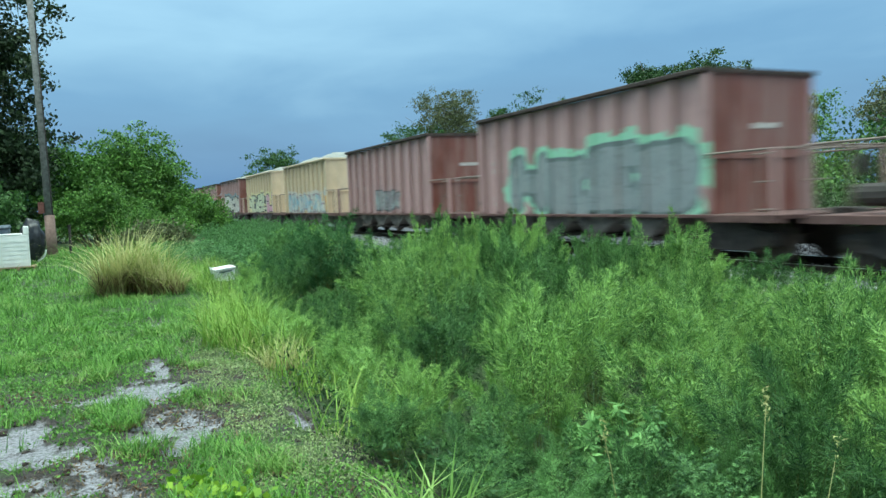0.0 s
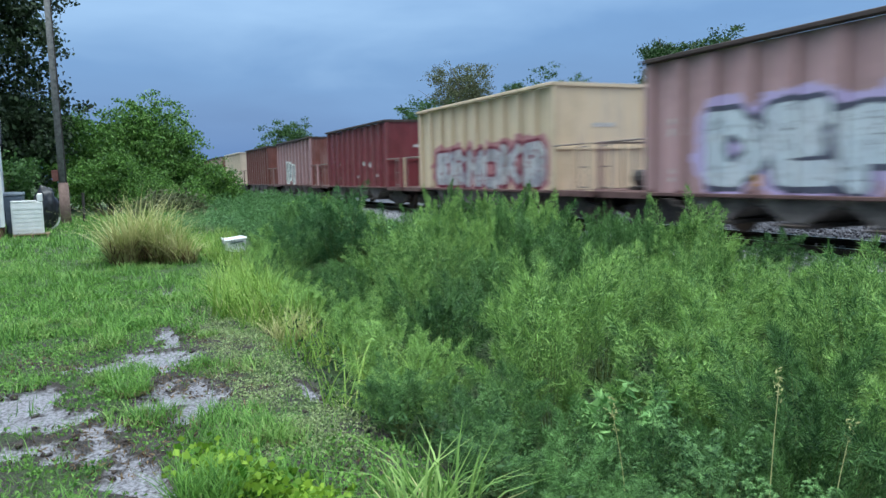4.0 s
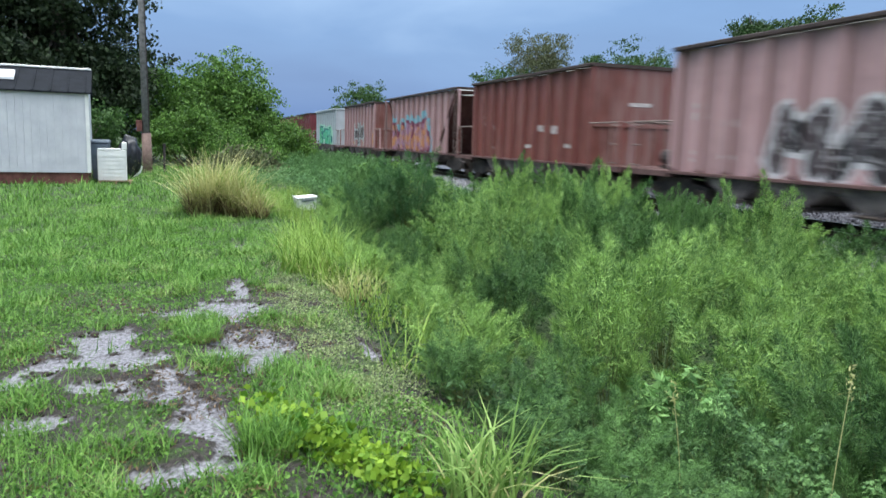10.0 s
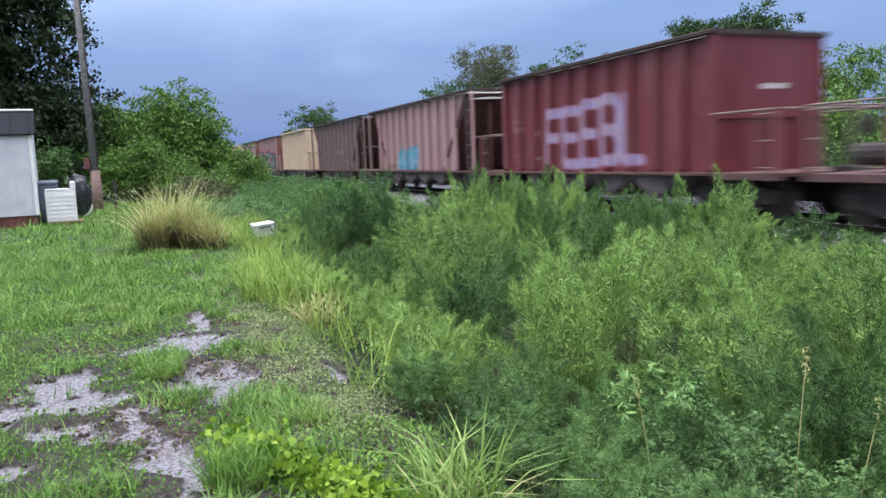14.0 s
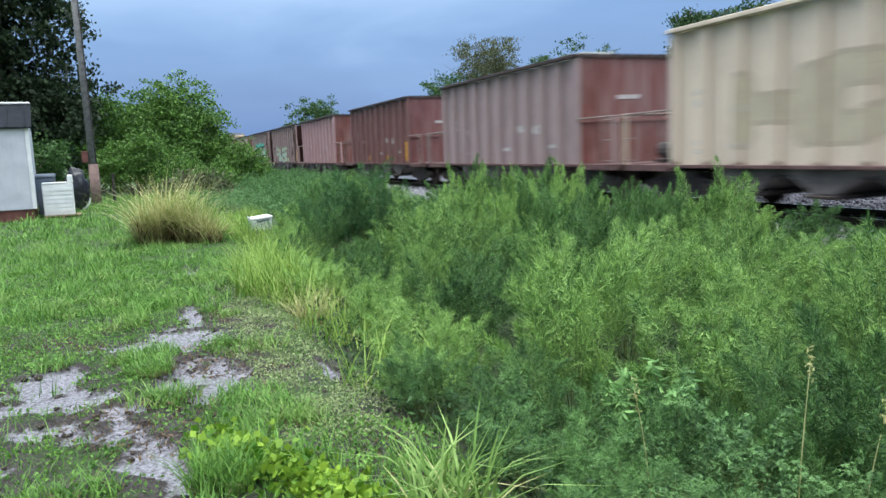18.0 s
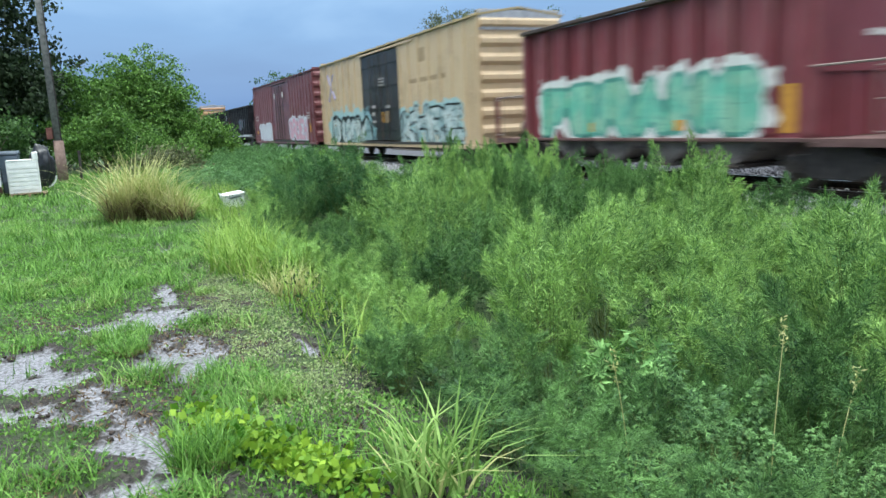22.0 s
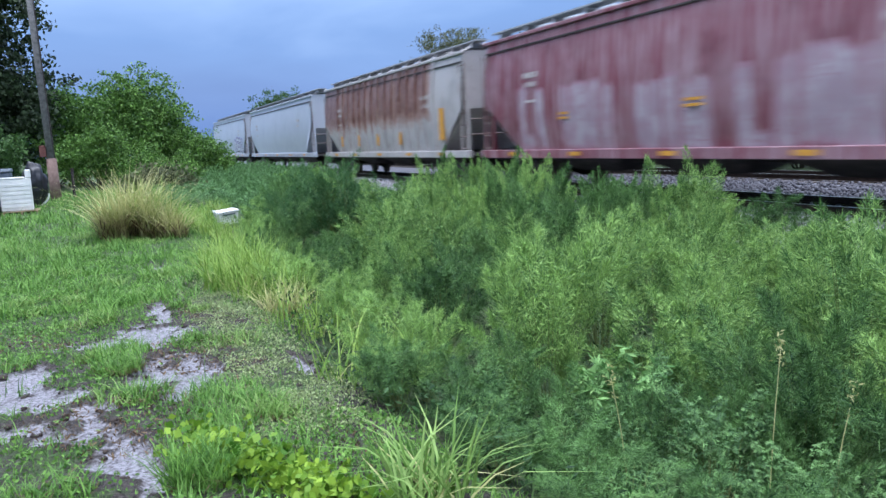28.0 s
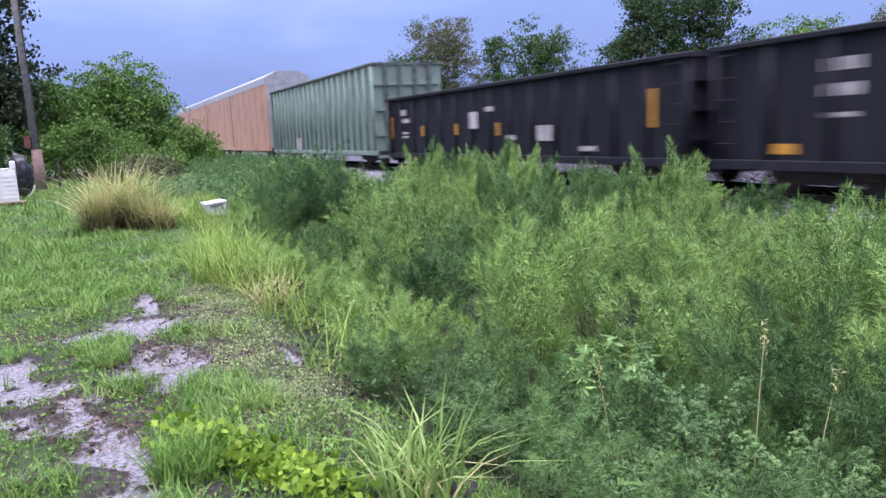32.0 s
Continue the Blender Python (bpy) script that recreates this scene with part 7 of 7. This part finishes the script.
    part("roof", bm, mr, c, "curved roof", 0, True)
    for k in range(10):
        y = -L + 1.6 + (L - 3.2) * k / 9
        bm = bmesh.new()
        bx(bm, -0.38, 0.38, y - 0.55, y + 0.55, T + 0.32, T + 0.42)
        part("hatch", bm, mr, c, "", 0.03)
    for x in (-0.85, 0.85):
        box_part("roof_walk", (x - 0.24, x + 0.24, -L + 0.1, -0.1, T + 0.36, T + 0.40), M_ROOFGREY, c, "steel grating walkway")
        for k in range(12):
            y = -L + 0.5 + (L - 1.0) * k / 11
            box_part("walk_bracket", (x - 0.2, x + 0.2, y - 0.03, y + 0.03, T + 0.16, T + 0.36), M_ROOFGREY, c)
    for y, s in ((-L, -1), (0.0, 1)):
        q = y - s * 0.35
        box_part("end_wall", (-1.45, 1.45, min(q, q - s * 0.04), max(q, q - s * 0.04), K, T + 0.1), m, c)
        bm = bmesh.new()
        prism(bm, [(q, K), (q - s * I, B), (q - s * (I + 0.05), B), (q - s * 0.05, K)], -1.45, 1.45)
        part("slope_sheet", bm, m, c)
        box_part("end_deck", (-1.45, 1.45, min(y, y - s * 2.0), max(y, y - s * 2.0), B - 0.16, B - 0.06), M_STEEL, c)
        bm = bmesh.new()
        for z in (1.5, 2.0):
            rod(bm, (-1.45, y - s * 0.1, z), (1.45, y - s * 0.1, z), 0.02)
        part("handrail", bm, lm, c)
    for k in range(3):
        y = -L / 2 + (k - 1) * (L - 5.0) / 3
        w = (L - 4.6) / 6
        bm = bmesh.new()
        for v in bx(bm, -1.3, 1.3, y - w, y + w, 0.38, B - 0.05):
            if v.co.z < 0.5:
                v.co.x *= 0.32
                v.co.y = y + (v.co.y - y) * 0.42
        part("chute", bm, lower or M_STEEL, c, "sloped discharge chute")
    underframe(c, L, B - 0.2)
    bars(c, [(-L + 3.4, 2.9, 0.7, 0.14), (-L + 3.4, 2.6, 0.6, 0.14), (-3.0, 3.0, 0.7, 0.14), (-3.0, 2.75, 0.6, 0.12), (-3.0, 2.3, 0.5, 0.07)], -1.59)
    bars(c, [(-L * q, 0.87, 0.5, 0.1) for q in (0.12, 0.3, 0.5, 0.7, 0.88)], -1.60, M_ORANGE, "reflector")
    box_part("eave_seam", (-1.53, -1.48, -L + 0.4, -0.4, T - 0.30, T - 0.26), M_STEEL, c, "dark seam under the eave")
    TRAIN.append((c, s0))
    return c


covered_hopper((0.62, 0.57, 0.46), 16.9, "cream covered hopper car with blue and red spray paint", 621.16, ((0.55, 0.05, 0.05), (0.05, 0.10, 0.42), (0.30, 0.16, 0.30), None, -7.6, ("##", -7.0, -12.0, 0.9, 3.3, 0.2)), 0.2, 0.15, 12, None, rough_mat("cream_chute", (0.42, 0.39, 0.33), (0.58, 0.54, 0.46), 3.0))
p2 = covered_hopper((0.17, 0.028, 0.045), 16.9, "maroon covered hopper car with large faded patches", 638.97, ((0.52, 0.45, 0.51), (0.42, 0.32, 0.38), (0.34, 0.20, 0.25), None, None, ("LI HNI UIH LINH I", -2.4, -14.6, 0.95, 2.5, 0.2)), 0.6, 0.05, 0, M_ROOFGREY, None, None, (0.55, 0.47, 0.52), streak=3.5)
bars(p2, [(-4.6, 1.9, 0.4, 0.06), (-4.6, 1.78, 0.4, 0.06), (-9.2, 1.95, 0.5, 0.06), (-9.2, 1.83, 0.5, 0.06)], -1.60, M_ORANGE, "lettering_bar")
p3 = covered_hopper((0.42, 0.40, 0.40), 16.9, "grey covered hopper car with heavy rust-brown streaks", 656.83, ((0.17, 0.07, 0.05), (0.25, 0.13, 0.11), (0.27, 0.16, 0.13), (0.34, 0.24, 0.21), None, ("####", -0.2, -13.8, 2.35, 4.4, 0.2)), 0.4, 0.6, 15, streak=7.0)
bars(p3, [(-L3, 1.5, 0.26, 0.5) for L3 in (3.2, 5.8, 8.4, 11.0)] + [(-15.0, 1.9, 0.4, 1.1)], -1.60, M_ORANGE, "reflector")
p4 = covered_hopper((0.40, 0.44, 0.51), 19.3, "smooth pale grey covered hopper car", 678.44, None, 0.1, 0.03, 0, M_ROOFGREY, dark=(0.36, 0.40, 0.47))
p5 = covered_hopper((0.40, 0.44, 0.51), 19.3, "smooth pale grey covered hopper car with purple and black spray paint", 699.78, ((0.74, 0.76, 0.82), (0.60, 0.60, 0.72), (0.008, 0.008, 0.02), (0.12, 0.085, 0.38), None, ("NEFU", -13.5, -17.3, 1.2, 2.3, 0.12), ("SREO", -13.2, -17.6, 0.74, 1.12, 0.1)), 0.1, 0.03, 0, M_ROOFGREY, dark=(0.36, 0.40, 0.47))
for c in (p4, p5):
    box_part("pale_band", (-1.592, -1.585, -19.0, -0.4, 0.80, 0.96), M_LIP, c, "pale lower stripe")


def auto_rack(s0):
    """A long enclosed car carrier: panelled orange sides in two lengths under a raised grey roof."""
    c = thing("auto_rack_car", "orange-sided enclosed car carrier with a raised grey roof", "rail car", "train")
    m = paint("carrier_paint", (0.50, 0.27, 0.15), None, None, 0.3, 0.25)
    L, B, T = 26.5, 0.7, 4.85
    for sx in (-1, 1):
        for a, b in ((-L + 0.2, -L * 0.5 - 0.12), (-L * 0.5 + 0.12, -0.2)):
            n = 12
            for k in range(n):
                y0, y1 = a + (b - a) * k / n, a + (b - a) * (k + 1) / n
                x0, x1 = sorted((sx * 1.50, sx * (1.53 + 0.02 * (k % 2))))
                box_part("side_panel", (x0, x1, y0 + 0.01, y1 - 0.01, B, T), m, c)
        x0, x1 = sorted((sx * 1.4, sx * 1.6))
        box_part("side_sill", (x0, x1, -L, 0, B - 0.2, B), m, c)
        for y in (-L + 0.1, -L * 0.5, -0.1):
            box_part("corner_post", (sx * 1.5 - 0.06, sx * 1.5 + 0.06, y - 0.1, y + 0.1, B, T), M_STEEL if y == -L * 0.5 else m, c)
    bm = bmesh.new()
    prism(bm, [(-1.55, T), (-1.5, T + 0.45), (-0.7, T + 0.85), (0.7, T + 0.85), (1.5, T + 0.45), (1.55, T)], -L, 0, "y")
    part("roof", bm, M_ROOFGREY, c, "raised grey roof")
    for y, s in ((-L, -1), (0.0, 1)):
        for sx in (-1, 1):
            x0, x1 = sorted((sx * 0.02, sx * 1.45))
            box_part("end_door", (x0, x1, min(y, y - s * 0.05), max(y, y - s * 0.05), B, T - 0.02), M_ROOFGREY, c)
    underframe(c, L, B)
    TRAIN.append((c, s0))
    return c


auto_rack(783.4)
a2 = copy_thing(TRAIN[-1][0], Matrix.Identity(4))
TRAIN.append((a2, 810.9))


# ---- movement ----
RUN = ((0, 0.0), (2, 43.34), (4, 86.91), (7, 152.57), (10, 218.51), (14, 306.63), (17, 373.06), (20, 439.85), (23, 506.88), (26, 573.77), (29, 640.56), (32, 707.37))


def motions():
    for c, s0 in TRAIN:
        walk(c, [(t, pose(TX, s0 - d, RAIL)) for t, d in RUN])
    sway = random.Random(3)
    for p, x, y in FENNELS:
        if x < 8.8 and y < 12:
            m = p.matrix_basis.copy()
            place, turn, size = m.decompose()
            rows = []
            for k in range(33):
                a = Euler((radians(sway.uniform(-1.6, 1.6)), radians(sway.uniform(-2.2, 2.2)), 0))
                rows.append((k * 1.0, Matrix.LocRotScale(place, a.to_quaternion() @ turn, None)))
            walk(p, rows)


motions()
